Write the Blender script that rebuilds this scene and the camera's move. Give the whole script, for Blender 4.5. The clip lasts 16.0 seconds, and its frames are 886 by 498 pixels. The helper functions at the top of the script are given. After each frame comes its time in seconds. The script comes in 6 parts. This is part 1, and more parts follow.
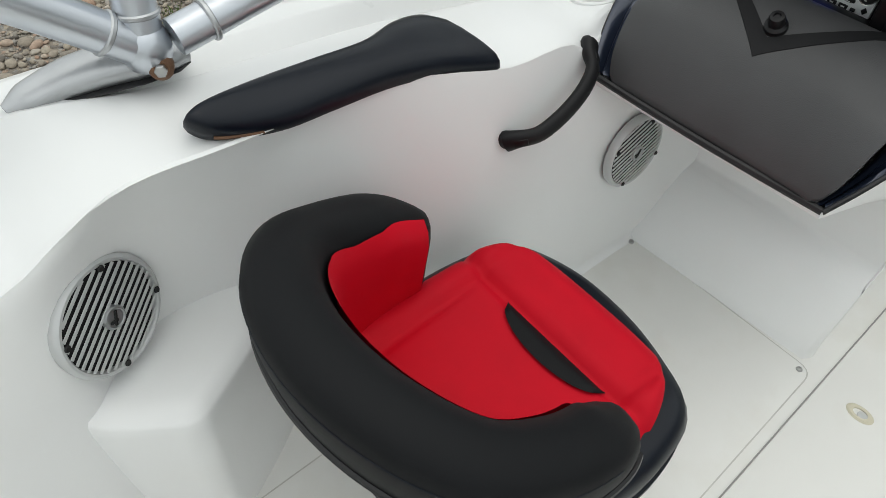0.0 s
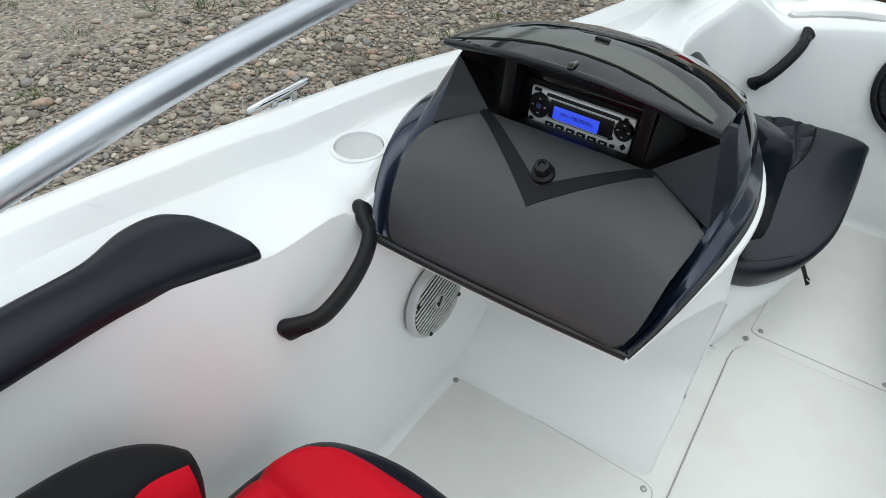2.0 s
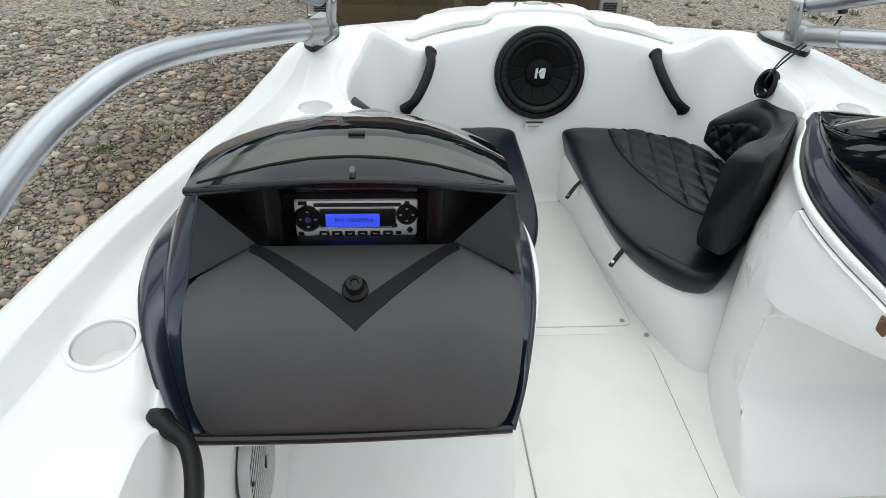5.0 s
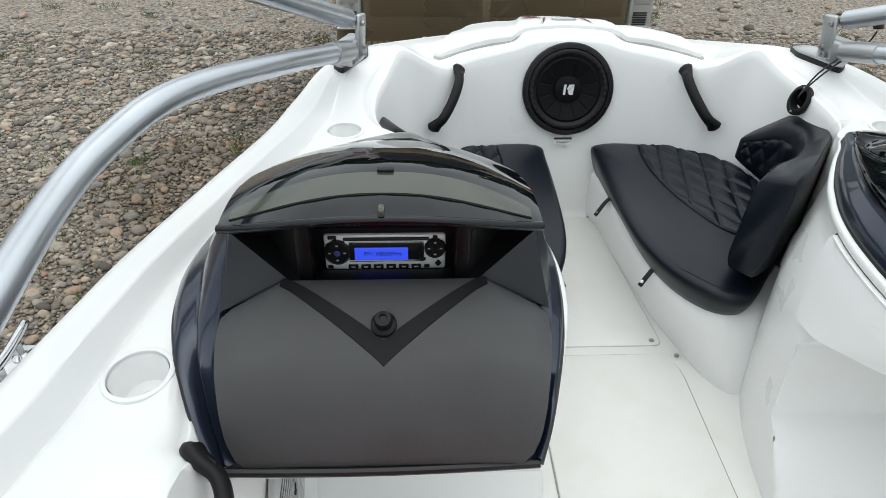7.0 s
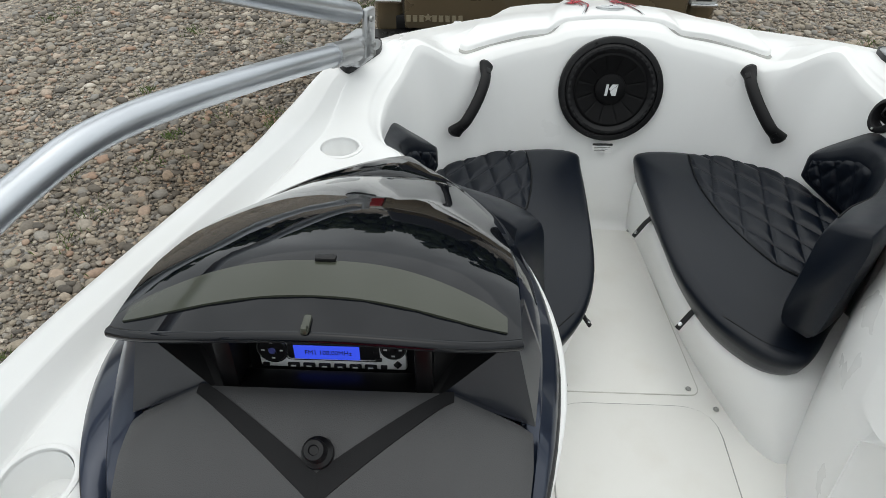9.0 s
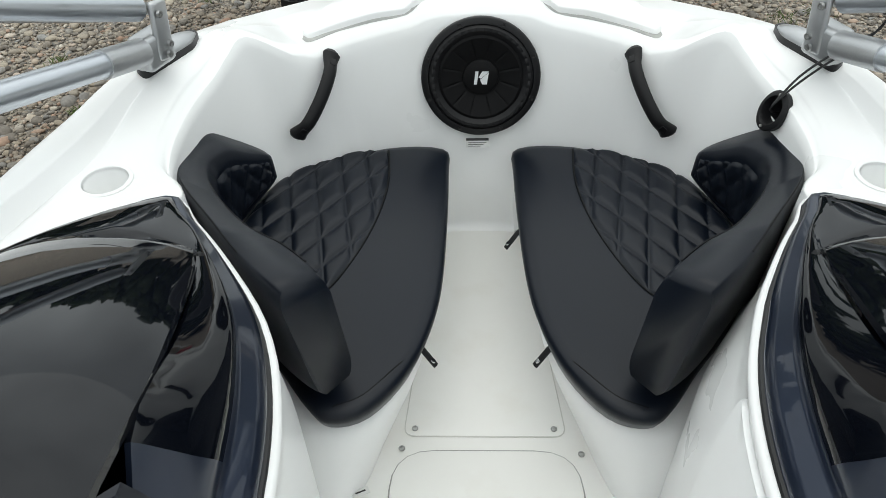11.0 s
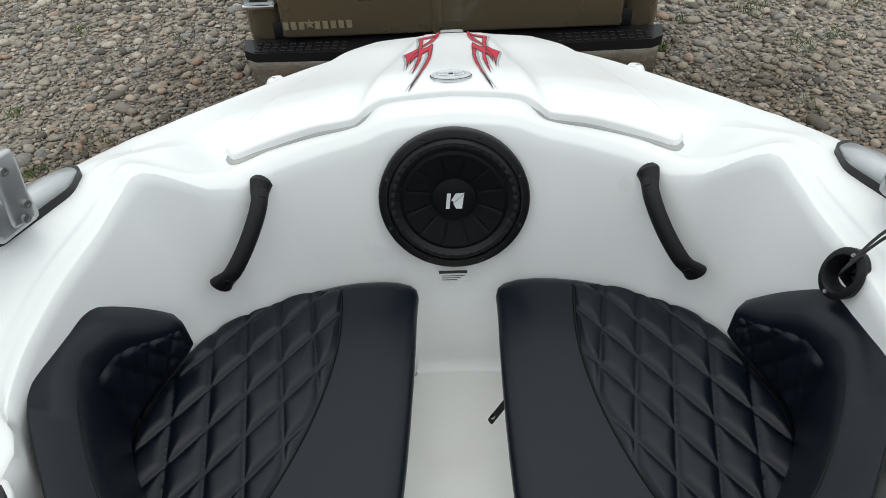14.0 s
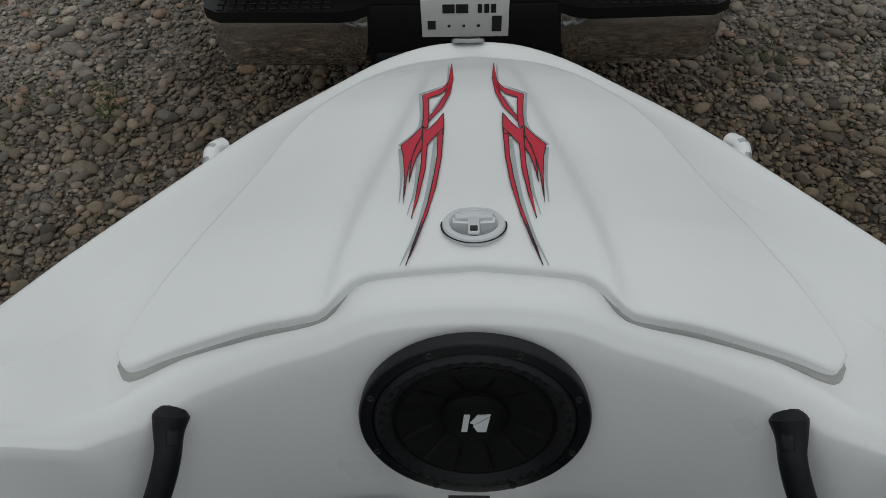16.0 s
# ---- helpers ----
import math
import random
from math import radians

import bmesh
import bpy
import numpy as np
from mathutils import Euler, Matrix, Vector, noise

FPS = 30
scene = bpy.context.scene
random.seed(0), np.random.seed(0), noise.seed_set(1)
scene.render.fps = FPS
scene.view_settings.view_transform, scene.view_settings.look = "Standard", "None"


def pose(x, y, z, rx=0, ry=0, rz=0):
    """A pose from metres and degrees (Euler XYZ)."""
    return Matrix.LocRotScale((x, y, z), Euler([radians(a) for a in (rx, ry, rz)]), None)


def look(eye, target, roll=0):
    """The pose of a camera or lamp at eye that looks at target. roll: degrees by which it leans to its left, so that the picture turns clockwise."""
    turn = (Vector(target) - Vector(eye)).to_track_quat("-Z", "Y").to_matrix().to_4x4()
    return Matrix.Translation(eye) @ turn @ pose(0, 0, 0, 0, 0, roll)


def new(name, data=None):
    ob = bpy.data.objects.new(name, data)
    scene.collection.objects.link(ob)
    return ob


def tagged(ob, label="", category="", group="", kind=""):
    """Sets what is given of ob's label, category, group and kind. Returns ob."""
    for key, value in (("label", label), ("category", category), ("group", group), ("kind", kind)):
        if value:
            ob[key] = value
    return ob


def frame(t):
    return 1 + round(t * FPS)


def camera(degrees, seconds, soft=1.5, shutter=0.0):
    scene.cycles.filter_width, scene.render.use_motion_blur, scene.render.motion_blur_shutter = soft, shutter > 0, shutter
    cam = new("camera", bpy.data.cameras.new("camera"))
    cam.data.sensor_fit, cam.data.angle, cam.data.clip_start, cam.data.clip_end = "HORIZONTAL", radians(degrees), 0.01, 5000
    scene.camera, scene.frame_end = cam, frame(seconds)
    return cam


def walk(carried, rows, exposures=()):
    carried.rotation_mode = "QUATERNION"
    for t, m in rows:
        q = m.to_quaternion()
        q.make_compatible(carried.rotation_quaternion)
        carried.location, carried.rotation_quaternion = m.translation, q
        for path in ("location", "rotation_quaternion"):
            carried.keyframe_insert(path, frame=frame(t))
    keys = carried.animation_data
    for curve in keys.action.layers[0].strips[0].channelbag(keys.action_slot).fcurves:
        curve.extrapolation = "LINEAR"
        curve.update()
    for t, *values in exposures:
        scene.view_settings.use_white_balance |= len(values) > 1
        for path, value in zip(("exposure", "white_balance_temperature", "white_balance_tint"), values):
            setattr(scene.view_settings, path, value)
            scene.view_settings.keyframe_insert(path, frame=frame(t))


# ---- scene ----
SKY, SUN = 0.106, 0.5
EXPOSURES = [(0.0, 0.37, 6650, 5), (1.0, 0.5, 6300, 5), (1.5, 0.53, 6400, 5), (2.5, 0.6, 6200, 4), (3.5, 0.66, 6250, 5), (4.5, 0.66, 6450, 5), (7.0, 0.66, 6450, 5), (8.0, 0.52, 6450, 5), (9.0, 0.52, 6600, 6), (10.0, 0.64, 6600, 5), (12.5, 0.66, 6450, 4), (13.5, 0.60, 6450, 4), (14.0, 0.50, 6450, 5), (14.5, 0.15, 6500, 6), (15.0, -0.09, 6450, 6), (16.0, -0.62, 6450, 6)]
cam = camera(63.5, 16.0, soft=0.6)
PATH = [
    (0, (-0.185, -1.883, 1.316), (-1.131, -0.921, -0.16), 4.8),
    (0.5, (-0.191, -1.847, 1.319), (-1.072, -0.752, -0.104), 5.7),
    (1, (-0.213, -1.796, 1.32), (-1.048, -0.593, -0.041), 6.0),
    (1.5, (-0.232, -1.732, 1.333), (-1.041, -0.454, 0.024), 6.0),
    (2, (-0.25, -1.661, 1.343), (-0.992, -0.308, 0.071), 5.8),
    (2.5, (-0.275, -1.611, 1.339), (-0.862, -0.165, 0.089), 5.4),
    (3, (-0.372, -1.553, 1.33), (-0.715, -0.019, 0.094), 4.5),
    (3.5, (-0.469, -1.533, 1.351), (-0.54, 0.047, 0.127), 3.9),
    (4, (-0.521, -1.56, 1.363), (-0.43, 0.041, 0.168), 3.0),
    (4.5, (-0.534, -1.565, 1.364), (-0.373, 0.063, 0.213), 2.6),
    (7, (-0.534, -1.543, 1.405), (-0.453, 0.1, 0.268), 1.0),
    (7.5, (-0.547, -1.509, 1.424), (-0.511, 0.087, 0.219), 0.6),
    (8, (-0.557, -1.491, 1.427), (-0.57, 0.075, 0.183), 0.1),
    (8.5, (-0.53, -1.427, 1.433), (-0.591, 0.136, 0.186), -0.3),
    (9, (-0.413, -1.255, 1.416), (-0.487, 0.321, 0.187), -0.1),
    (9.5, (-0.257, -1.097, 1.425), (-0.333, 0.478, 0.195), -0.3),
    (10, (-0.169, -1.045, 1.419), (-0.225, 0.502, 0.152), -0.3),
    (12.5, (0.07, -0.749, 1.384), (-0.026, 0.679, -0.013), -3.9),
    (13, (0.085, -0.721, 1.376), (-0.018, 0.729, 0.003), -4.0),
    (13.5, (0.089, -0.603, 1.373), (0.001, 0.862, 0.014), -3.7),
    (14, (0.03, -0.396, 1.392), (-0.045, 1.081, 0.045), -3.5),
    (14.5, (0.028, -0.228, 1.389), (-0.048, 1.232, 0.024), -3.4),
    (15, (0.055, -0.011, 1.407), (-0.027, 1.401, -0.007), -3.2),
    (15.5, (0.056, 0.156, 1.39), (-0.029, 1.489, -0.1), -3.1),
    (16, (-0.003, 0.354, 1.372), (-0.083, 1.589, -0.199), -3.1),
]
walk(cam, [(t, look(eye, target, roll)) for t, eye, target, roll in PATH], EXPOSURES)

# ---- world and sun: bright overcast ----
world = bpy.data.worlds.new("overcast_sky")
scene.world = world
world.use_nodes = True
wn, wl = world.node_tree.nodes, world.node_tree.links
wn.clear()
w_out = wn.new("ShaderNodeOutputWorld")
w_bg = wn.new("ShaderNodeBackground")
w_sky = wn.new("ShaderNodeTexSky")
w_sky.sky_type = "NISHITA"
w_sky.sun_disc = False
w_sky.sun_elevation, w_sky.sun_rotation = radians(84), radians(0)
w_sky.air_density, w_sky.dust_density = 1.0, 4.0
w_hsv = wn.new("ShaderNodeHueSaturation")
w_hsv.inputs["Saturation"].default_value = 0.34
w_co = wn.new("ShaderNodeTexCoord")
w_cl = wn.new("ShaderNodeTexNoise")
w_cl.inputs["Scale"].default_value, w_cl.inputs["Detail"].default_value = 2.6, 6
w_ramp = wn.new("ShaderNodeMapRange")
w_ramp.inputs["From Min"].default_value, w_ramp.inputs["From Max"].default_value = 0.3, 0.7
w_ramp.inputs["To Min"].default_value, w_ramp.inputs["To Max"].default_value = 0.72, 1.25
w_mul = wn.new("ShaderNodeMixRGB")
w_mul.blend_type = "MULTIPLY"
w_mul.inputs[0].default_value = 1.0
wl.new(w_co.outputs["Generated"], w_cl.inputs["Vector"])
wl.new(w_cl.outputs["Fac"], w_ramp.inputs["Value"])
wl.new(w_sky.outputs[0], w_hsv.inputs["Color"])
wl.new(w_ramp.outputs[0], w_mul.inputs[2])
# overcast: grey cloud cover, brighter overhead than at the horizon
w_sep = wn.new("ShaderNodeSeparateXYZ")
w_grad = wn.new("ShaderNodeMapRange")
w_grad.inputs["From Min"].default_value, w_grad.inputs["From Max"].default_value = 0.0, 1.0
w_grad.inputs["To Min"].default_value, w_grad.inputs["To Max"].default_value = 0.96, 1.12
w_grey = wn.new("ShaderNodeMixRGB")
w_grey.inputs[0].default_value = 0.65
w_grey.inputs[2].default_value = (7.4, 7.7, 8.0, 1)
w_ov = wn.new("ShaderNodeMixRGB")
w_ov.blend_type = "MULTIPLY"
w_ov.inputs[0].default_value = 1.0
wl.new(w_co.outputs["Generated"], w_sep.inputs[0])
wl.new(w_sep.outputs["Z"], w_grad.inputs["Value"])
wl.new(w_hsv.outputs[0], w_grey.inputs[1])
wl.new(w_grey.outputs[0], w_mul.inputs[1])
wl.new(w_mul.outputs[0], w_ov.inputs[1])
wl.new(w_grad.outputs[0], w_ov.inputs[2])
wl.new(w_ov.outputs[0], w_bg.inputs["Color"])
w_bg.inputs["Strength"].default_value = SKY
wl.new(w_bg.outputs[0], w_out.inputs[0])
sun = new("sun", bpy.data.lights.new("sun", "SUN"))
sun.data.energy, sun.data.angle, sun.data.color = SUN, radians(120), (1.0, 0.985, 0.97)
sun.matrix_world = look((0, 0, 0), (0.0, -0.10, -0.99))


# ---- materials ----
def material(name, base, rough=0.5, metal=0.0, coat=0.0, var=0.06, scale=6.0, grain=120.0, bump=0.0, dist=0.002,
             stain=None, stain_amt=0.0, stain_scale=3.0, ior=1.45, rough_var=0.08):
    m = bpy.data.materials.new(name)
    m.use_nodes = True
    n, l = m.node_tree.nodes, m.node_tree.links
    b = n["Principled BSDF"]
    co = n.new("ShaderNodeTexCoord")
    big = n.new("ShaderNodeTexNoise")
    big.inputs["Scale"].default_value, big.inputs["Detail"].default_value = scale, 5
    fine = n.new("ShaderNodeTexNoise")
    fine.inputs["Scale"].default_value, fine.inputs["Detail"].default_value = grain, 3
    l.new(co.outputs["Object"], big.inputs["Vector"])
    l.new(co.outputs["Object"], fine.inputs["Vector"])
    mix = n.new("ShaderNodeMixRGB")
    dark = tuple(c * (1 - 2.2 * var) for c in base)
    light = tuple(min(c * (1 + 1.2 * var), 0.95) for c in base)
    mix.inputs[1].default_value, mix.inputs[2].default_value = (*dark, 1), (*light, 1)
    l.new(big.outputs["Fac"], mix.inputs[0])
    last = mix
    if stain:
        ms = n.new("ShaderNodeTexNoise")
        ms.inputs["Scale"].default_value, ms.inputs["Detail"].default_value = stain_scale, 8
        l.new(co.outputs["Object"], ms.inputs["Vector"])
        mr = n.new("ShaderNodeMapRange")
        mr.inputs["From Min"].default_value, mr.inputs["From Max"].default_value = 0.5, 0.75
        mr.inputs["To Max"].default_value = stain_amt
        l.new(ms.outputs["Fac"], mr.inputs["Value"])
        m2 = n.new("ShaderNodeMixRGB")
        m2.inputs[2].default_value = (*stain, 1)
        l.new(mr.outputs[0], m2.inputs[0])
        l.new(last.outputs[0], m2.inputs[1])
        last = m2
    l.new(last.outputs[0], b.inputs["Base Color"])
    rr = n.new("ShaderNodeMapRange")
    rr.inputs["To Min"].default_value, rr.inputs["To Max"].default_value = max(rough - rough_var, 0.02), min(rough + rough_var, 1)
    l.new(big.outputs["Fac"], rr.inputs["Value"])
    l.new(rr.outputs[0], b.inputs["Roughness"])
    b.inputs["Metallic"].default_value = metal
    b.inputs["Coat Weight"].default_value = coat
    b.inputs["Coat Roughness"].default_value = 0.03
    b.inputs["IOR"].default_value = ior
    if bump:
        bp = n.new("ShaderNodeBump")
        bp.inputs["Strength"].default_value, bp.inputs["Distance"].default_value = bump, dist
        l.new(fine.outputs["Fac"], bp.inputs["Height"])
        l.new(bp.outputs[0], b.inputs["Normal"])
    return m


M = {}
M["gelcoat"] = material("white_gelcoat", (0.82, 0.825, 0.82), 0.30, var=0.015, scale=2.5, grain=40, bump=0.03, dist=0.003, stain=(0.68, 0.65, 0.57), stain_amt=0.11, stain_scale=4)
M["floor"] = material("nonskid_floor", (0.80, 0.795, 0.765), 0.5, var=0.02, scale=3, grain=420, bump=0.18, dist=0.001, stain=(0.60, 0.55, 0.46), stain_amt=0.28, stain_scale=5)
M["black_vinyl"] = material("black_vinyl", (0.0034, 0.0058, 0.0112), 0.35, ior=1.35, var=0.12, scale=5, grain=700, bump=0.25, dist=0.0006)
M["black_cover"] = material("black_stretch_cover", (0.0055, 0.006, 0.007), 0.60, ior=1.27, var=0.12, scale=5, grain=900, bump=0.3, dist=0.0005)
M["red_vinyl"] = material("red_vinyl", (0.56, 0.004, 0.018), 0.58, ior=1.22, var=0.10, scale=7, grain=800, bump=0.25, dist=0.0006)
M["mat"] = material("grey_rubber_mat", (0.060, 0.060, 0.062), 0.44, var=0.14, scale=7, grain=800, bump=0.5, dist=0.0009, rough_var=0.12)
M["mat_line"] = material("black_rubber_band", (0.010, 0.010, 0.011), 0.62, ior=1.3, var=0.1, scale=6, grain=1100, bump=0.3, dist=0.0005)
M["pod"] = material("navy_black_gloss", (0.018, 0.026, 0.048), 0.30, metal=0.5, coat=0.6, var=0.15, scale=3)
# darker copy of the pod paint: shade below the lid put into the colour
M["corner_panel"] = material("navy_black_shaded", (0.006, 0.008, 0.014), 0.34, coat=0.25, var=0.15, scale=4)
M["lid"] = material("black_gloss_lid", (0.0028, 0.0036, 0.0060), 0.03, coat=0.0, ior=1.40, var=0.1, scale=3, rough_var=0.015)
M["lens"] = material("smoked_lens", (0.046, 0.050, 0.037), 0.14, coat=0.1, var=0.1, scale=5, rough_var=0.04)
M["trim"] = material("black_rubber_trim", (0.010, 0.010, 0.011), 0.4, var=0.1, grain=300, bump=0.1)
M["pocket"] = material("dull_black_plastic", (0.003, 0.003, 0.0035), 0.40, ior=1.3, var=0.1, scale=9)
M["cone"] = material("cone_black", (0.004, 0.004, 0.0045), 0.6, ior=1.24, var=0.1, scale=12, grain=500, bump=0.2, dist=0.0006)
M["plastic"] = material("black_plastic", (0.006, 0.006, 0.007), 0.42, ior=1.38, var=0.12, scale=9, grain=500, bump=0.15, dist=0.0006)
M["handle"] = material("black_handle_rubber", (0.007, 0.007, 0.008), 0.5, ior=1.35, var=0.12, scale=9, grain=600, bump=0.2, dist=0.0006)
M["alu"] = material("brushed_aluminium", (0.60, 0.63, 0.67), 0.33, metal=0.88, var=0.08, scale=9, grain=260, bump=0.06, rough_var=0.1)
M["cast"] = material("cast_aluminium", (0.50, 0.51, 0.52), 0.40, metal=0.9, var=0.1, scale=20, grain=180, bump=0.15)
M["chrome"] = material("chrome", (0.62, 0.63, 0.64), 0.10, metal=1.0, var=0.03)
M["steel"] = material("stainless_steel", (0.45, 0.45, 0.44), 0.32, metal=1.0, var=0.1, scale=40)
M["rust"] = material("rusty_steel", (0.20, 0.11, 0.065), 0.6, metal=0.5, var=0.3, scale=60, grain=300, bump=0.4)
M["silver"] = material("silver_plastic", (0.66, 0.68, 0.69), 0.4, metal=0.1, var=0.03)
M["speaker_grey"] = material("grey_speaker_plastic", (0.56, 0.57, 0.57), 0.4, metal=0.25, var=0.04)
M["dark"] = material("dark_void", (0.012, 0.012, 0.012), 0.7, var=0.1)
M["sticker"] = material("white_sticker", (0.7, 0.7, 0.69), 0.5, var=0.02)
M["ink"] = material("black_ink", (0.02, 0.02, 0.02), 0.5, var=0.05)
M["decal_red"] = material("red_decal", (0.60, 0.02, 0.05), 0.35, var=0.05)
M["decal_grey"] = material("grey_decal", (0.42, 0.46, 0.47), 0.35, var=0.05)
M["decal_dark"] = material("dark_decal", (0.05, 0.015, 0.025), 0.35, var=0.05)
M["joint"] = material("panel_joint", (0.36, 0.36, 0.34), 0.7, var=0.15, scale=20)
M["truck"] = material("champagne_car_paint", (0.17, 0.135, 0.085), 0.28, metal=0.55, coat=0.9, var=0.05, scale=2)
M["letter"] = material("pale_champagne_letters", (0.30, 0.26, 0.18), 0.35, metal=0.4, var=0.04)
M["lamp_red"] = material("red_lamp_plastic", (0.35, 0.01, 0.01), 0.15, coat=0.8, var=0.05)
M["lamp_clear"] = material("clear_lamp_plastic", (0.55, 0.56, 0.55), 0.12, metal=0.5, coat=0.8, var=0.05)
M["tyre"] = material("tyre_rubber", (0.02, 0.02, 0.02), 0.75, var=0.15, grain=80, bump=0.3)
M["soft_joint"] = material("pale_panel_edge", (0.60, 0.59, 0.55), 0.7, var=0.12, scale=20)
M["door_gap"] = material("dark_door_gap", (0.07, 0.07, 0.065), 0.8, var=0.15, scale=20)
M["seal"] = material("pale_seal", (0.42, 0.42, 0.40), 0.7, var=0.1, scale=20)


def emission(name, color, strength):
    m = bpy.data.materials.new(name)
    m.use_nodes = True
    b = m.node_tree.nodes["Principled BSDF"]
    b.inputs["Base Color"].default_value = (*[c * 0.3 for c in color], 1)
    b.inputs["Emission Color"].default_value = (*color, 1)
    b.inputs["Emission Strength"].default_value = strength
    b.inputs["Roughness"].default_value = 0.2
    return m


M["lcd"] = emission("blue_lit_display", (0.05, 0.10, 0.95), 0.50)


# ---- mesh helpers ----
def part(name, bm, mat, parent=None, label="", smooth=True, angle=40):
    """Links a bmesh as one mesh object, under a thing or a part if given."""
    me = bpy.data.meshes.new(name)
    bmesh.ops.recalc_face_normals(bm, faces=bm.faces)
    bm.to_mesh(me)
    bm.free()
    if smooth:
        me.shade_smooth()
        me.set_sharp_from_angle(angle=radians(angle))
    me.materials.append(mat)
    ob = new(name, me)
    if parent is not None:
        ob.parent = parent
    if label:
        ob["label"] = label
    return ob


def thing(name, label, category, group="", kind="", at=(0, 0, 0)):
    ob = new(name)
    ob.location = at
    ob.empty_display_size = 0.05
    return tagged(ob, label, category, group, kind)


def world_part(name, bm, mat, parent, label="", **k):
    """A part whose mesh is given in world coordinates, under a thing that is only shifted."""
    off = Vector(parent.location)
    q = parent.parent
    while q is not None:
        off = off + Vector(q.location)
        q = q.parent
    bmesh.ops.translate(bm, verts=bm.verts, vec=-off)
    return part(name, bm, mat, parent, label, **k)


def catmull(pts, k, closed=False):
    """Points of a smooth curve through pts, k to a stretch."""
    pts = [Vector(p) for p in pts]
    n = len(pts)
    out = []
    for i in range(n if closed else n - 1):
        if closed:
            a, b, c, d = pts[i - 1], pts[i], pts[(i + 1) % n], pts[(i + 2) % n]
        else:
            b, c = pts[i], pts[i + 1]
            a = pts[i - 1] if i else b * 2 - c
            d = pts[i + 2] if i + 2 < n else c * 2 - b
        for j in range(k):
            t = j / k
            out.append(0.5 * ((2 * b) + (c - a) * t + (2 * a - 5 * b + 4 * c - d) * t * t + (3 * b - a - 3 * c + d) * t ** 3))
    if not closed:
        out.append(pts[-1])
    return out


def lathe(profile, seg=32, axis_m=None):
    """Profile (r, z) turned about z, then moved by axis_m."""
    bm = bmesh.new()
    rings = []
    for r, z in profile:
        if r < 1e-6:
            rings.append([bm.verts.new((0, 0, z))])
        else:
            rings.append([bm.verts.new((r * math.cos(2 * math.pi * i / seg), r * math.sin(2 * math.pi * i / seg), z)) for i in range(seg)])
    for a, b in zip(rings, rings[1:]):
        for i in range(seg):
            j = (i + 1) % seg
            if len(a) == 1 and len(b) > 1:
                bm.faces.new((a[0], b[i], b[j]))
            elif len(b) == 1 and len(a) > 1:
                bm.faces.new((a[i], a[j], b[0]))
            elif len(a) > 1:
                bm.faces.new((a[i], a[j], b[j], b[i]))
    if axis_m is not None:
        bm.transform(axis_m)
    return bm


def rings_bm(rings, closed=True, cap0=True, cap1=True):
    """Skin over rings of equal length."""
    bm = bmesh.new()
    vs = [[bm.verts.new(p) for p in ring] for ring in rings]
    n = len(vs[0])
    for a, b in zip(vs, vs[1:]):
        for i in range(n if closed else n - 1):
            j = (i + 1) % n
            bm.faces.new((a[i], a[j], b[j], b[i]))
    if closed and cap0:
        bm.faces.new(vs[0][::-1])
    if closed and cap1:
        bm.faces.new(vs[-1])
    return bm


def tube(path, r, seg=14, flat=1.0, up=(0, 0, 1)):
    """Round (or flattened) bar along a path; r may be a list."""
    path = [Vector(p) for p in path]
    rs = r if isinstance(r, (list, tuple)) else [r] * len(path)
    rings = []
    upv = Vector(up)
    for i, p in enumerate(path):
        d = (path[min(i + 1, len(path) - 1)] - path[max(i - 1, 0)]).normalized()
        s = d.cross(upv)
        if s.length < 1e-4:
            s = d.cross(Vector((1, 0, 0)))
        s.normalize()
        u = s.cross(d).normalized()
        rings.append([p + s * (rs[i] * math.cos(2 * math.pi * j / seg)) + u * (rs[i] * flat * math.sin(2 * math.pi * j / seg)) for j in range(seg)])
    return rings_bm(rings)


def box(cx, cy, cz, sx, sy, sz, bevel=0.0, seg=2, m=None):
    bm = bmesh.new()
    bmesh.ops.create_cube(bm, size=1)
    bmesh.ops.scale(bm, vec=(sx, sy, sz), verts=bm.verts)
    if bevel:
        bmesh.ops.bevel(bm, geom=bm.edges[:], offset=bevel, segments=seg, profile=0.5, affect="EDGES")
    bmesh.ops.translate(bm, vec=(cx, cy, cz), verts=bm.verts)
    if m is not None:
        bm.transform(m)
    return bm


def join(*bms):
    """One bmesh out of several."""
    out = bmesh.new()
    for b in bms:
        me = bpy.data.meshes.new("tmp")
        b.to_mesh(me)
        b.free()
        out.from_mesh(me)
        bpy.data.meshes.remove(me)
    return out


def mirrored(bm):
    bmesh.ops.scale(bm, vec=(-1, 1, 1), verts=bm.verts)
    bmesh.ops.reverse_faces(bm, faces=bm.faces)
    return bm


def slab(outline, z0, z1, bevel=0.004, seg=2, zfun=None):
    """A plate over an outline (list of x, y), with rounded upper edge."""
    bm = bmesh.new()
    vs = [bm.verts.new((x, y, z0)) for x, y in outline]
    f = bm.faces.new(vs)
    r = bmesh.ops.extrude_face_region(bm, geom=[f])
    top = [v for v in r["geom"] if isinstance(v, bmesh.types.BMVert)]
    bmesh.ops.translate(bm, vec=(0, 0, z1 - z0), verts=top)
    if bevel:
        ed = [e for e in bm.edges if all(abs(v.co.z - z1) < 1e-6 for v in e.verts)]
        bmesh.ops.bevel(bm, geom=ed, offset=bevel, segments=seg, profile=0.5, affect="EDGES")
    return bm


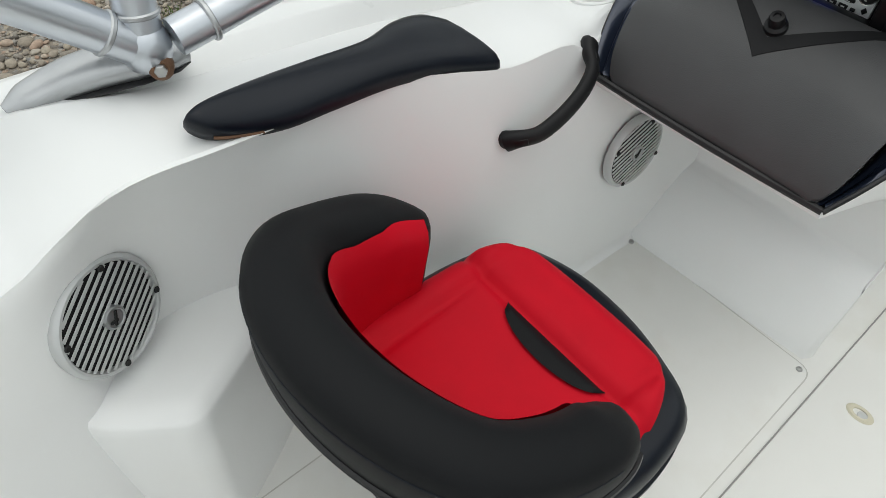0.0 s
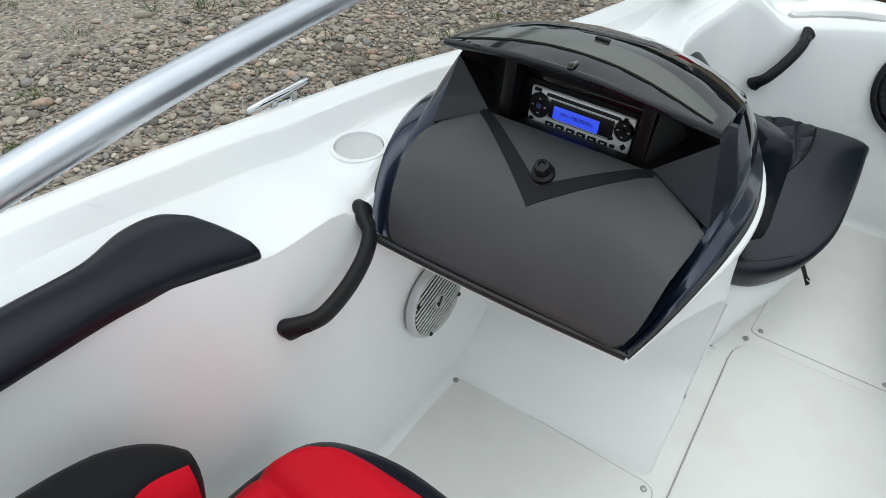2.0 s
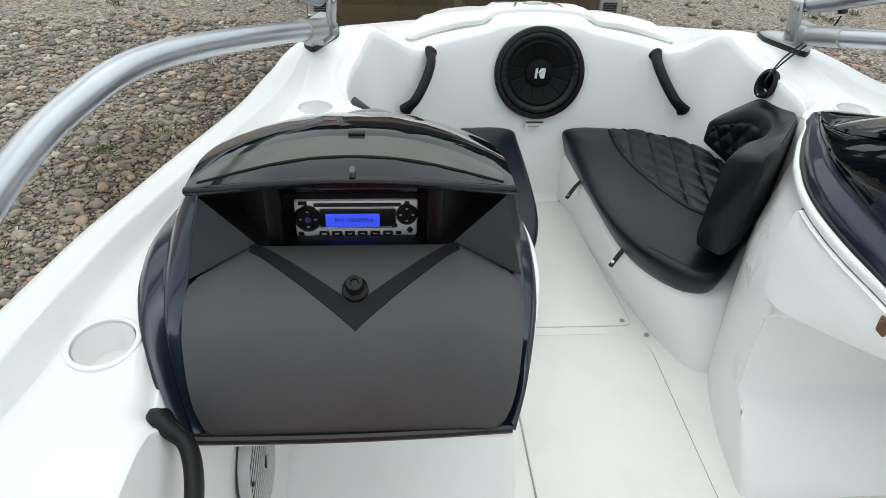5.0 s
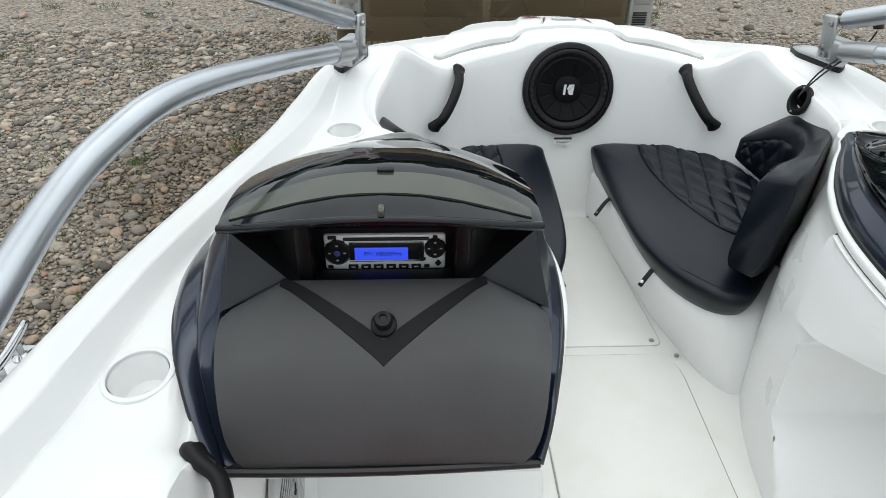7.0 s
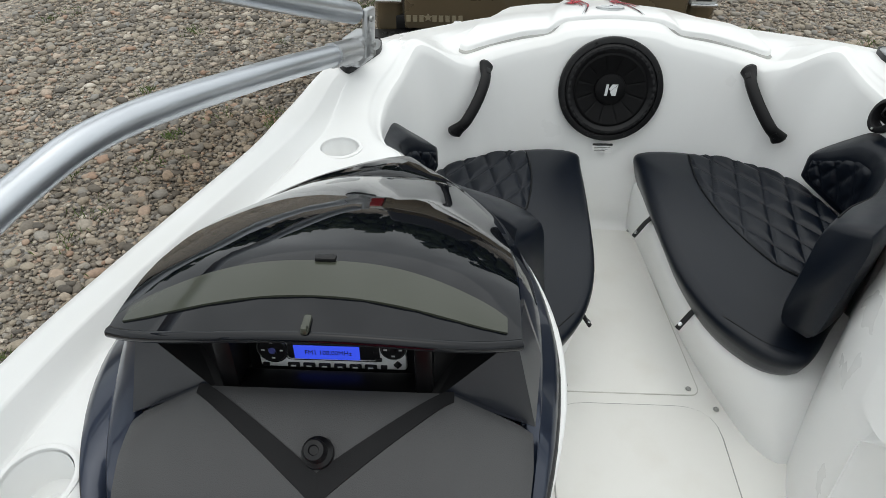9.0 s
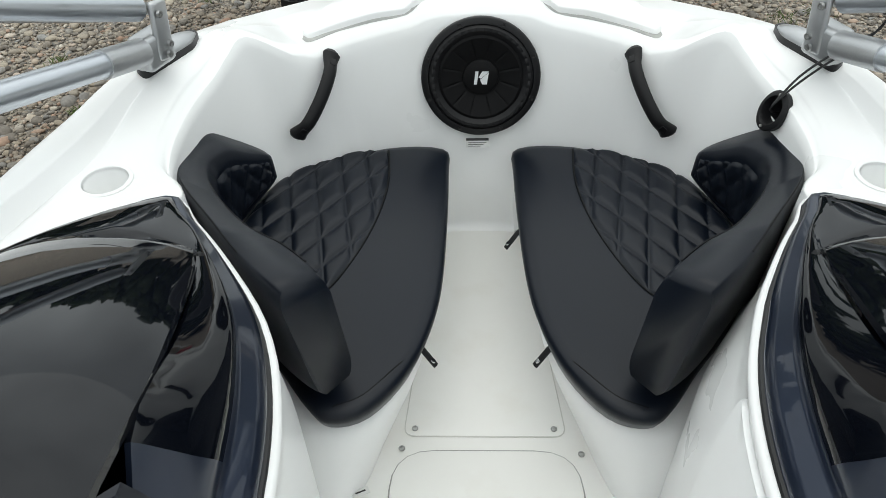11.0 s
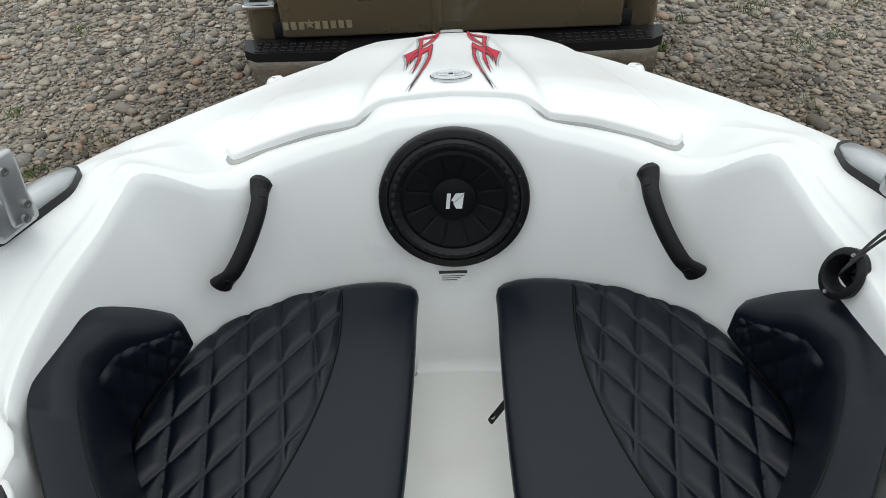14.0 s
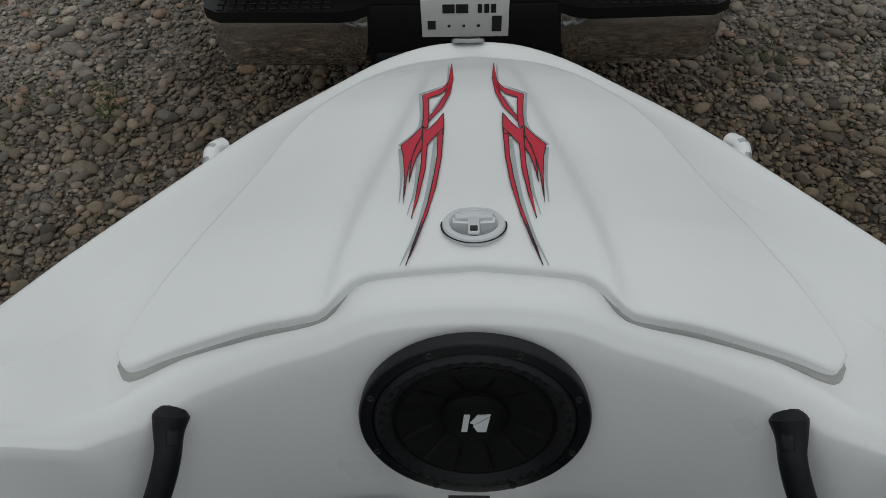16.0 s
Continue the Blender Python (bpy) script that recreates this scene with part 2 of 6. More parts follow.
def rounded(pts, r, k=5):
    """Plan outline with its corners rounded."""
    out = []
    n = len(pts)
    for i in range(n):
        a, b, c = Vector(pts[i - 1]), Vector(pts[i]), Vector(pts[(i + 1) % n])
        d0, d1 = (a - b), (c - b)
        q = min(r, d0.length * 0.45, d1.length * 0.45)
        p0, p1 = b + d0.normalized() * q, b + d1.normalized() * q
        for j in range(k + 1):
            t = j / k
            out.append(tuple((p0 * (1 - t) + b * t) * (1 - t) + (b * (1 - t) + p1 * t) * t))
    return out


def lerp(xs, ys, x):
    return float(np.interp(x, xs, ys))


def screw(loc, normal=(0, 0, 1), r=0.008, mat=None):
    m = Matrix.Translation(loc) @ Vector(normal).to_track_quat("Z", "Y").to_matrix().to_4x4()
    bm = join(lathe([(0, 0.002), (r * 0.35, 0.002), (r * 0.4, 0.0035), (r * 0.75, 0.003), (r, 0.0005), (r, -0.001)], 12))
    bm.transform(m)
    return bm


# ---- the boat: liner, deck and hull ----
boat = thing("boat", "white fibreglass bowrider boat on its trailer, open bow with seats", "boat", at=(0, -0.5, 0))


def zc(y):
    """Height of the foredeck on the centre line."""
    return lerp([0.80, 0.92, 1.0, 1.19, 1.375, 1.49, 1.63, 1.78], [0.630, 0.638, 0.626, 0.568, 0.520, 0.480, 0.414, 0.345], y)


def zf(x, y):
    """Height of the foredeck."""
    return zc(y) - 0.27 * x * x


# one station: top of inner wall, foot of inner wall, outer edge, heights added to the deck between them
STATIONS = [
    ((0.88, -2.6, 0.72), (0.73, -2.6), (1.19, -2.6, 0.68), (0.010, 0.03, 0.06, 0.045)),
    ((0.90, -2.1, 0.575), (0.80, -2.1), (1.20, -2.1, 0.68), (0.004, 0.010, 0.10, 0.055), (0.850, 0.46)),
    ((0.914, -1.89, 0.612), (0.800, -1.89), (1.20, -1.89, 0.677), (0.004, 0.010, 0.085, 0.055), (0.896, 0.50)),
    ((0.904, -1.81, 0.664), (0.885, -1.81), (1.20, -1.81, 0.676), (0.004, 0.012, 0.074, 0.050), (0.938, 0.53)),
    ((0.893, -1.715, 0.710), (0.965, -1.715), (1.20, -1.715, 0.675), (0.010, 0.03, 0.05, 0.045), (0.966, 0.55)),
    ((0.893, -1.58, 0.702), (0.955, -1.58), (1.20, -1.6, 0.670), (0.006, 0.028, 0.034, 0.045), (0.950, 0.54)),
    ((0.887, -1.40, 0.700), (0.89, -1.40), (1.195, -1.4, 0.660), (0.004, 0.020, 0.026, 0.042)),
    ((0.880, -1.22, 0.676), (0.80, -1.22), (1.185, -1.2, 0.650), (0.004, 0.010, 0.014, 0.038)),
    ((0.862, -1.08, 0.642), (0.76, -1.08), (1.175, -1.05, 0.645), (0.002, 0.002, 0.010, 0.036)),
    ((0.850, -0.93, 0.636), (0.752, -0.93), (1.155, -0.91, 0.640), (0.002, 0.002, 0.006, 0.036)),
    ((0.852, -0.85, 0.606), (0.750, -0.84), (1.142, -0.83, 0.639), (0.012, 0.010, 0.008, 0.036), (0.800, 0.52)),
    ((0.866, -0.775, 0.614), (0.750, -0.77), (1.128, -0.76, 0.638), (0.016, 0.008, 0.008, 0.036), (0.790, 0.52)),
    ((0.896, -0.62, 0.636), (0.742, -0.62), (1.093, -0.61, 0.6375), (0.004, 0.006, 0.008, 0.035), (0.800, 0.50)),
    ((0.896, -0.48, 0.640), (0.72, -0.50), (1.060, -0.48, 0.637), (0.004, 0.004, 0.006, 0.034), (0.780, 0.50)),
    ((0.790, -0.20, 0.636), (0.60, -0.20), (0.975, -0.20, 0.635), (0.004, 0.0, 0.004, 0.030), (0.680, 0.50)),
    ((0.565, 0.06, 0.614), (0.50, 0.02), (0.900, 0.05, 0.632), (0.004, 0.004, 0.008, 0.026)),
    ((0.622, 0.18, 0.608), (0.56, 0.14), (0.870, 0.20, 0.632), (0.004, 0.006, 0.010, 0.024)),
    ((0.650, 0.28, 0.605), (0.60, 0.25), (0.848, 0.31, 0.634), (0.0028, 0.0052, 0.0099, 0.0180)),
    ((0.654, 0.38, 0.606), (0.60, 0.35), (0.825, 0.42, 0.636), (0.0035, 0.0078, 0.0136, 0.0180)),
    ((0.645, 0.455, 0.612), (0.57, 0.42), (0.800, 0.51, 0.634), (0.0042, 0.0104, 0.0161, 0.0195)),
    ((0.622, 0.535, 0.624), (0.52, 0.47), (0.775, 0.58, 0.630), (0.0042, 0.0104, 0.0149, 0.0180)),
    ((0.604, 0.602, 0.640), (0.47, 0.51), (0.745, 0.65, 0.622), (0.0028, 0.0078, 0.0112, 0.0135)),
    ((0.572, 0.658, 0.657), (0.42, 0.56), (0.712, 0.735, 0.608), (0.002, 0.006, 0.010, 0.012)),
    ((0.478, 0.688, 0.602), (0.36, 0.60), (0.668, 0.845, 0.588), (0.004, 0.018, 0.024, 0.014)),
    ((0.430, 0.728, 0.577), (0.32, 0.63), (0.605, 0.985, 0.555), None),
    ((0.360, 0.775, 0.586), (0.27, 0.655), (0.514, 1.175, 0.505), None),
    ((0.270, 0.806, 0.599), (0.20, 0.67), (0.414, 1.375, 0.452), None),
    ((0.190, 0.826, 0.610), (0.14, 0.68), (0.300, 1.55, 0.405), None),
    ((0.130, 0.842, 0.626), (0.10, 0.685), (0.205, 1.675, 0.375), None),
    ((0.060, 0.850, 0.631), (0.05, 0.69), (0.105, 1.755, 0.355), None),
    ((0.0, 0.852, 0.632), (0.0, 0.69), (0.0, 1.78, 0.350), None),
]


def station_row(r, f, e, add, knee=None):
    r, e = Vector(r), Vector(e)
    f = Vector((f[0], f[1], 0))
    inn = Vector((f.x - r.x, f.y - r.y, 0)).normalized()
    row = [f + inn * 0.05 + Vector((0, 0, -0.004)), f - inn * 0.012 + Vector((0, 0, 0.012))]
    bow = max(0.0, min(1.0, (r.y - 0.62) / 0.08), min(0.55, (r.y - 0.10) / 0.2))
    top = r + inn * (0.016 + 0.014 * bow) + Vector((0, 0, -0.026 - 0.028 * bow))
    if knee:
        top = Vector((knee[0], r.y, knee[1]))
    row.append(f * 0.84 + top * 0.16)
    row.append(f * 0.45 + top * 0.55)
    row.append(top)
    row.append(r + inn * (0.006 + 0.007 * bow) + Vector((0, 0, -0.008 - 0.008 * bow)))
    row.append(r - inn * (0.007 + 0.008 * bow) + Vector((0, 0, -0.001 * bow)))
    step_in = 0.012 * max(0.0, min(1.0, (r.y + 1.8) / 0.3)) * max(0.0, min(1.0, (0.45 - r.y) / 0.3))
    add6 = None if add is None else (add[0], add[1] - 0.3 * step_in, add[2] - 0.6 * step_in, add[2] - 0.6 * step_in, add[2] * 0.08 + add[3] * 0.92, add[3], add[3])
    qs = [0.12, 0.34, 0.48, 0.51, 0.655, 0.685, 0.90]
    if add is not None:
        # along the cockpit the step in the gunwale keeps its distance from the outer edge
        w = max(0.0, min(1.0, (r.y + 1.45) / 0.25)) * max(0.0, min(1.0, (0.34 - r.y) / 0.25))
        wide = max(0.16, math.hypot(e.x - r.x, e.y - r.y))
        foot, crest = 1 - 0.112 / wide, 1 - 0.084 / wide
        want = [min(0.12, 0.2 * foot), min(0.34, 0.55 * foot), foot - 0.012 / wide, foot, crest, crest + 0.008 / wide, 1 - 0.022 / wide]
        qs = [a + (b - a) * w for a, b in zip(qs, want)]
    for i, q in enumerate(qs):
        p = r.lerp(e, q)
        if add is None:
            hx = lerp([0.806, 0.865, 0.955, 1.07, 1.206, 1.34, 1.462, 1.59, 1.64], [0.459, 0.44, 0.405, 0.374, 0.342, 0.305, 0.24, 0.14, 0.0], p.y)
            u = max(0.0, min(1.0, (p.x - hx - 0.004) / max(e.x - hx, 0.05)))
            edge_z = zf(hx, p.y) - 0.015
            p.z = (zf(p.x, p.y) - 0.014 if p.x < hx else edge_z + (e.z + 0.004 - edge_z) * u + 0.019 * max(0.25, min(1.0, (p.y - 0.78) / 0.2)) * (u / 0.5 if u < 0.5 else (1 - u) / 0.5))
            if i == 0:
                p.z = r.z + 0.002 - 0.012 * max(0.0, min(1.0, (r.x - 0.2) / 0.1))
        else:
            p.z += add6[i]
        row.append(p)
    out = Vector((e.x - r.x, e.y - r.y, 0)).normalized()
    row.append(e + Vector((0, 0, 0.006)) - out * 0.012)
    row.append(e + out * 0.008 + Vector((0, 0, -0.018)))
    row.append(e + out * 0.012 + Vector((0, 0, -0.055)))
    row.append(e + out * 0.002 + Vector((0, 0, -0.075)))
    row.append(Vector((e.x * 0.93, e.y - 0.04 * max(0, e.y), -0.12)))
    row.append(Vector((e.x * 0.80, e.y * 0.92, -0.36)))
    row.append(Vector((0, min(e.y * 0.86, 1.5), -0.58 + 0.12 * max(0, e.y) ** 2 * 0.4)))
    return row


def liner_bm():
    rows = [station_row(*s) for s in STATIONS]
    cols = list(zip(*rows))
    notch = next(i for i, st in enumerate(STATIONS) if st[0][1] > 0.66)

    def run(c):
        # smooth curve aft of the notch in the rim, straight facets round it, smooth again over the bow
        a, b, d = c[:notch + 1], c[notch:notch + 3], c[notch + 2:]
        mid = [p.lerp(q, k / 4) for p, q in zip(b, b[1:]) for k in range(4)]
        return catmull(a, 4)[:-1] + mid + catmull(d, 4)

    fine_cols = [run(c) for c in cols]
    fine_rows = [catmull(r, 3) for r in zip(*fine_cols)]
    bm = bmesh.new()
    for s in (-1, 1):
        vs = [[bm.verts.new((s * max(p.x, 0), p.y, p.z)) for p in row] for row in fine_rows]
        for a, b in zip(vs, vs[1:]):
            for i in range(len(a) - 1):
                q = (a[i], a[i + 1], b[i + 1], b[i])
                bm.faces.new(q if s > 0 else q[::-1])
    bmesh.ops.remove_doubles(bm, verts=bm.verts, dist=0.0004)
    for x, y, r in CUPS:
        for _ in range(3):
            near = [e for e in bm.edges if all(v.co.z > 0.56 and math.hypot(v.co.x - x, v.co.y - y) < r + 0.05 for v in e.verts) or (((e.verts[0].co + e.verts[1].co) / 2 - Vector((x, y, 0.63))).length < r and (e.verts[0].co - e.verts[1].co).length > 0.01)]
            bmesh.ops.subdivide_edges(bm, edges=near, cuts=1, use_grid_fill=True)
        gone = [f for f in bm.faces if f.calc_center_median().z > 0.57 and math.hypot(f.calc_center_median().x - x, f.calc_center_median().y - y) < r]
        bmesh.ops.delete(bm, geom=gone, context="FACES")
    # hole behind the cable socket
    c = Vector((0.617, 0.419, 0.573))
    for _ in range(2):
        near = [e for e in bm.edges if ((e.verts[0].co + e.verts[1].co) / 2 - c).length < 0.045 and (e.verts[0].co - e.verts[1].co).length > 0.006]
        bmesh.ops.subdivide_edges(bm, edges=near, cuts=1, use_grid_fill=True)
    bmesh.ops.delete(bm, geom=[f for f in bm.faces if (f.calc_center_median() - c).length < 0.028], context="FACES")
    return bm


CUPS = [(-0.951, -0.747, 0.049), (0.951, -0.747, 0.049), (-0.706, 0.120, 0.044), (0.706, 0.120, 0.044)]
world_part("hull_and_liner", liner_bm(), M["gelcoat"], boat, "smooth white gelcoat moulding", angle=60)

# transom that closes the stern
transom = slab([(-1.18, 0.66), (-1.10, -0.12), (-0.94, -0.36), (0.0, -0.575), (0.94, -0.36), (1.10, -0.12), (1.18, 0.66)], 0.0, 0.05, bevel=0.012)
transom.transform(Matrix.Translation((0, -2.575, 0)) @ Matrix.Rotation(radians(90), 4, "X"))
world_part("transom", transom, M["gelcoat"], boat, "white transom at the stern")

# floor of the boat with its raised panels
floor_bm = slab([(-0.92, -2.6), (0.92, -2.6), (0.90, -1.1), (0.80, -0.9), (0.80, -0.5), (0.62, 0.3), (0.40, 0.66), (0.12, 0.705), (-0.12, 0.705), (-0.40, 0.66), (-0.62, 0.3), (-0.80, -0.5), (-0.80, -0.9), (-0.90, -1.1)], -0.03, 0.0, bevel=0)
world_part("boat_floor", floor_bm, M["floor"], boat, "white non-skid floor")


def floor_panel(name, outline, z, label):
    rim = world_part(name + "_joint", slab([(p[0], p[1]) for p in outline[0]], 0.0005, 0.0022, bevel=0), M["joint"] if name == "floor_hatch" else M["soft_joint"], boat, "joint round the panel")
    return world_part(name, slab([(p[0], p[1]) for p in outline[1]], 0.0005, z, bevel=0.003), M["floor"], boat, label)


def two_outlines(pts, r, gap):
    c = Vector((sum(p[0] for p in pts) / len(pts), sum(p[1] for p in pts) / len(pts)))
    small = []
    for p in pts:
        d = Vector(p) - c
        small.append((c.x + d.x - math.copysign(gap, d.x), c.y + d.y - math.copysign(gap, d.y)))
    return rounded(pts, r), rounded(small, r * 0.93)


floor_panel("floor_hatch", two_outlines([(-0.208, -1.75), (0.208, -1.75), (0.208, -0.054), (-0.208, -0.054)], 0.10, 0.0032), 0.006, "white lift-out hatch in the walkway")
floor_panel("footwell_panel", two_outlines([(-0.775, -1.75), (-0.225, -1.75), (-0.232, -0.632), (-0.768, -0.612)], 0.035, 0.0022), 0.0034, "white floor panel held by screws")
floor_panel("footwell_panel", two_outlines([(0.225, -1.75), (0.775, -1.75), (0.768, -0.612), (0.232, -0.632)], 0.035, 0.0022), 0.0034, "white floor panel held by screws")
floor_panel("bow_floor_panel", two_outlines([(-0.185, -0.02), (0.185, -0.02), (0.125, 0.690), (-0.125, 0.690)], 0.03, 0.0014), 0.0029, "white floor panel held by screws")

for x, y in ((-0.741, -0.636), (-0.256, -0.652), (-0.73, -1.50), (0.741, -0.636), (0.256, -0.652), (0.211, -0.064), (-0.185, -0.052), (0.157, 0.0), (-0.158, 0.0), (0.112, 0.680), (-0.112, 0.680)):
    world_part("screw", screw((x, y, 0.005), r=0.0075), M["steel"], boat, "small steel floor screw")

# flush ring pull in the hatch
ring_pull = thing("ring_pull", "small cream plastic finger pull set flush in the floor hatch", "pull", at=(-0.112, -0.655, 0.006))
part("pull_plate", lathe([(0, -0.002), (0.012, -0.002), (0.013, 0.003), (0.020, 0.004), (0.024, 0.001), (0.024, -0.001)], 20, Matrix.Diagonal((1.25, 0.85, 1, 1))), material("cream_plastic", (0.62, 0.58, 0.45), 0.4), ring_pull)
part("pull_slot", lathe([(0, 0.0), (0.011, 0.0), (0.011, 0.0022), (0, 0.0022)], 14, Matrix.Translation((0.006, -0.002, 0))), M["steel"], ring_pull)

# white mouldings below the bow seats
SEAT_OUT = [(-0.10, 0.705), (-0.255, 0.710), (-0.425, 0.636), (-0.532, 0.552), (-0.592, 0.39), (-0.588, 0.22), (-0.50, 0.06), (-0.41, -0.05), (-0.345, -0.135), (-0.300, -0.168), (-0.225, -0.145), (-0.150, -0.045), (-0.105, 0.10), (-0.088, 0.28), (-0.084, 0.60)]
FOOT_OUT = [(-0.112, 0.706), (-0.255, 0.69), (-0.39, 0.62), (-0.48, 0.52), (-0.54, 0.38), (-0.54, 0.22), (-0.50, 0.06), (-0.43, -0.08), (-0.36, -0.175), (-0.315, -0.215), (-0.262, -0.150), (-0.222, -0.02), (-0.192, 0.10), (-0.160, 0.30), (-0.126, 0.62)]


def seat_base_bm(s):
    rings = []
    for z, t, inset in ((-0.01, -0.03, 0), (0.003, 0.0, 0), (0.012, 0.04, 0), (0.03, 0.14, 0), (0.06, 0.30, 0), (0.11, 0.56, 0.002), (0.16, 0.80, 0.006), (0.195, 0.94, 0.012), (0.215, 1.0, 0.03)):
        ring = []
        for a, b in zip(catmull([(p[0], p[1], 0) for p in FOOT_OUT], 3, True), catmull([(p[0], p[1], 0) for p in SEAT_OUT], 3, True)):
            c = Vector((-0.32, 0.28, 0))
            b = b + (c - b).normalized() * (inset + 0.012)
            if b.y < 0.12 and b.x < -0.31:
                b.x -= 0.10 * min(1, (0.12 - b.y) / 0.1)
                a.x -= 0.15 * min(1, (0.12 - b.y) / 0.1)
            q = a.lerp(b, t)
            ring.append((s * abs(q.x), q.y, z))
        rings.append(ring)
    return rings_bm(rings)


for s in (-1, 1):
    world_part("seat_base", seat_base_bm(s), M["gelcoat"], boat, "white moulded seat base", angle=70)

# moulded step low on the cockpit side
for s in (-1, 1):
    step = rounded([(s * 0.93, -1.93), (s * 0.846, -1.876), (s * 0.776, -1.782), (s * 0.770, -1.752), (s * 0.828, -1.643), (s * 0.90, -1.53), (s * 1.02, -1.50), (s * 1.02, -1.98)], 0.022, 5)
    cen = Vector((s * 0.93, -1.72))
    rings = []
    for z, k in ((0.0, 1.05), (0.20, 1.02), (0.330, 1.0), (0.348, 0.988), (0.356, 0.955), (0.362, 0.70), (0.364, 0.2)):
        rings.append([(cen.x + (x - cen.x) * k, cen.y + (y - cen.y) * k, z) for x, y in step])
    world_part("side_step", rings_bm(rings), M["gelcoat"], boat, "white moulded step", angle=60)

# bow hatch with its stepped aft edge
HATCH = [(0.0, 0.896), (0.104, 0.888), (0.147, 0.881), (0.168, 0.862), (0.192, 0.840), (0.28, 0.822), (0.38, 0.798), (0.435, 0.782), (0.459, 0.806), (0.440, 0.865), (0.405, 0.955), (0.374, 1.070), (0.342, 1.206), (0.305, 1.340), (0.240, 1.462), (0.140, 1.590), (0.0, 1.64)]


def ridge_z(x, y):
    """Raised middle field of the hatch, with a shallow valley beside it."""
    w = lerp([0.83, 1.15, 1.36, 1.58], [0.188, 0.142, 0.102, 0.075], y)
    k = max(0.0, min(1.0, (w + 0.007 - abs(x)) / 0.013))
    fade = max(0, min(1, (1.60 - y) / 0.2))
    valley = -0.004 * math.exp(-((abs(x) - w - 0.035) / 0.03) ** 2)
    return (0.011 * k * k * (3 - 2 * k) + valley) * fade


def hatch_bm(grow=0.0, lift=0.0, thick=0.03):
    """Plate over the hatch outline, ruled fore and aft so that its ridges show."""
    aft = catmull([(x, y, 0) for x, y in HATCH[:9]], 5)
    side = catmull([(x, y, 0) for x, y in HATCH[8:]], 8)
    ax, ay = [p.x for p in aft], [p.y for p in aft]
    for i in range(1, len(ax)):
        ax[i] = max(ax[i], ax[i - 1] + 1e-5)
    sx, sy = [p.x for p in side][::-1], [p.y for p in side][::-1]
    wide = 0.4585 + grow

    def zs(x, y):
        wing = max(0.0, min(1.0, (abs(x) - 0.16) / 0.06)) * max(0.0, min(1.0, (1.02 - y) / 0.2))
        return zf(x, y) + ridge_z(x, y) + lift + 0.003 + 0.010 * wing

    xs = [wide * math.sin(math.pi / 2 * i / 64) for i in range(-64, 65)]
    vs_ = [0, 0.004, 0.012, 0.03] + [0.04 * k for k in range(2, 24)] + [0.97, 0.988, 0.996, 1.0]
    bm = bmesh.new()
    cols = []
    for x in xs:
        q = min(abs(x) / wide, 1) * 0.459
        more = grow * (1 + 1.6 * max(0.0, min(1.0, (abs(x) - 0.36) / 0.06)))
        y0, y1 = lerp(ax, ay, q) - more, lerp(sx, sy, q) + grow
        if abs(x) >= wide * 0.999:
            y0 = y1 = 0.806
        col = []
        for v in vs_:
            y = y0 + (y1 - y0) * v
            d = min((y - y0), (y1 - y), (wide - abs(x)) * 1.2)
            round_ = 0.005 * max(0.0, 1 - d / 0.007) ** 2
            col.append(bm.verts.new((x, y, zs(x, y) - round_)))
        cols.append(col)
    for a, b in zip(cols, cols[1:]):
        for j in range(len(vs_) - 1):
            bm.faces.new((a[j], b[j], b[j + 1], a[j + 1]))
    rim = [e for e in bm.edges if e.is_boundary]
    ext = bmesh.ops.extrude_edge_only(bm, edges=rim)
    bmesh.ops.translate(bm, vec=(0, 0, -thick), verts=[v for v in ext["geom"] if isinstance(v, bmesh.types.BMVert)])
    bmesh.ops.remove_doubles(bm, verts=bm.verts, dist=0.0002)
    return bm


def hatch_side_line(s):
    """Outline of the hatch from its aft corner along one side to the bow."""
    pts = catmull([(x + 0.003, y, 0) for x, y in HATCH[7:-1]], 6)
    return [Vector((s * (p.x + 0.001), p.y, zf(p.x, p.y) - 0.0125)) for p in pts]


bow_hatch = thing("bow_hatch", "white fibreglass bow locker hatch with red and grey flame decals", "hatch", at=(0, 1.1, 0.55))
world_part("hatch_lid", hatch_bm(thick=0.018), M["gelcoat"], bow_hatch, angle=50)
world_part("hatch_gasket", hatch_bm(grow=0.0035, lift=-0.0165, thick=0.016), M["seal"], bow_hatch, "shadowed rubber gasket")
for s in (-1, 1):
    world_part("hatch_seal", tube(hatch_side_line(s), 0.0025, 8), M["seal"], bow_hatch, "grey seal along the side of the hatch")


from mathutils.bvhtree import BVHTree

# ---- consoles ----
CX = -0.578
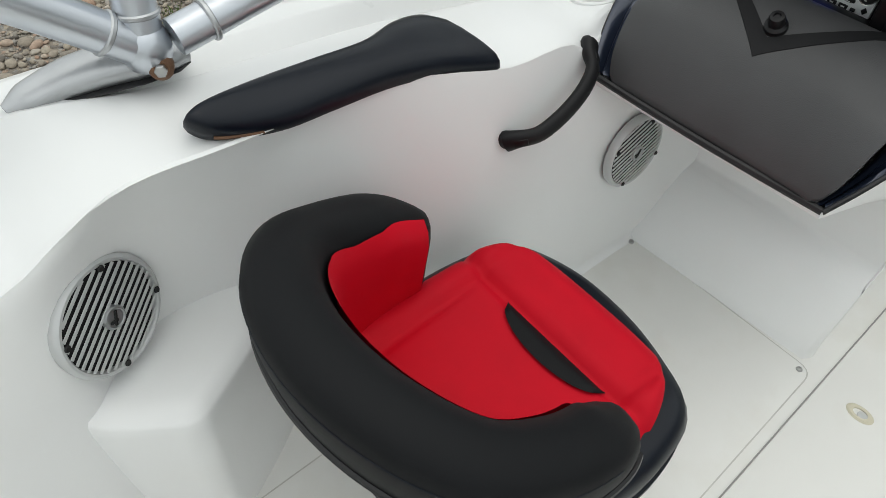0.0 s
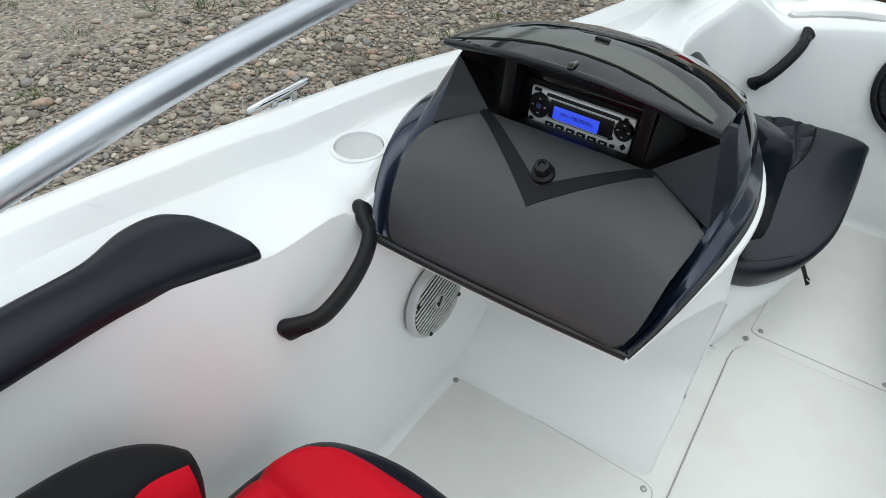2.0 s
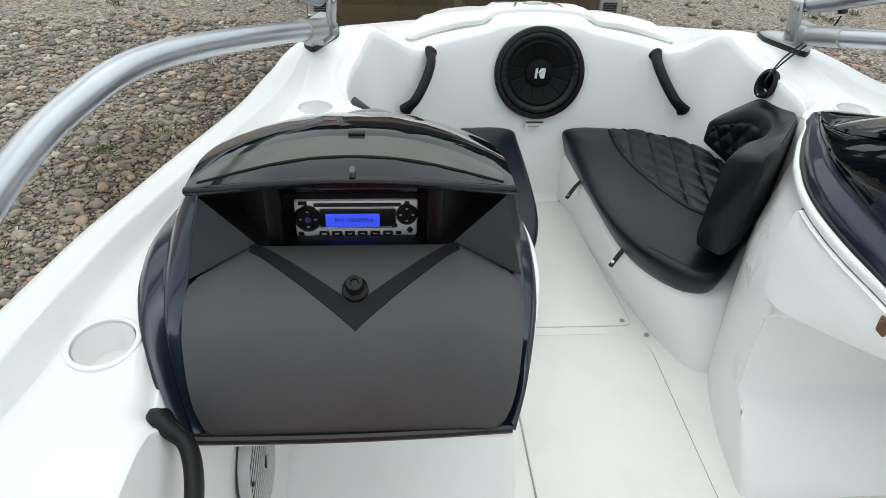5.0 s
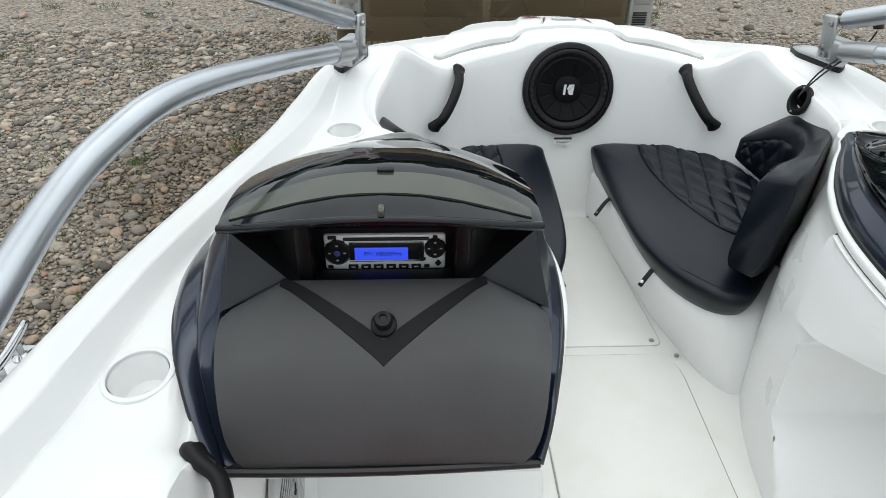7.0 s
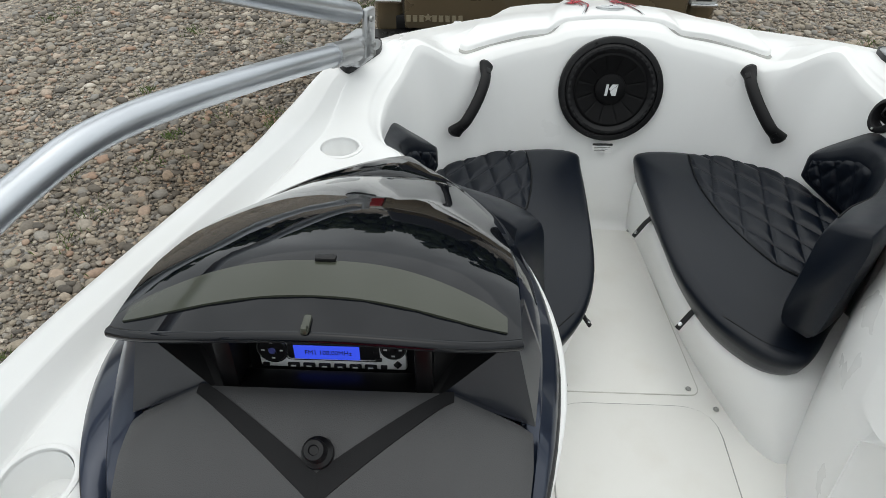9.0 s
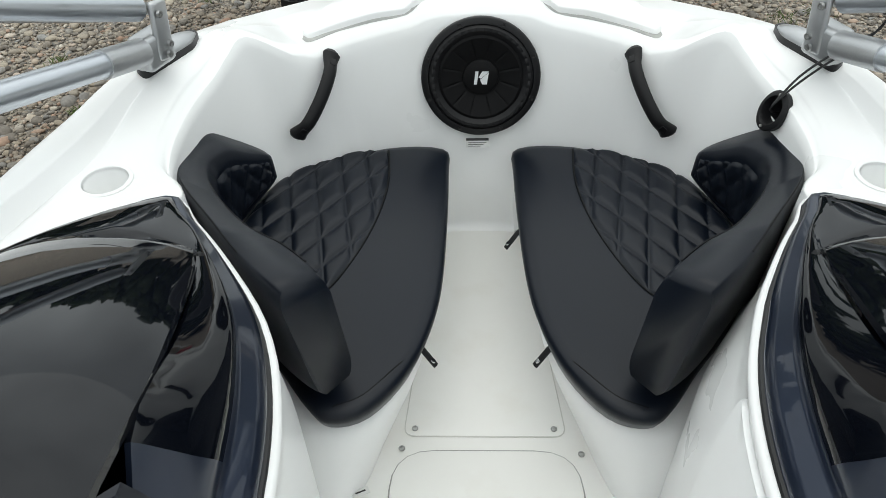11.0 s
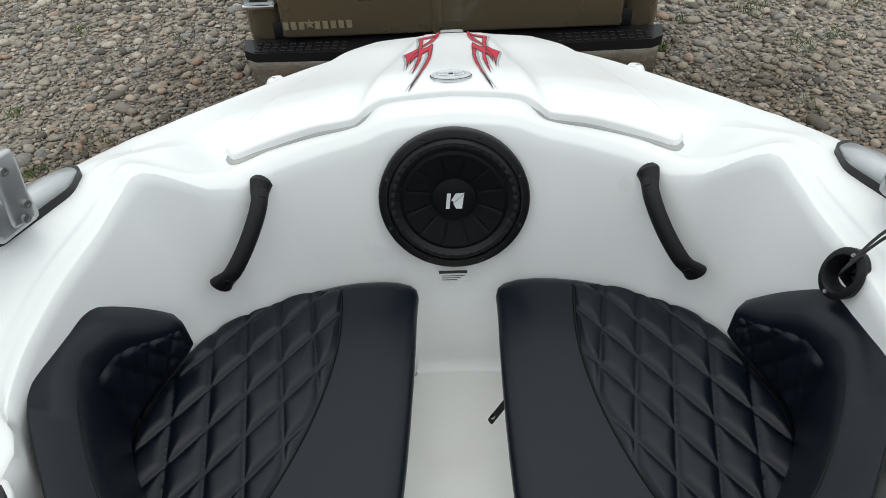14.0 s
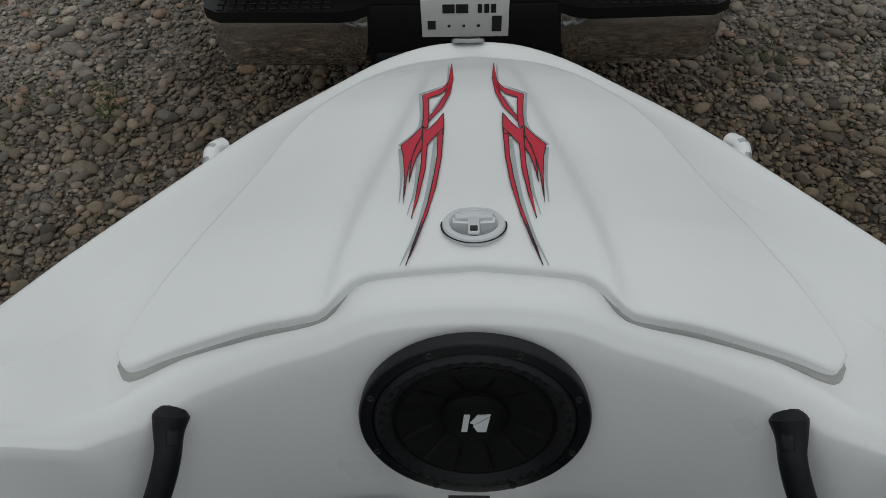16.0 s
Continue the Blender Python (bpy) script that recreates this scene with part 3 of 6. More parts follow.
# base outline of the pod, from the aft port corner round the bow side to the aft inner corner
POD = [(-0.826, -0.876, 0.562), (-0.866, -0.80, 0.612), (-0.902, -0.71, 0.642), (-0.924, -0.61, 0.652), (-0.924, -0.50, 0.650), (-0.888, -0.36, 0.648), (-0.815, -0.21, 0.645), (-0.690, -0.055, 0.640), (-0.558, 0.038, 0.634),
       (-0.500, -0.022, 0.634), (-0.428, -0.115, 0.634), (-0.345, -0.245, 0.637), (-0.301, -0.375, 0.640), (-0.283, -0.52, 0.643), (-0.296, -0.67, 0.632), (-0.328, -0.80, 0.590), (-0.354, -0.868, 0.556)]
TOP = [(-0.785, -0.860, 0.568), (-0.812, -0.79, 0.612), (-0.832, -0.70, 0.672), (-0.832, -0.60, 0.735), (-0.815, -0.50, 0.755), (-0.790, -0.38, 0.762), (-0.735, -0.275, 0.765), (-0.650, -0.205, 0.768), (-0.560, -0.180, 0.768),
       (-0.480, -0.205, 0.765), (-0.415, -0.285, 0.762), (-0.372, -0.38, 0.760), (-0.345, -0.48, 0.758), (-0.328, -0.60, 0.735), (-0.326, -0.70, 0.668), (-0.348, -0.79, 0.606), (-0.370, -0.862, 0.562)]
# crease of the fairing and rim of the lid, one for each point of the outline
CREASE = [None, None, None, (-0.872, -0.60, 0.708), (-0.874, -0.50, 0.710), (-0.848, -0.365, 0.708), (-0.782, -0.220, 0.698), (-0.678, -0.085, 0.680), (-0.556, 0.014, 0.660),
          (-0.512, -0.030, 0.664), (-0.450, -0.115, 0.678), (-0.368, -0.258, 0.698), (-0.330, -0.375, 0.704), (-0.312, -0.51, 0.706), (-0.318, -0.66, 0.688), None, None]
LID_EDGE = [None, None, None, (-0.804, -0.612, 0.855), (-0.799, -0.50, 0.829), (-0.780, -0.40, 0.794), (-0.752, -0.28, 0.748), (-0.712, -0.168, 0.706), (-0.577, -0.128, 0.716),
            (-0.442, -0.168, 0.706), (-0.420, -0.22, 0.724), (-0.395, -0.30, 0.754), (-0.374, -0.40, 0.793), (-0.352, -0.57, 0.848), (-0.338, -0.68, 0.690), None, None]

def console(s, port):
    """The console on one side: s = 1 keeps the port shape, s = -1 mirrors it to starboard."""
    def fix(bm):
        if s == 1:
            return bm
        # the helm pod stands a little further outboard, but for its bow tip
        bm = mirrored(bm)
        for v in bm.verts:
            v.co.x += 0.035 * max(0.0, min(1.0, (0.03 - v.co.y) / 0.28))
        return bm

    at = (s * CX, -0.45, 0.0)
    con = thing("console", ("port console with grey rubber mat and raised black lid" if port else "starboard helm console with glossy black lid and white locker door"), "console", at=at)
    k = 4
    base = catmull(POD, k)
    top = catmull(TOP, k)
    # navy fairing up to its crease, glossy dome from the crease to the lid
    crease = catmull([tuple(Vector(p).lerp(Vector(q), 0.5)) if c is None else c for p, q, c in zip(POD, TOP, CREASE)], k)
    edge = catmull([q if e is None else e for q, e in zip(TOP, LID_EDGE)], k)

    def ring_between(r0, r1, t, out, up):
        ring = []
        for a, b in zip(r0, r1):
            d = base_out(a)
            ring.append(a.lerp(b, t) + d * out + Vector((0, 0, up)))
        return ring

    def base_out(p):
        d = p - Vector((CX, -0.42, p.z))
        return d.normalized()

    rings = [base] + [ring_between(base, crease, t, o, u) for t, o, u in ((0.10, 0.004, 0.012), (0.35, 0.002, 0.012), (0.70, -0.004, 0.002), (0.92, -0.003, -0.003), (1.0, 0.0, 0.0))]
    world_part("pod_fairing", fix(rings_bm(rings, closed=False)), M["pod"], con, "satin navy-black fairing", angle=60)
    rings = [ring_between(crease, edge, t, o, u) for t, o, u in ((0.0, -0.002, -0.004), (0.0, 0.002, 0.004), (0.12, 0.004, 0.006), (0.35, 0.007, 0.003), (0.62, 0.005, 0.001), (0.86, 0.001, -0.001), (0.97, 0.0, -0.004), (1.0, -0.006, -0.010))]
    j0, j1 = 3 * k, 13 * k
    world_part("lid_surround", fix(rings_bm([r[j0:j1 + 1] for r in rings], closed=False)), M["lid"], con, "glossy black dome round the lid", angle=50)
    for r0, r1 in ((0, j0), (j1, len(base) - 1)):
        world_part("corner_fairing", fix(rings_bm([r[r0:r1 + 1] for r in rings], closed=False)), M["pod"], con, "satin navy-black fairing", angle=60)
    # floor under the lid
    inner = [p.lerp(Vector((CX, -0.48, 0.748)), 0.04) - Vector((0, 0, 0.004)) for p in top]
    bm = bmesh.new()
    lo, hi = 3 * k - 1, len(inner) - 3 * k
    bm.faces.new([bm.verts.new((p.x, p.y, min(p.z, 0.745))) for p in inner[lo:hi + 1]])
    world_part("pod_floor", fix(bm), M["pocket"], con, "dull black plastic")
    # black rubber trim that closes the joint to the white moulding
    world_part("trim_strip", fix(tube([p + Vector((0, 0, -0.001)) for p in base] , 0.006, 8)), M["trim"], con, "black rubber trim")
    front = [base[0].lerp(base[-1], i / 16) for i in range(17)]
    for i, p in enumerate(front):
        p.y -= 0.006 * math.sin(math.pi * i / 16)
    world_part("front_trim", fix(tube(front, 0.007, 8)), M["trim"], con, "black rubber trim")

    # white moulding below
    def lower(z, tab):
        pts = catmull([(x, y, z) for x, y in tab], k)
        return pts
    low1 = [(-0.80, -0.62), (-0.80, -0.60), (-0.80, -0.58), (-0.79, -0.52), (-0.78, -0.44), (-0.76, -0.34), (-0.72, -0.20), (-0.64, -0.06), (-0.55, 0.02), (-0.475, -0.03), (-0.395, -0.125), (-0.325, -0.235), (-0.292, -0.34), (-0.272, -0.44), (-0.262, -0.53), (-0.257, -0.585), (-0.270, -0.610)]
    if not port:
        low1 = [(x + 0.030 if x > -0.5 and y < -0.1 else x, y) for x, y in low1]

    def shelf(y0):
        return [(x, max(y, y0)) for x, y in low1]

    rings = []
    for out, dz in ((-0.006, -0.004), (0.011, -0.003), (0.016, -0.008), (0.016, -0.018), (0.004, -0.036)):
        ring = []
        for p in base:
            d = p - Vector((CX, -0.45, p.z))
            d = d.normalized()
            ring.append(p + d * (out * (0.25 if p.y < -0.78 else 0.4 if p.x < CX - 0.15 else lerp([-0.78, -0.60], [0.25, 1.0], p.y))) + Vector((0, 0, dz * lerp([-0.80, -0.66], [0.45, 1.0], p.y))))
        rings.append(ring)
    rings.append([a.lerp(b, 0.35) for a, b in zip(rings[-1], lower(0.48, shelf(-0.50)))])
    rings.append([a.lerp(b, 0.88) for a, b in zip(rings[4], lower(0.43, shelf(-0.46)))])
    for z, y0 in ((0.40, -0.456), (0.30, -0.458), (0.205, -0.462), (0.190, -0.466), (0.180, -0.480), (0.165, -0.497), (0.04, -0.602), (0.02, -0.62)):
        rings.append(lower(z, shelf(y0)))
    rings.append(lower(-0.01, [(x * 0.985, y - 0.012) for x, y in low1]))
    world_part("console_moulding", fix(rings_bm(rings, cap0=False, cap1=False)), M["gelcoat"], con, "white moulded console body", angle=60)

    # mat
    def mat_patch(poly_rows, lift, mat, name, label, steps=26):
        bm = bmesh.new()
        prev = None
        for y, x0, x1 in poly_rows:
            row = [bm.verts.new((x0 + (x1 - x0) * j / steps, y, mat_z(x0 + (x1 - x0) * j / steps, y) + lift)) for j in range(steps + 1)]
            if prev:
                for j in range(steps):
                    bm.faces.new((prev[j], prev[j + 1], row[j + 1], row[j]))
            prev = row
        ext = bmesh.ops.extrude_face_region(bm, geom=bm.faces[:])
        bmesh.ops.translate(bm, vec=(0, 0.003, -0.008), verts=[v for v in ext["geom"] if isinstance(v, bmesh.types.BMVert)])
        return world_part(name, fix(bm), mat, con, label)

    rows = []
    half_y, half_w = [-0.874, -0.868, -0.858, -0.84, -0.80, -0.75, -0.70], [0.196, 0.214, 0.225, 0.232, 0.240, 0.247, 0.249]
    for y in [-0.698 - 0.162 * i / 30 for i in range(31)] + [-0.864, -0.868, -0.871, -0.874]:
        rows.append((y, CX - lerp(half_y, half_w, y), CX + lerp(half_y, half_w, y)))

    fall = catmull([(-0.874, 0.562, 0), (-0.860, 0.604, 0), (-0.838, 0.652, 0), (-0.811, 0.692, 0), (-0.78, 0.718, 0), (-0.75, 0.738, 0), (-0.713, 0.757, 0), (-0.69, 0.760, 0), (-0.60, 0.760, 0)], 6)
    fy, fz = [p.x for p in fall], [p.y for p in fall]

    def mat_z(x, y):
        u = abs(x - CX)
        drop = 0.62 * max(0, u - 0.147) * lerp([-0.874, -0.81, -0.70], [0.06, 0.28, 1.0], y)
        roll = max(0.0, u - lerp(half_y, half_w, y) + 0.016) / 0.016
        return lerp(fy, fz, y) - drop - 0.006 * roll * roll

    mat_patch(rows, 0.007, M["mat"], "rubber_mat", "dark grey grained rubber mat")
    # darker V band across the mat
    for sgn in (-1, 1):
        bm = bmesh.new()
        prev = None
        for i in range(15):
            t = i / 14
            x = CX + sgn * 0.152 * t
            y = -0.811 + 0.104 * t
            wd = 0.028 - 0.011 * t
            q = [bm.verts.new((x, y, mat_z(x, y) + 0.0088)), bm.verts.new((x, min(y + wd, -0.694), mat_z(x, min(y + wd, -0.694)) + 0.0088))]
            if prev:
                bm.faces.new((prev[0], prev[1], q[1], q[0]))
            prev = q
        ext = bmesh.ops.extrude_face_region(bm, geom=bm.faces[:])
        bmesh.ops.translate(bm, vec=(0, 0, -0.004), verts=[v for v in ext["geom"] if isinstance(v, bmesh.types.BMVert)])
        world_part("mat_band", fix(bm), M["mat_line"], con, "black V-shaped groove in the mat")

    # lid: domed shell, open at its aft lip
    LY = [-0.70, -0.66, -0.60, -0.50, -0.40, -0.30, -0.22, -0.165]
    LZ = [0.905, 0.911, 0.908, 0.881, 0.843, 0.799, 0.759, 0.726]
    LW = [0.223, 0.224, 0.223, 0.217, 0.200, 0.178, 0.158, 0.138]
    LD = [0.031, 0.041, 0.047, 0.047, 0.043, 0.039, 0.031, 0.017]
    lz, lw, ld = (catmull([(a, b, 0) for a, b in zip(LY, t)], 6) for t in (LZ, LW, LD))

    def along(t, y):
        return lerp([p.x for p in t], [p.y for p in t], y)

    prof = [LY[0] + (LY[-1] - LY[0]) * i / 36 for i in range(37)]

    def lid_at(c, y, lift=0.0):
        fwd = max(0, (-0.62 - y) / 0.08)
        bow = max(0, (y + 0.26) / 0.095) ** 2
        return (CX + c * along(lw, y), y + (-0.045 + 0.030 * c ** 4) * fwd + 0.026 * (1 - abs(c) ** 2.5) * bow, along(lz, y) - along(ld, y) * abs(c) ** 2.3 + lift - 0.010 * (1 - abs(c) ** 2.5) * bow)

    bm = bmesh.new()
    cols = [-1.0, -0.985, -0.94, -0.85, -0.7, -0.5, -0.25, 0, 0.25, 0.5, 0.7, 0.85, 0.94, 0.985, 1.0]
    rows = []
    for y in prof:
        rows.append([bm.verts.new(lid_at(c, y)) for c in cols])
    for a, b in zip(rows, rows[1:]):
        for j in range(len(cols) - 1):
            bm.faces.new((a[j], a[j + 1], b[j + 1], b[j]))
    ext = bmesh.ops.extrude_face_region(bm, geom=bm.faces[:])
    bmesh.ops.translate(bm, vec=(0, 0.006, -0.012), verts=[v for v in ext["geom"] if isinstance(v, bmesh.types.BMVert)])
    world_part("lid", fix(bm), M["lid"], con, "glossy black domed lid, raised" if port else "glossy black domed cover", angle=50)
    # smoked strip behind the lip
    bm = bmesh.new()
    prev = None
    for j in range(33):
        u = -0.93 + 1.86 * j / 32
        y0 = -0.668 - 0.025 * u * u
        y1 = -0.631 - 0.034 * abs(u / 0.93) ** 2.6 - 0.006 * abs(u / 0.93) ** 18
        q = [bm.verts.new(lid_at(u, y0 + (y1 - y0) * v, 0.0022)) for v in (0, 0.25, 0.5, 0.75, 1)]
        if prev:
            for i in range(4):
                bm.faces.new((prev[i], prev[i + 1], q[i + 1], q[i]))
        prev = q
    ext = bmesh.ops.extrude_face_region(bm, geom=bm.faces[:])
    bmesh.ops.translate(bm, vec=(0, 0, -0.003), verts=[v for v in ext["geom"] if isinstance(v, bmesh.types.BMVert)])
    world_part("smoked_strip", fix(bm), M["lens"], con, "olive-grey smoked plastic strip")
    # catch and clip
    cx_, cy_, cz_ = lid_at(0.006, -0.694, 0.0)
    world_part("lid_catch", fix(join(box(cx_, cy_, cz_ + 0.003, 0.009, 0.026, 0.006, 0.0025), box(cx_, cy_ - 0.009, cz_ + 0.005, 0.007, 0.009, 0.010, 0.0025))), M["lens"], con, "small clear plastic catch")
    world_part("strip_clip", fix(box(*lid_at(0.02, -0.630, 0.004), 0.024, 0.009, 0.006, 0.002)), M["plastic"], con, "small black clip")
    # edge of the lip
    lip = [lid_at(-0.995 + 1.99 * j / 24, -0.70, -0.005) for j in range(25)]
    world_part("lid_lip", fix(tube(lip, 0.0065, 10)), M["lid"], con, "rounded lip of the lid")
    for sgn in (-1, 1):
        for d, y, zz, r in ((0.200, -0.310, 0.722, 0.022), (0.150, -0.172, 0.702, 0.008)):
            world_part("plug", fix(lathe([(0, 0.004), (0.6 * r, 0.004), (0.7 * r, 0.0025), (r, 0.002), (r, -0.010)], 20, Matrix.Translation((CX + sgn * d, y, zz)) @ Vector((sgn * 0.75, 0.25, 0.62)).to_track_quat("Z", "Y").to_matrix().to_4x4())), M["plastic"], con, "round black rubber plug")
    return con


port_console = console(1, True)
helm_console = console(-1, False)
# white locker door with its catch on the helm console, laid on the moulded side
DOOR = [(-0.342, 0.600), (-0.403, 0.429), (-0.50, 0.455), (-0.605, 0.487), (-0.70, 0.520), (-0.77, 0.548), (-0.775, 0.566), (-0.70, 0.600), (-0.62, 0.612), (-0.52, 0.615), (-0.42, 0.613), (-0.36, 0.610)]


def side_tree():
    body = [c for c in helm_console.children if c.name.startswith("console_moulding")][0]
    off = helm_console.location + body.location
    return BVHTree.FromPolygons([v.co + off for v in body.data.vertices], [tuple(p.vertices) for p in body.data.polygons])


SIDE = side_tree()


def door_ring(k, proud):
    c = Vector((-0.53, 0.545))
    ring = []
    corners = [Vector(p[:2]) for p in rounded(DOOR, 0.012, 3)]
    dense = [a.lerp(b, i / 4) for a, b in zip(corners, corners[1:] + corners[:1]) for i in range(4)]
    for d in dense:
        q = c + (d - c) * k
        hit = SIDE.ray_cast(Vector((0.0, q.x, q.y)), Vector((1, 0, 0)))[0]
        ring.append((hit.x if hit else 0.33, q.x, q.y, proud))
    return [Vector((x - p, y, z)) for x, y, z, p in ring]


world_part("locker_joint", rings_bm([door_ring(1.028, -0.006), door_ring(1.028, 0.0012)] + [door_ring(k, 0.0012) for k in (0.85, 0.65, 0.4, 0.15)]), M["door_gap"], helm_console, "dark joint round the door", smooth=False)
world_part("locker_door", rings_bm([door_ring(1.0, -0.004), door_ring(1.0, 0.010), door_ring(0.988, 0.013)] + [door_ring(k, 0.013) for k in (0.85, 0.65, 0.4, 0.15)]), M["gelcoat"], helm_console, "white locker door", angle=30)
catch_at = SIDE.ray_cast(Vector((0.0, -0.690, 0.580)), Vector((1, 0, 0)))[0]
world_part("locker_catch", join(box(catch_at.x - 0.013, -0.690, 0.580, 0.008, 0.022, 0.032, 0.002), box(catch_at.x - 0.017, -0.690, 0.584, 0.008, 0.011, 0.015, 0.003)), M["rust"], helm_console, "rusty steel catch")

# open pocket below the port lid: side facets, surround and lower lip
def facet_pocket():
    for sgn in (-1, 1):
        def P(x, y, z):
            return Vector((CX + sgn * x, y, z))
        tin, tout = P(0.117, -0.668, 0.886), P(0.206, -0.668, 0.864)
        pk, bot, foot = P(0.222, -0.668, 0.832), P(0.130, -0.698, 0.757), P(0.252, -0.690, 0.702)
        bin_, mid = P(0.120, -0.690, 0.757), P(0.172, -0.640, 0.812)

        def plate(faces, mat, name, label):
            bm = bmesh.new()
            seen = {}
            for f in faces:
                vs = []
                for p in f:
                    key = tuple(round(c, 5) for c in p)
                    if key not in seen:
                        seen[key] = bm.verts.new(p)
                    vs.append(seen[key])
                bm.faces.new(vs)
            ext = bmesh.ops.extrude_face_region(bm, geom=bm.faces[:])
            bmesh.ops.translate(bm, vec=(0, 0.012, 0), verts=[v for v in ext["geom"] if isinstance(v, bmesh.types.BMVert)])
            return world_part(name, bm, mat, port_console, label, smooth=False)

        plate([(tin, tout, mid), (tout, pk, mid), (pk, bot, mid), (bot, bin_, mid), (bin_, tin, mid)], M["pocket"], "pocket_facet", "glossy black faceted side")
        plate([(pk, bot, foot), (bot, P(0.150, -0.704, 0.764), foot)], M["corner_panel"], "corner_facet", "navy-black corner facet")
        # outer corner below the lid
        plate([(pk, foot, P(0.262, -0.60, 0.735)), (pk, tout, P(0.232, -0.62, 0.84)), (pk, P(0.232, -0.62, 0.84), P(0.262, -0.60, 0.735))], M["corner_panel"], "corner_facet", "navy-black corner facet")
    piece = [("surround_top", box(CX, -0.672, 0.872, 0.25, 0.045, 0.020, 0.004)), ("surround_bottom", box(CX, -0.676, 0.748, 0.256, 0.034, 0.022, 0.004)),
             ("surround_side", box(CX - 0.116, -0.666, 0.81, 0.022, 0.05, 0.12, 0.004)), ("surround_side", box(CX + 0.116, -0.666, 0.81, 0.022, 0.05, 0.12, 0.004)),
             ("pocket_back", box(CX, -0.640, 0.815, 0.25, 0.01, 0.15, 0.0)), ("pull_lip", box(CX + 0.005, -0.694, 0.748, 0.045, 0.006, 0.012, 0.002))]
    for name, bm in piece:
        world_part(name, bm, M["pocket"], port_console, "dull black plastic")


facet_pocket()


# ---- car radio ----
def text_bm(body, size, m):
    cu = bpy.data.curves.new("txt", "FONT")
    cu.body, cu.size, cu.extrude, cu.align_x, cu.align_y = body, size, 0.0003, "CENTER", "CENTER"
    ob = bpy.data.objects.new("txt", cu)
    me = bpy.data.meshes.new_from_object(ob)
    bm = bmesh.new()
    bm.from_mesh(me)
    bm.transform(m)
    bpy.data.objects.remove(ob)
    bpy.data.meshes.remove(me)
    return bm


radio = thing("car_radio", "silver and black car radio with a lit blue display", "radio", at=(CX + 0.0005, -0.636, 0.782))
radio.scale = (0.985, 1.0, 1.14)
frame_bars = join(box(0, -0.004, 0.040, 0.232, 0.012, 0.010, 0.003), box(0, -0.004, -0.042, 0.232, 0.012, 0.012, 0.003), box(-0.111, -0.004, 0, 0.010, 0.012, 0.080, 0.003), box(0.111, -0.004, 0, 0.010, 0.012, 0.080, 0.003))
part("mounting_frame", frame_bars, M["lid"], radio, "glossy black mounting frame")
part("radio_chassis", box(0, 0.008, 0, 0.192, 0.02, 0.062, 0.003), M["plastic"], radio)
RIM = material("radio_silver", (0.72, 0.73, 0.74), 0.32, metal=0.2, var=0.04)
part("face_plate", box(0, -0.006, 0, 0.186, 0.016, 0.056, 0.004), RIM, radio, "silver face plate")
part("face_field", box(0.002, -0.0132, 0.0015, 0.118, 0.004, 0.031, 0.004, 3), M["plastic"], radio, "glossy black centre field")
part("disc_slot", box(0.002, -0.0140, 0.0215, 0.132, 0.004, 0.0055, 0.002), M["dark"], radio, "dark disc slot")
part("display", box(-0.006, -0.0150, -0.0015, 0.082, 0.003, 0.020, 0.001), M["lcd"], radio, "lit blue display")
SEGMENT = material("dark_blue_segments", (0.02, 0.025, 0.16), 0.4, var=0.05)
part("display_text", text_bm("FM1 108.00MHz", 0.0088, Matrix.Translation((-0.004, -0.0168, -0.001)) @ Matrix.Rotation(radians(90), 4, "X")), SEGMENT, radio, "dark segment letters", smooth=False)
PRINT = material("pale_button_print", (0.45, 0.46, 0.47), 0.5, var=0.05)
for x, r in ((-0.0735, 0.0185), (0.0765, 0.0150)):
    z = 0.001 if x < 0 else 0.007
    m_ = Matrix.Translation((x, -0.0135, z)) @ Matrix.Rotation(radians(90), 4, "X")
    k = part("knob", lathe([(0, 0.0045), (0.30 * r, 0.0045), (0.33 * r, 0.0030), (0.9 * r, 0.0036), (r, 0.0016), (r, 0.0)], 32, m_), M["plastic"], radio, "round black control")
    part("knob_ring", lathe([(r, 0.0), (r * 1.01, 0.0020), (r * 1.07, 0.0022), (r * 1.12, 0.0)], 32, m_), M["chrome"], k, "thin bright ring")
    part("knob_cap", lathe([(0, 0.0058), (0.22 * r, 0.0055), (0.27 * r, 0.0040)], 20, m_), material("blue_lit_cap", (0.06, 0.07, 0.24), 0.4) if x < 0 else M["plastic"], k)
    for dx, dz in ((0, 0.62), (0, -0.62), (0.62, 0), (-0.62, 0)):
        part("knob_mark", box(x + dx * r, -0.0172, z + dz * r, 0.0040, 0.0008, 0.0016, 0), PRINT, k, "small pale mark", smooth=False)
for i in range(6):
    b_ = part("button", box(-0.050 + i * 0.0195, -0.0150, -0.0218, 0.0155, 0.004, 0.0062, 0.0016, 2), M["plastic"], radio, "small black button")
    part("button_mark", box(-0.050 + i * 0.0195, -0.0172, -0.0218, 0.0062, 0.0008, 0.0018, 0), PRINT, b_, "pale mark", smooth=False)
for x, z, w_ in ((-0.085, -0.0222, 0.0085), (0.064, -0.0218, 0.0085), (0.0765, 0.0240, 0.0075), (0.054, 0.011, 0.0075), (0.056, 0.000, 0.0075), (0.058, -0.0105, 0.0085), (-0.0800, 0.0245, 0.013)):
    part("button", box(x, -0.0147, z, w_, 0.004, 0.0048, 0.0012, 2), M["plastic"], radio, "small black button")
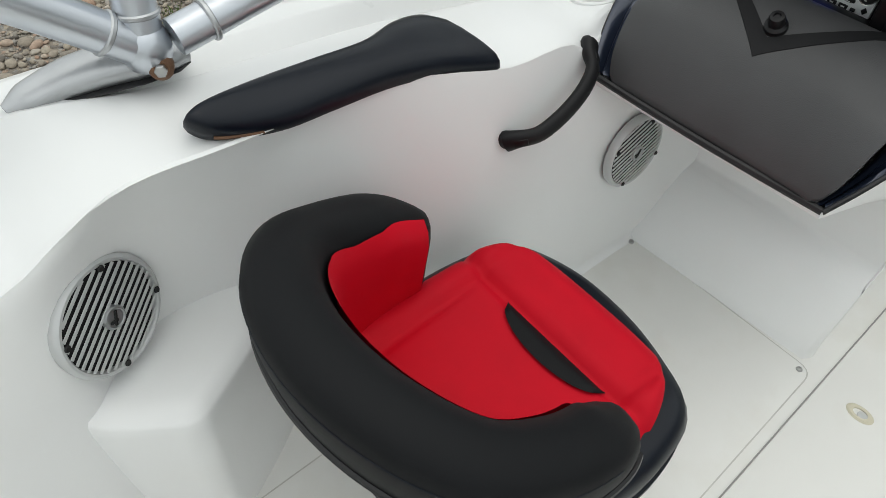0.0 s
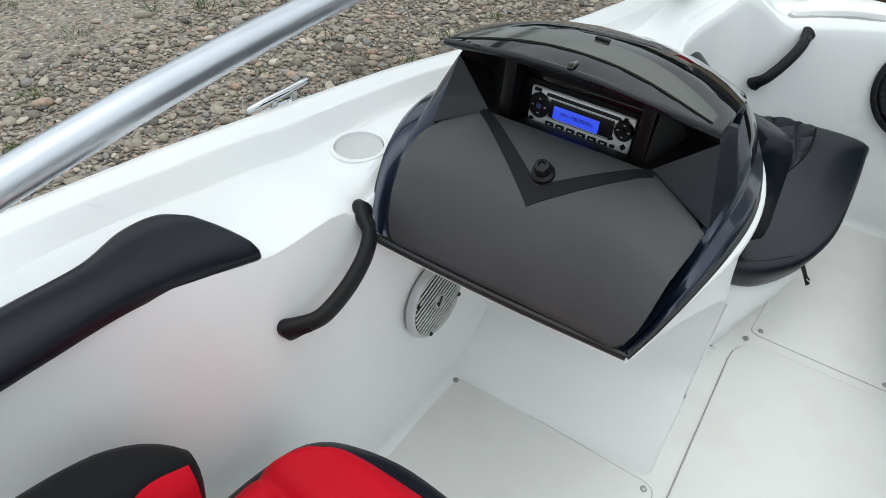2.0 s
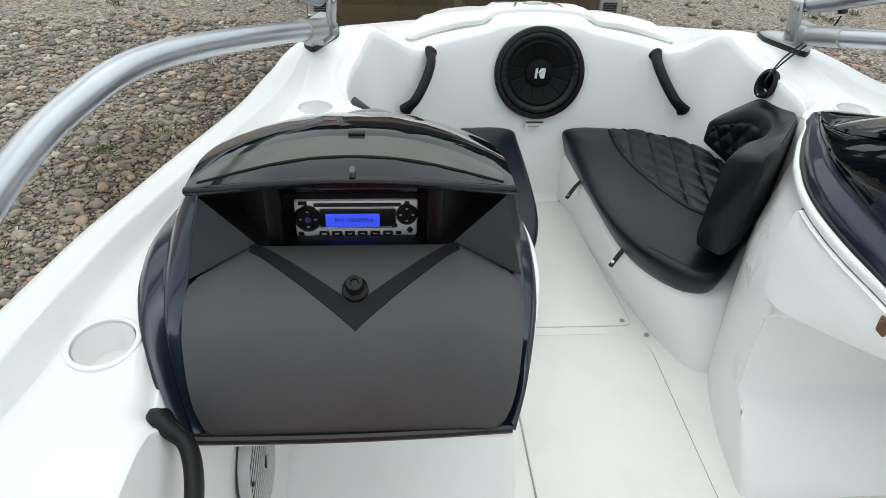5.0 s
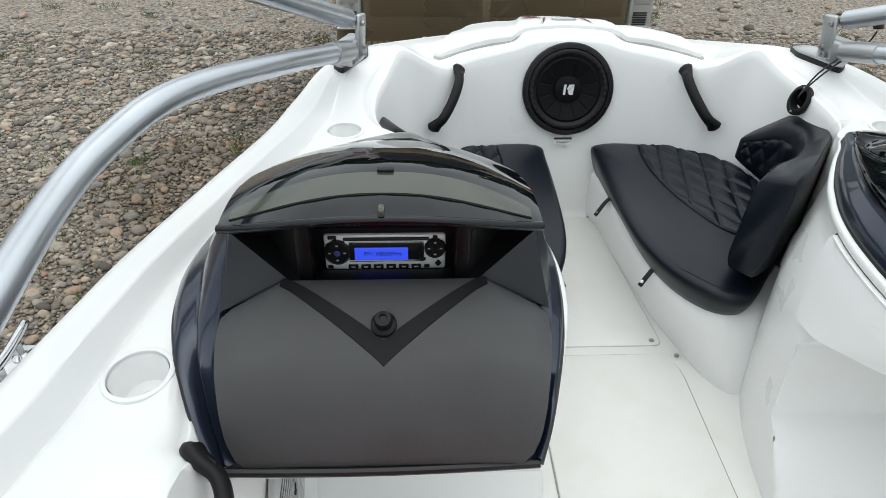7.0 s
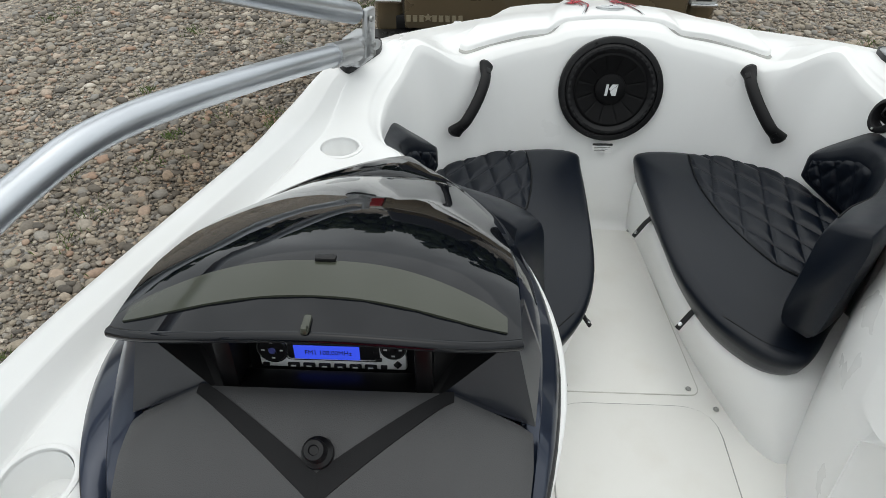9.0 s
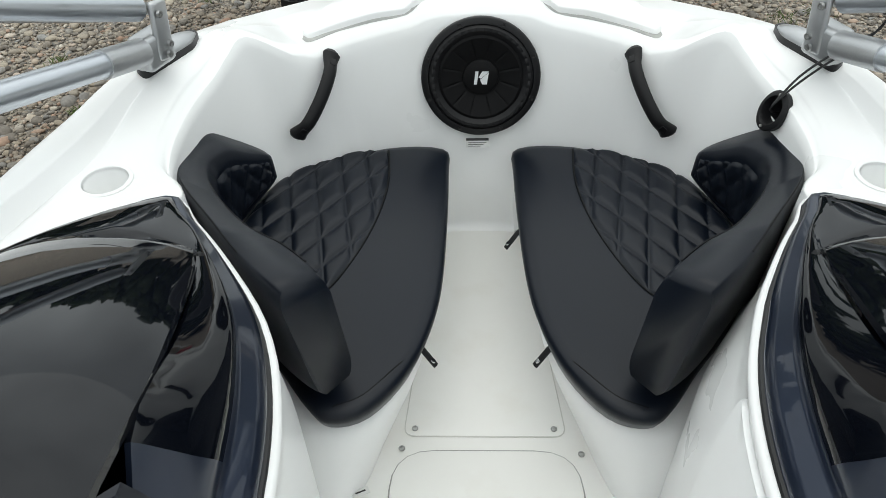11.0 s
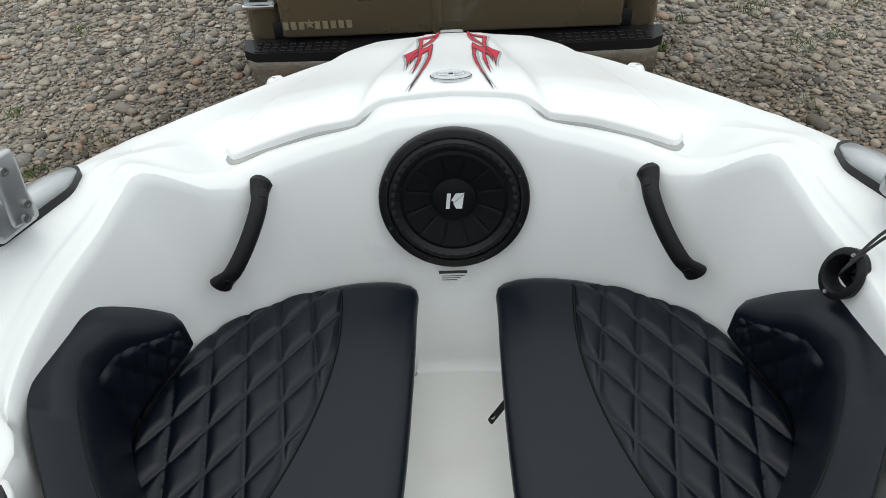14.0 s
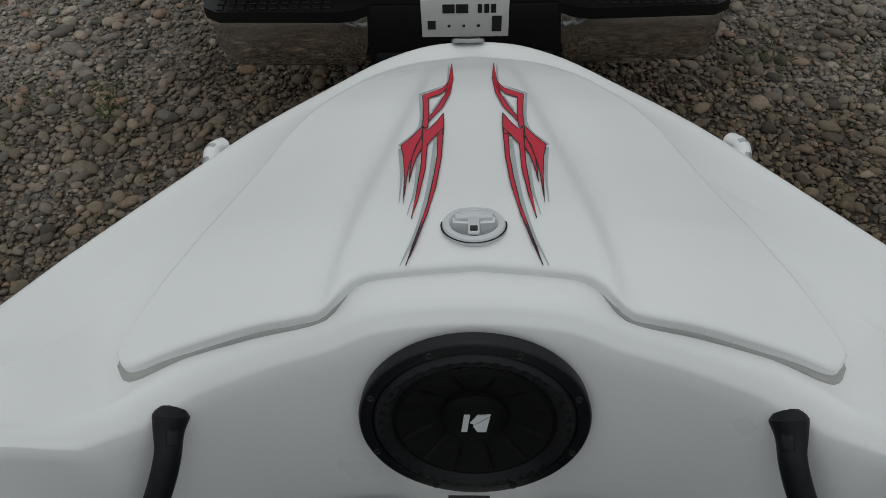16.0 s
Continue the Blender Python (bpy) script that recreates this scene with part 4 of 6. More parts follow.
part("release_knob", lathe([(0, 0.0040), (0.0042, 0.0038), (0.0052, 0.0020), (0.0055, 0)], 4, Matrix.Translation((0.0815, -0.0135, -0.0175)) @ Matrix.Rotation(radians(90), 4, "X")), M["plastic"], radio, "black release button")

ign = thing("toggle_knob", "black plastic push knob on a square base, set in the mat", "knob", at=(CX, -0.760, 0.728))
tilt = Matrix.Rotation(radians(30), 4, "X")
part("knob_base", slab(rounded([(-0.024, -0.020), (0.024, -0.020), (0.025, 0.010), (0.014, 0.026), (-0.014, 0.026), (-0.025, 0.010)], 0.008, 4), -0.008, 0.008, bevel=0.004), M["plastic"], ign).rotation_euler = (radians(30), 0, 0)
part("knob_stem", lathe([(0.019, 0.008), (0.018, 0.016), (0.013, 0.020), (0.013, 0.032), (0.011, 0.037), (0.006, 0.038), (0.005, 0.035), (0, 0.035)], 24, tilt), M["plastic"], ign)


# ---- bow seats ----
def bow_seat(s):
    at = Vector((s * 0.32, 0.28, 0.2))
    th = thing("lounge_seat", "black vinyl bow seat with a quilted diamond panel and curved backrest", "seat", "bow seats", at=tuple(at))
    out = catmull([(x, y, 0) for x, y in SEAT_OUT], 4, True)
    c = Vector((-0.32, 0.28, 0))
    rings = []
    for z, ins in ((0.200, 0.050), (0.208, 0.036), (0.230, 0.020), (0.256, 0.008), (0.274, 0.001), (0.286, 0.004), (0.293, 0.016), (0.297, 0.036)):
        ring = []
        for p in out:
            d = (c - p).normalized()
            q = p + d * ins
            ring.append((-s * q.x, q.y, z))
        rings.append(ring)
    for f in (0.6, 0.3, 0.08):
        rings.append([(-s * (c.x + (p.x - c.x) * f), c.y + (p.y - c.y) * f, 0.297 + 0.004 * (1 - f)) for p in out])
    cush = world_part("cushion", rings_bm(rings), M["black_vinyl"], th, angle=70)

    # quilted panel of the cushion
    seam_line = catmull([(-0.400, 0.092, 0), (-0.338, 0.157, 0), (-0.287, 0.274, 0), (-0.252, 0.407, 0), (-0.238, 0.543, 0), (-0.249, 0.700, 0)], 8)
    sy, sx = [p.y for p in seam_line], [p.x for p in seam_line]
    rim_line = catmull([(-0.47, 0.02, 0), (-0.50, 0.06, 0), (-0.588, 0.22, 0), (-0.592, 0.39, 0), (-0.532, 0.552, 0), (-0.425, 0.636, 0), (-0.255, 0.710, 0)], 6)
    oy, ox = [p.y for p in rim_line], [p.x for p in rim_line]
    bm = bmesh.new()
    prev = None
    ny, nx = 150, 84
    for i in range(ny + 1):
        y = 0.100 + (0.692 - 0.100) * i / ny
        x1, x0 = lerp(sy, sx, y), lerp(oy, ox, y) + 0.010
        row = []
        for j in range(nx + 1):
            x = x0 + (x1 - x0) * j / nx
            # two sets of seams that cross in long diamonds
            d1 = abs(((x + 0.193 * y + 0.181) / 0.069 + 0.5) % 1 - 0.5) * 0.069 / 1.02
            d2 = abs(((x - 0.75 * y + 0.533) / 0.0855 + 0.5) % 1 - 0.5) * 0.0855 / 1.25
            d = min(d1, d2)
            puff = 0.0095 * (1 - math.exp(-max(0.0, d - 0.0012) / 0.0065)) + 0.0016 * math.exp(-((d - 0.0042) / 0.0011) ** 2)
            puff *= min(1, min(j, nx - j) / 4, i / 4, (ny - i) / 4)
            edge = max(0.0, 0.030 - (x - x0)) / 0.030
            front = max(0.0, (y - 0.655) / 0.035)
            row.append(bm.verts.new((-s * x, y, 0.2985 + puff - 0.012 * edge ** 2 - 0.010 * front ** 2)))
        if prev:
            for j in range(nx):
                bm.faces.new((prev[j], prev[j + 1], row[j + 1], row[j]))
        prev = row
    world_part("quilted_panel", bm, M["black_vinyl"], cush, "diamond-stitched black vinyl", angle=80)
    # seams
    seam = [(-s * x, y, 0.3008 if y < 0.66 else 0.3008 - 0.016 * ((y - 0.66) / 0.04) ** 2) for x, y in zip(sx, sy)]
    world_part("seam", tube(seam, 0.0024, 6), M["black_cover"], cush)
    seam2 = catmull([(-s * x, y, z) for x, y, z in ((-0.292, -0.146, 0.2935), (-0.236, -0.118, 0.2945), (-0.176, -0.048, 0.2940), (-0.146, -0.012, 0.286))], 6)
    world_part("seam", tube(seam2, 0.002, 6), M["black_cover"], cush)

    # backrest bolster: outer bottom, outer top, inner top, inner bottom
    secs = [((-0.530, 0.515, 0.345), (-0.536, 0.518, 0.410), (-0.512, 0.498, 0.405), (-0.510, 0.500, 0.345)),
            ((-0.585, 0.495, 0.320), (-0.592, 0.492, 0.464), (-0.540, 0.448, 0.442), (-0.530, 0.454, 0.330)),
            ((-0.628, 0.452, 0.300), (-0.632, 0.440, 0.522), (-0.572, 0.398, 0.484), (-0.558, 0.404, 0.312)),
            ((-0.650, 0.385, 0.295), (-0.655, 0.382, 0.540), (-0.592, 0.340, 0.496), (-0.578, 0.345, 0.305)),
            ((-0.652, 0.290, 0.290), (-0.650, 0.295, 0.552), (-0.578, 0.280, 0.506), (-0.566, 0.285, 0.302)),
            ((-0.605, 0.175, 0.290), (-0.612, 0.192, 0.572), (-0.526, 0.182, 0.528), (-0.512, 0.195, 0.302)),
            ((-0.490, 0.045, 0.300), (-0.508, 0.040, 0.602), (-0.430, 0.048, 0.568), (-0.412, 0.075, 0.312)),
            ((-0.385, -0.085, 0.312), (-0.408, -0.105, 0.626), (-0.345, -0.022, 0.590), (-0.318, 0.000, 0.330)),
            ((-0.300, -0.175, 0.350), (-0.336, -0.182, 0.640), (-0.268, -0.106, 0.604), (-0.245, -0.108, 0.350))]
    tracks = [catmull([sec[i] for sec in secs], 5) for i in range(4)]
    rings = []
    nn = len(tracks[0])
    for i in range(nn):
        q = [t[i] for t in tracks]
        cen = sum(q, Vector()) / 4
        end = min(i, nn - 1 - i)
        ring = []
        for a in range(4):
            p0, p1, p2 = q[a - 1], q[a], q[(a + 1) % 4]
            for t in (0.22, 0.36, 0.5, 0.64, 0.78):
                b0 = p1.lerp(p0, 0.30)
                b1 = p1.lerp(p2, 0.30)
                ring.append((b0.lerp(p1, t)).lerp(p1.lerp(b1, t), t) + (p1 - cen).normalized() * 0.008)
        sh = {0: 0.93, 1: 0.985}.get(end, 1.0)
        rings.append([cen + (p - cen) * sh for p in ring])
    bm = rings_bm(rings)
    bmesh.ops.transform(bm, matrix=Matrix.Diagonal((-s, 1, 1, 1)), verts=bm.verts)
    back = world_part("backrest", bm, M["black_vinyl"], th, angle=75)
    # top seam and end seam
    top2 = [Vector((-s * (t.x * 0.86 + u.x * 0.14), t.y * 0.86 + u.y * 0.14, t.z * 0.86 + u.z * 0.14 - 0.0015)) for t, u in zip(tracks[1][5:-6], tracks[2][5:-6])]
    world_part("seam", tube(top2, 0.0022, 6), M["black_cover"], back)
    top3 = [Vector((-s * (t.x * 0.10 + u.x * 0.90), t.y * 0.10 + u.y * 0.90, t.z * 0.10 + u.z * 0.90 + 0.002)) for t, u in zip(tracks[1][22:-2], tracks[2][22:-2])]
    world_part("seam", tube(top3, 0.0020, 6), M["black_cover"], back)
    # quilted wing panel on the inner face
    bm = bmesh.new()
    prev = None
    a_t, b_t = catmull([tracks[2][1], tracks[2][6], tracks[2][11], tracks[2][17]], 10), catmull([tracks[3][1], tracks[3][6], tracks[3][11], tracks[3][17]], 10)
    for i in range(len(a_t)):
        row = []
        for j in range(25):
            v = 0.16 + 0.74 * j / 24
            p = a_t[i].lerp(b_t[i], v)
            nrm = Vector((0.70, -0.60, 0.30)).normalized()
            g1 = abs(((i / 30 * 3.4 + v * 1.6)) % 1 - 0.5)
            g2 = abs(((i / 30 * 3.4 - v * 1.6)) % 1 - 0.5)
            puff = 0.011 * (1 - math.exp(-(0.5 - max(g1, g2)) / 0.12)) * min(1, min(i, len(a_t) - 1 - i, j, 24 - j) / 2)
            q = p + nrm * (0.001 + puff)
            row.append(bm.verts.new((-s * q.x, q.y, q.z)))
        if prev:
            for j in range(24):
                bm.faces.new((prev[j], prev[j + 1], row[j + 1], row[j]))
        prev = row
    world_part("quilted_wing", bm, M["black_vinyl"], back, "diamond-stitched black vinyl", angle=80)
    # straps with snaps that hang from the cushion edge
    for x, y in ((0.161, 0.080), (0.115, 0.459)) if s > 0 else ((0.161, 0.080),):
        world_part("strap", tube([(s * x, y, 0.222), (s * (x - 0.024), y - 0.012, 0.204), (s * (x - 0.054), y - 0.028, 0.166)], 0.0080, 8, 0.45), M["plastic"], th, "black strap with a steel snap")
        world_part("snap", lathe([(0, 0.003), (0.005, 0.003), (0.006, 0)], 12, Matrix.Translation((s * (x - 0.048), y - 0.026, 0.180)) @ Matrix.Rotation(radians(-s * 35), 4, "Y")), M["chrome"], th, "steel snap")
    return th


bow_seat(-1)
bow_seat(1)


# ---- red and black bucket seat ----
def bucket_seat():
    th = thing("bucket_seat", "red and black vinyl bucket seat with wrap-round bolster, on a pedestal", "seat", at=(-0.550, -1.385, 0.0))
    th.rotation_euler = (0, 0, radians(-3))
    part("pedestal", lathe([(0.14, 0.005), (0.14, 0.012), (0.06, 0.03), (0.045, 0.06), (0.045, 0.24), (0.09, 0.25), (0.0, 0.25)], 28), M["gelcoat"], th, "white pedestal")
    # cushion base
    ol = rounded([(-0.225, -0.22), (0.225, -0.22), (0.262, 0.10), (0.235, 0.235), (0.07, 0.290), (-0.08, 0.295), (-0.215, 0.245), (-0.238, 0.10)], 0.09, 5)
    rings = []
    for z, ins in ((0.245, 0.03), (0.250, 0.004), (0.262, -0.004), (0.275, -0.004), (0.28, 0.004), (0.285, 0.0), (0.325, -0.002), (0.345, 0.006), (0.356, 0.022)):
        rings.append([(x * (1 - ins / 0.24), y * (1 - ins / 0.25), z) for x, y in ol])
    rings.append([(x * 0.5, y * 0.5, 0.352) for x, y in ol])
    base = part("cushion", rings_bm(rings), M["black_vinyl"], th, "black vinyl cushion with piped edge", angle=50)
    # red seat panel: one domed sheet with grooves
    def sheet(nx, ny, mat, name, zfun, par):
        bm = bmesh.new()
        prev = None
        for j in range(ny + 1):
            y = -0.20 + 0.468 * j / ny
            half = 0.222 if y < 0.06 else 0.222 - 0.090 * ((y - 0.06) / 0.208) ** 2.6
            row = []
            for i in range(nx + 1):
                u = -1 + 2 * i / nx
                yy = y - 0.02 * max(0, (y - 0.1) / 0.15) * u * u
                edge = min(1.0, min(i, nx - i) / 3, (ny - j) / 3)
                row.append(bm.verts.new((u * half, yy, zfun(u * half, yy) - 0.010 * (1 - edge) ** 2)))
            if prev:
                for i in range(nx):
                    bm.faces.new((prev[i], prev[i + 1], row[i + 1], row[i]))
            prev = row
        return part(name, bm, mat, par, angle=70)

    def slot_y(x):
        return 0.105 + 0.10 * x * x

    def top(x, y):
        r = max(abs(x) / 0.225, abs(y - 0.0) / 0.262)
        z = 0.372 - 0.034 * max(0, r - 0.8) / 0.2 * max(0, r - 0.8) / 0.2
        # side rolls and groove lines
        for gx in (-0.145, 0.145):
            z -= 0.006 * math.exp(-((x - gx - (0.02 if gx > 0 else -0.02) * (y / 0.2)) / 0.008) ** 2)
        side = max(0.0, min(1.0, (abs(x) - 0.140) / 0.035))
        z += 0.012 * side * side * (3 - 2 * side)
        if y > 0.121:
            z += 0.010 * min(1, (y - 0.121) / 0.03)
        z -= 0.008 * math.exp(-((y - slot_y(x) - 0.015) / 0.010) ** 2)
        return z

    sheet(64, 64, M["red_vinyl"], "seat_panel", top, base)
    # black almond-shaped slot
    bm = bmesh.new()
    prev = None
    for i in range(21):
        x = -0.110 + 0.22 * i / 20
        u = math.sqrt(max(0, 1 - (x / 0.110) ** 2))
        row = [bm.verts.new((x + 0.023, 0.118 - 0.045 * u * v, top(x + 0.023, 0.118 - 0.045 * u * v) + 0.006 + 0.003 * (1 - abs(2 * v - 1)))) for v in (0, 0.25, 0.5, 0.75, 1)]
        if prev:
            for j in range(4):
                bm.faces.new((prev[j], prev[j + 1], row[j + 1], row[j]))
        prev = row
    bmesh.ops.remove_doubles(bm, verts=bm.verts, dist=0.0003)
    part("seat_insert", bm, M["black_cover"], base, "black almond-shaped insert")

    # wrap-round backrest: U-shaped plan, higher at the back
    plan = [(0.212, 0.010), (0.228, -0.05), (0.222, -0.13), (0.182, -0.205), (0.10, -0.248), (0.0, -0.262), (-0.10, -0.246), (-0.174, -0.200), (-0.214, -0.13), (-0.228, -0.045), (-0.216, 0.028)]
    tops = [0.558, 0.606, 0.645, 0.682, 0.708, 0.716, 0.706, 0.674, 0.630, 0.590, 0.548]
    lean = [-0.01, -0.004, 0.002, 0.014, 0.024, 0.030, 0.028, 0.020, 0.006, -0.004, -0.01]
    cl = catmull([(x, y, t) for (x, y), t in zip(plan, tops)], 6)
    ll = catmull([(q, 0, 0) for q in lean], 6)
    n = len(cl)

    def normal(i):
        d = cl[min(i + 1, n - 1)] - cl[max(i - 1, 0)]
        return Vector((d.y, -d.x, 0)).normalized()   # outward

    rings, reds = [], []
    for i in range(n):
        p, o, L = cl[i], normal(i), ll[i].x
        o = -o if o.dot(Vector((p.x, p.y + 0.05, 0))) < 0 else o
        zt, zb = p.z, 0.348
        b = Vector((p.x, p.y, 0))
        ring = []
        th_ = 0.042
        prof = [(-0.65, 0.0), (-0.85, 0.15), (-1.0, 0.4), (-1.22, 0.62), (-1.32, 0.80), (-1.10, 0.93), (-0.55, 0.99), (0.1, 1.0), (0.6, 0.985), (0.94, 0.95), (1.08, 0.88), (1.10, 0.80), (1.04, 0.71), (0.68, 0.60), (0.15, 0.35), (-0.3, -0.02)]
        e = min(i, n - 1 - i)
        sh = {0: 0.40, 1: 0.62, 2: 0.74, 3: 0.82, 4: 0.88, 5: 0.93, 6: 0.97}.get(e, 1.0)
        for u, v in prof:
            z = zb + (zt - zb) * v
            vv = 0.5 + (v - 0.5) * (0.85 + 0.15 * sh)
            ring.append(b + o * (u * th_ * sh + L * v) + Vector((0, 0, zb + (zt - zb) * vv)))
        rings.append(ring)
        if 1 <= i <= n - 2:
            g = min(1.0, min(i - 1, n - 2 - i) / 4)
            hi = lerp([-0.225, -0.16, -0.04, 0.06], [0.86, 0.87, 0.88, 0.87], p.x)
            if p.x < -0.16:
                hi = lerp([-0.21, -0.15, -0.06, 0.020], [0.875, 0.875, 0.955, 1.0], p.y)
            strip = []
            for k in range(15):
                v = 0.02 + (hi - 0.02) * k / 14
                u = lerp([0.0, 0.15, 0.4, 0.62, 0.80, 0.93, 0.99, 1.0], [0.65, 0.85, 1.0, 1.22, 1.32, 1.10, 0.55, 0.45], v)
                vv = 0.5 + (v - 0.5) * (0.85 + 0.15 * sh)
                strip.append(b + o * (-th_ * (u * sh + 0.17) + L * v) + Vector((0, 0, zb + (zt - zb) * vv)))
            reds.append(strip)
    back = part("backrest", rings_bm(rings), M["black_cover"], th, "black vinyl wrap-round bolster", angle=70)
    part("back_panel", rings_bm(reds, closed=False), M["red_vinyl"], back, "red vinyl inner panel")
    low = []
    for i in range(2, n - 2):
        p, o = cl[i], normal(i)
        o = -o if o.dot(Vector((p.x, p.y + 0.05, 0))) < 0 else o
        low.append(Vector((p.x, p.y, 0.335 + (p.z - 0.335) * 0.71)) + o * (0.0445 + ll[i].x * 0.71))
    part("piping", tube(low, 0.005, 8), M["trim"], back, "black piping")
    seam = []
    for i in range(8, n - 8):
        p, o, L = cl[i], normal(i), ll[i].x
        o = -o if o.dot(Vector((p.x, p.y + 0.05, 0))) < 0 else o
        zb = 0.335
        seam.append(Vector((p.x, p.y, zb + (p.z - zb) * 0.895)) + o * (0.0440 + L * 0.89))
    part("seam", tube(seam, 0.0016, 6), M["black_vinyl"], back)
    return th


bucket_seat()


# ---- side cushion on the gunwale ----
def side_cushion(s):
    th = thing("side_cushion", "black vinyl side cushion fixed along the cockpit coaming", "cushion", at=(s * 0.93, -1.35, 0.69))
    lo = [(-1.622, 0.915, 0.732), (-1.58, 0.897, 0.716), (-1.50, 0.882, 0.704), (-1.42, 0.878, 0.704), (-1.32, 0.876, 0.701), (-1.23, 0.872, 0.684), (-1.14, 0.867, 0.654), (-1.085, 0.858, 0.642)]
    hi = [(-1.615, 0.930, 0.738), (-1.57, 0.942, 0.738), (-1.49, 0.952, 0.730), (-1.40, 0.955, 0.722), (-1.31, 0.958, 0.714), (-1.24, 0.974, 0.716), (-1.18, 0.978, 0.708), (-1.135, 0.962, 0.688)]
    rings = []
    la, lb = catmull([(b, a, c) for a, b, c in lo], 9), catmull([(b, a, c) for a, b, c in hi], 9)
    n = len(la)
    for i, (a, b) in enumerate(zip(la, lb)):
        d = b - a
        nrm = Vector((-d.z, 0, d.x)).normalized()
        if nrm.z < 0:
            nrm = -nrm
        dist = min(i, n - 1 - i) / (n - 1) * 0.53
        k = max(0.10, math.sqrt(1 - (1 - min(1, dist / (0.05 if i < n / 2 else 0.028))) ** 2))
        h = 0.024 * math.sqrt(k)
        ring = []
        for u, v in ((0.0, -0.6), (-0.03, 0.1), (0.02, 0.55), (0.12, 0.88), (0.3, 1.0), (0.5, 1.04), (0.7, 1.0), (0.88, 0.85), (0.98, 0.5), (1.02, 0.1), (1.0, -0.6), (0.5, -0.8)):
            q = a + d * (0.5 + (u - 0.5) * k) + nrm * (h * v)
            ring.append((s * q.x, q.y, q.z))
        rings.append(ring)
    world_part("cushion_pad", rings_bm(rings), M["black_vinyl"], th, angle=70)
    bm = tube([(s * q.x, q.y, q.z - 0.004) for q in la[7:16]], 0.003, 6)
    world_part("backing_edge", bm, M["rust"], th, "worn brown backing edge")
    return th


side_cushion(-1)
side_cushion(1)


# ---- grab handles ----
def grab_handle(a, b, nrm, stand=0.042, bow=(0, 0, 0), label="black rubber grab handle screwed to the white wall"):
    a, b, nrm = Vector(a), Vector(b), Vector(nrm).normalized()
    mid = (a + b) / 2
    th = thing("grab_handle", label, "handle", "grab handles", at=tuple(mid))
    d = (b - a).normalized()
    side = d.cross(nrm).normalized()
    bow = Vector(bow)
    pts = [a - d * 0.012, a + nrm * stand * 0.35 + d * 0.008, a.lerp(b, 0.14) + nrm * stand * 0.8 + bow * 0.4, a.lerp(b, 0.3) + nrm * stand + bow * 0.8, a.lerp(b, 0.5) + nrm * stand * 1.05 + bow, a.lerp(b, 0.7) + nrm * stand + bow * 0.85, a.lerp(b, 0.86) + nrm * stand * 0.85 + bow * 0.45, b + nrm * stand * 0.4 - d * 0.006, b + d * 0.010]
    path = catmull(pts, 5)
    n = len(path)
    rs = []
    for i in range(n):
        t = abs(i / (n - 1) - 0.5) * 2
        rs.append(0.0120 + 0.0060 * max(0, (t - 0.55) / 0.45) ** 1.5)
    path = [path[0] - d * 0.009, path[0] - d * 0.006] + path + [path[-1] + d * 0.006, path[-1] + d * 0.009]
    rs = [0.004, 0.0105] + rs + [0.0105, 0.004]
    rs[2], rs[-3], rs[3], rs[-4] = 0.0145, 0.0145, 0.0165, 0.0165
    n = len(path)
    world_part("grip", tube(path, rs, 16, 1.45, up=tuple(side)), M["handle"], th)
    for i in (8, n - 9):
        q = path[i]
        dd = (path[i + 1] - path[i - 1]).normalized()
        nn = (nrm - dd * nrm.dot(dd)).normalized()
        mm = Matrix((dd.cross(nn), dd, nn)).transposed().to_4x4()
        world_part("screw_cap", box(0, 0, 0.0118, 0.015, 0.026, 0.004, 0.0014, 2, Matrix.Translation(q) @ mm), M["plastic"], th, "oblong screw cover")
    return th


for s in (-1, 1):
    grab_handle((s * 0.383, 0.732, 0.546), (s * 0.465, 0.610, 0.405), (-s * 0.55, -0.80, 0.22), 0.030, bow=(-s * 0.004, -0.003, -0.004))
    grab_handle((s * 0.842, -0.890, 0.612), (s * 0.832, -1.086, 0.508), (-s * 1.0, 0.0, 0.15), 0.050, bow=(0, 0.012, -0.012))


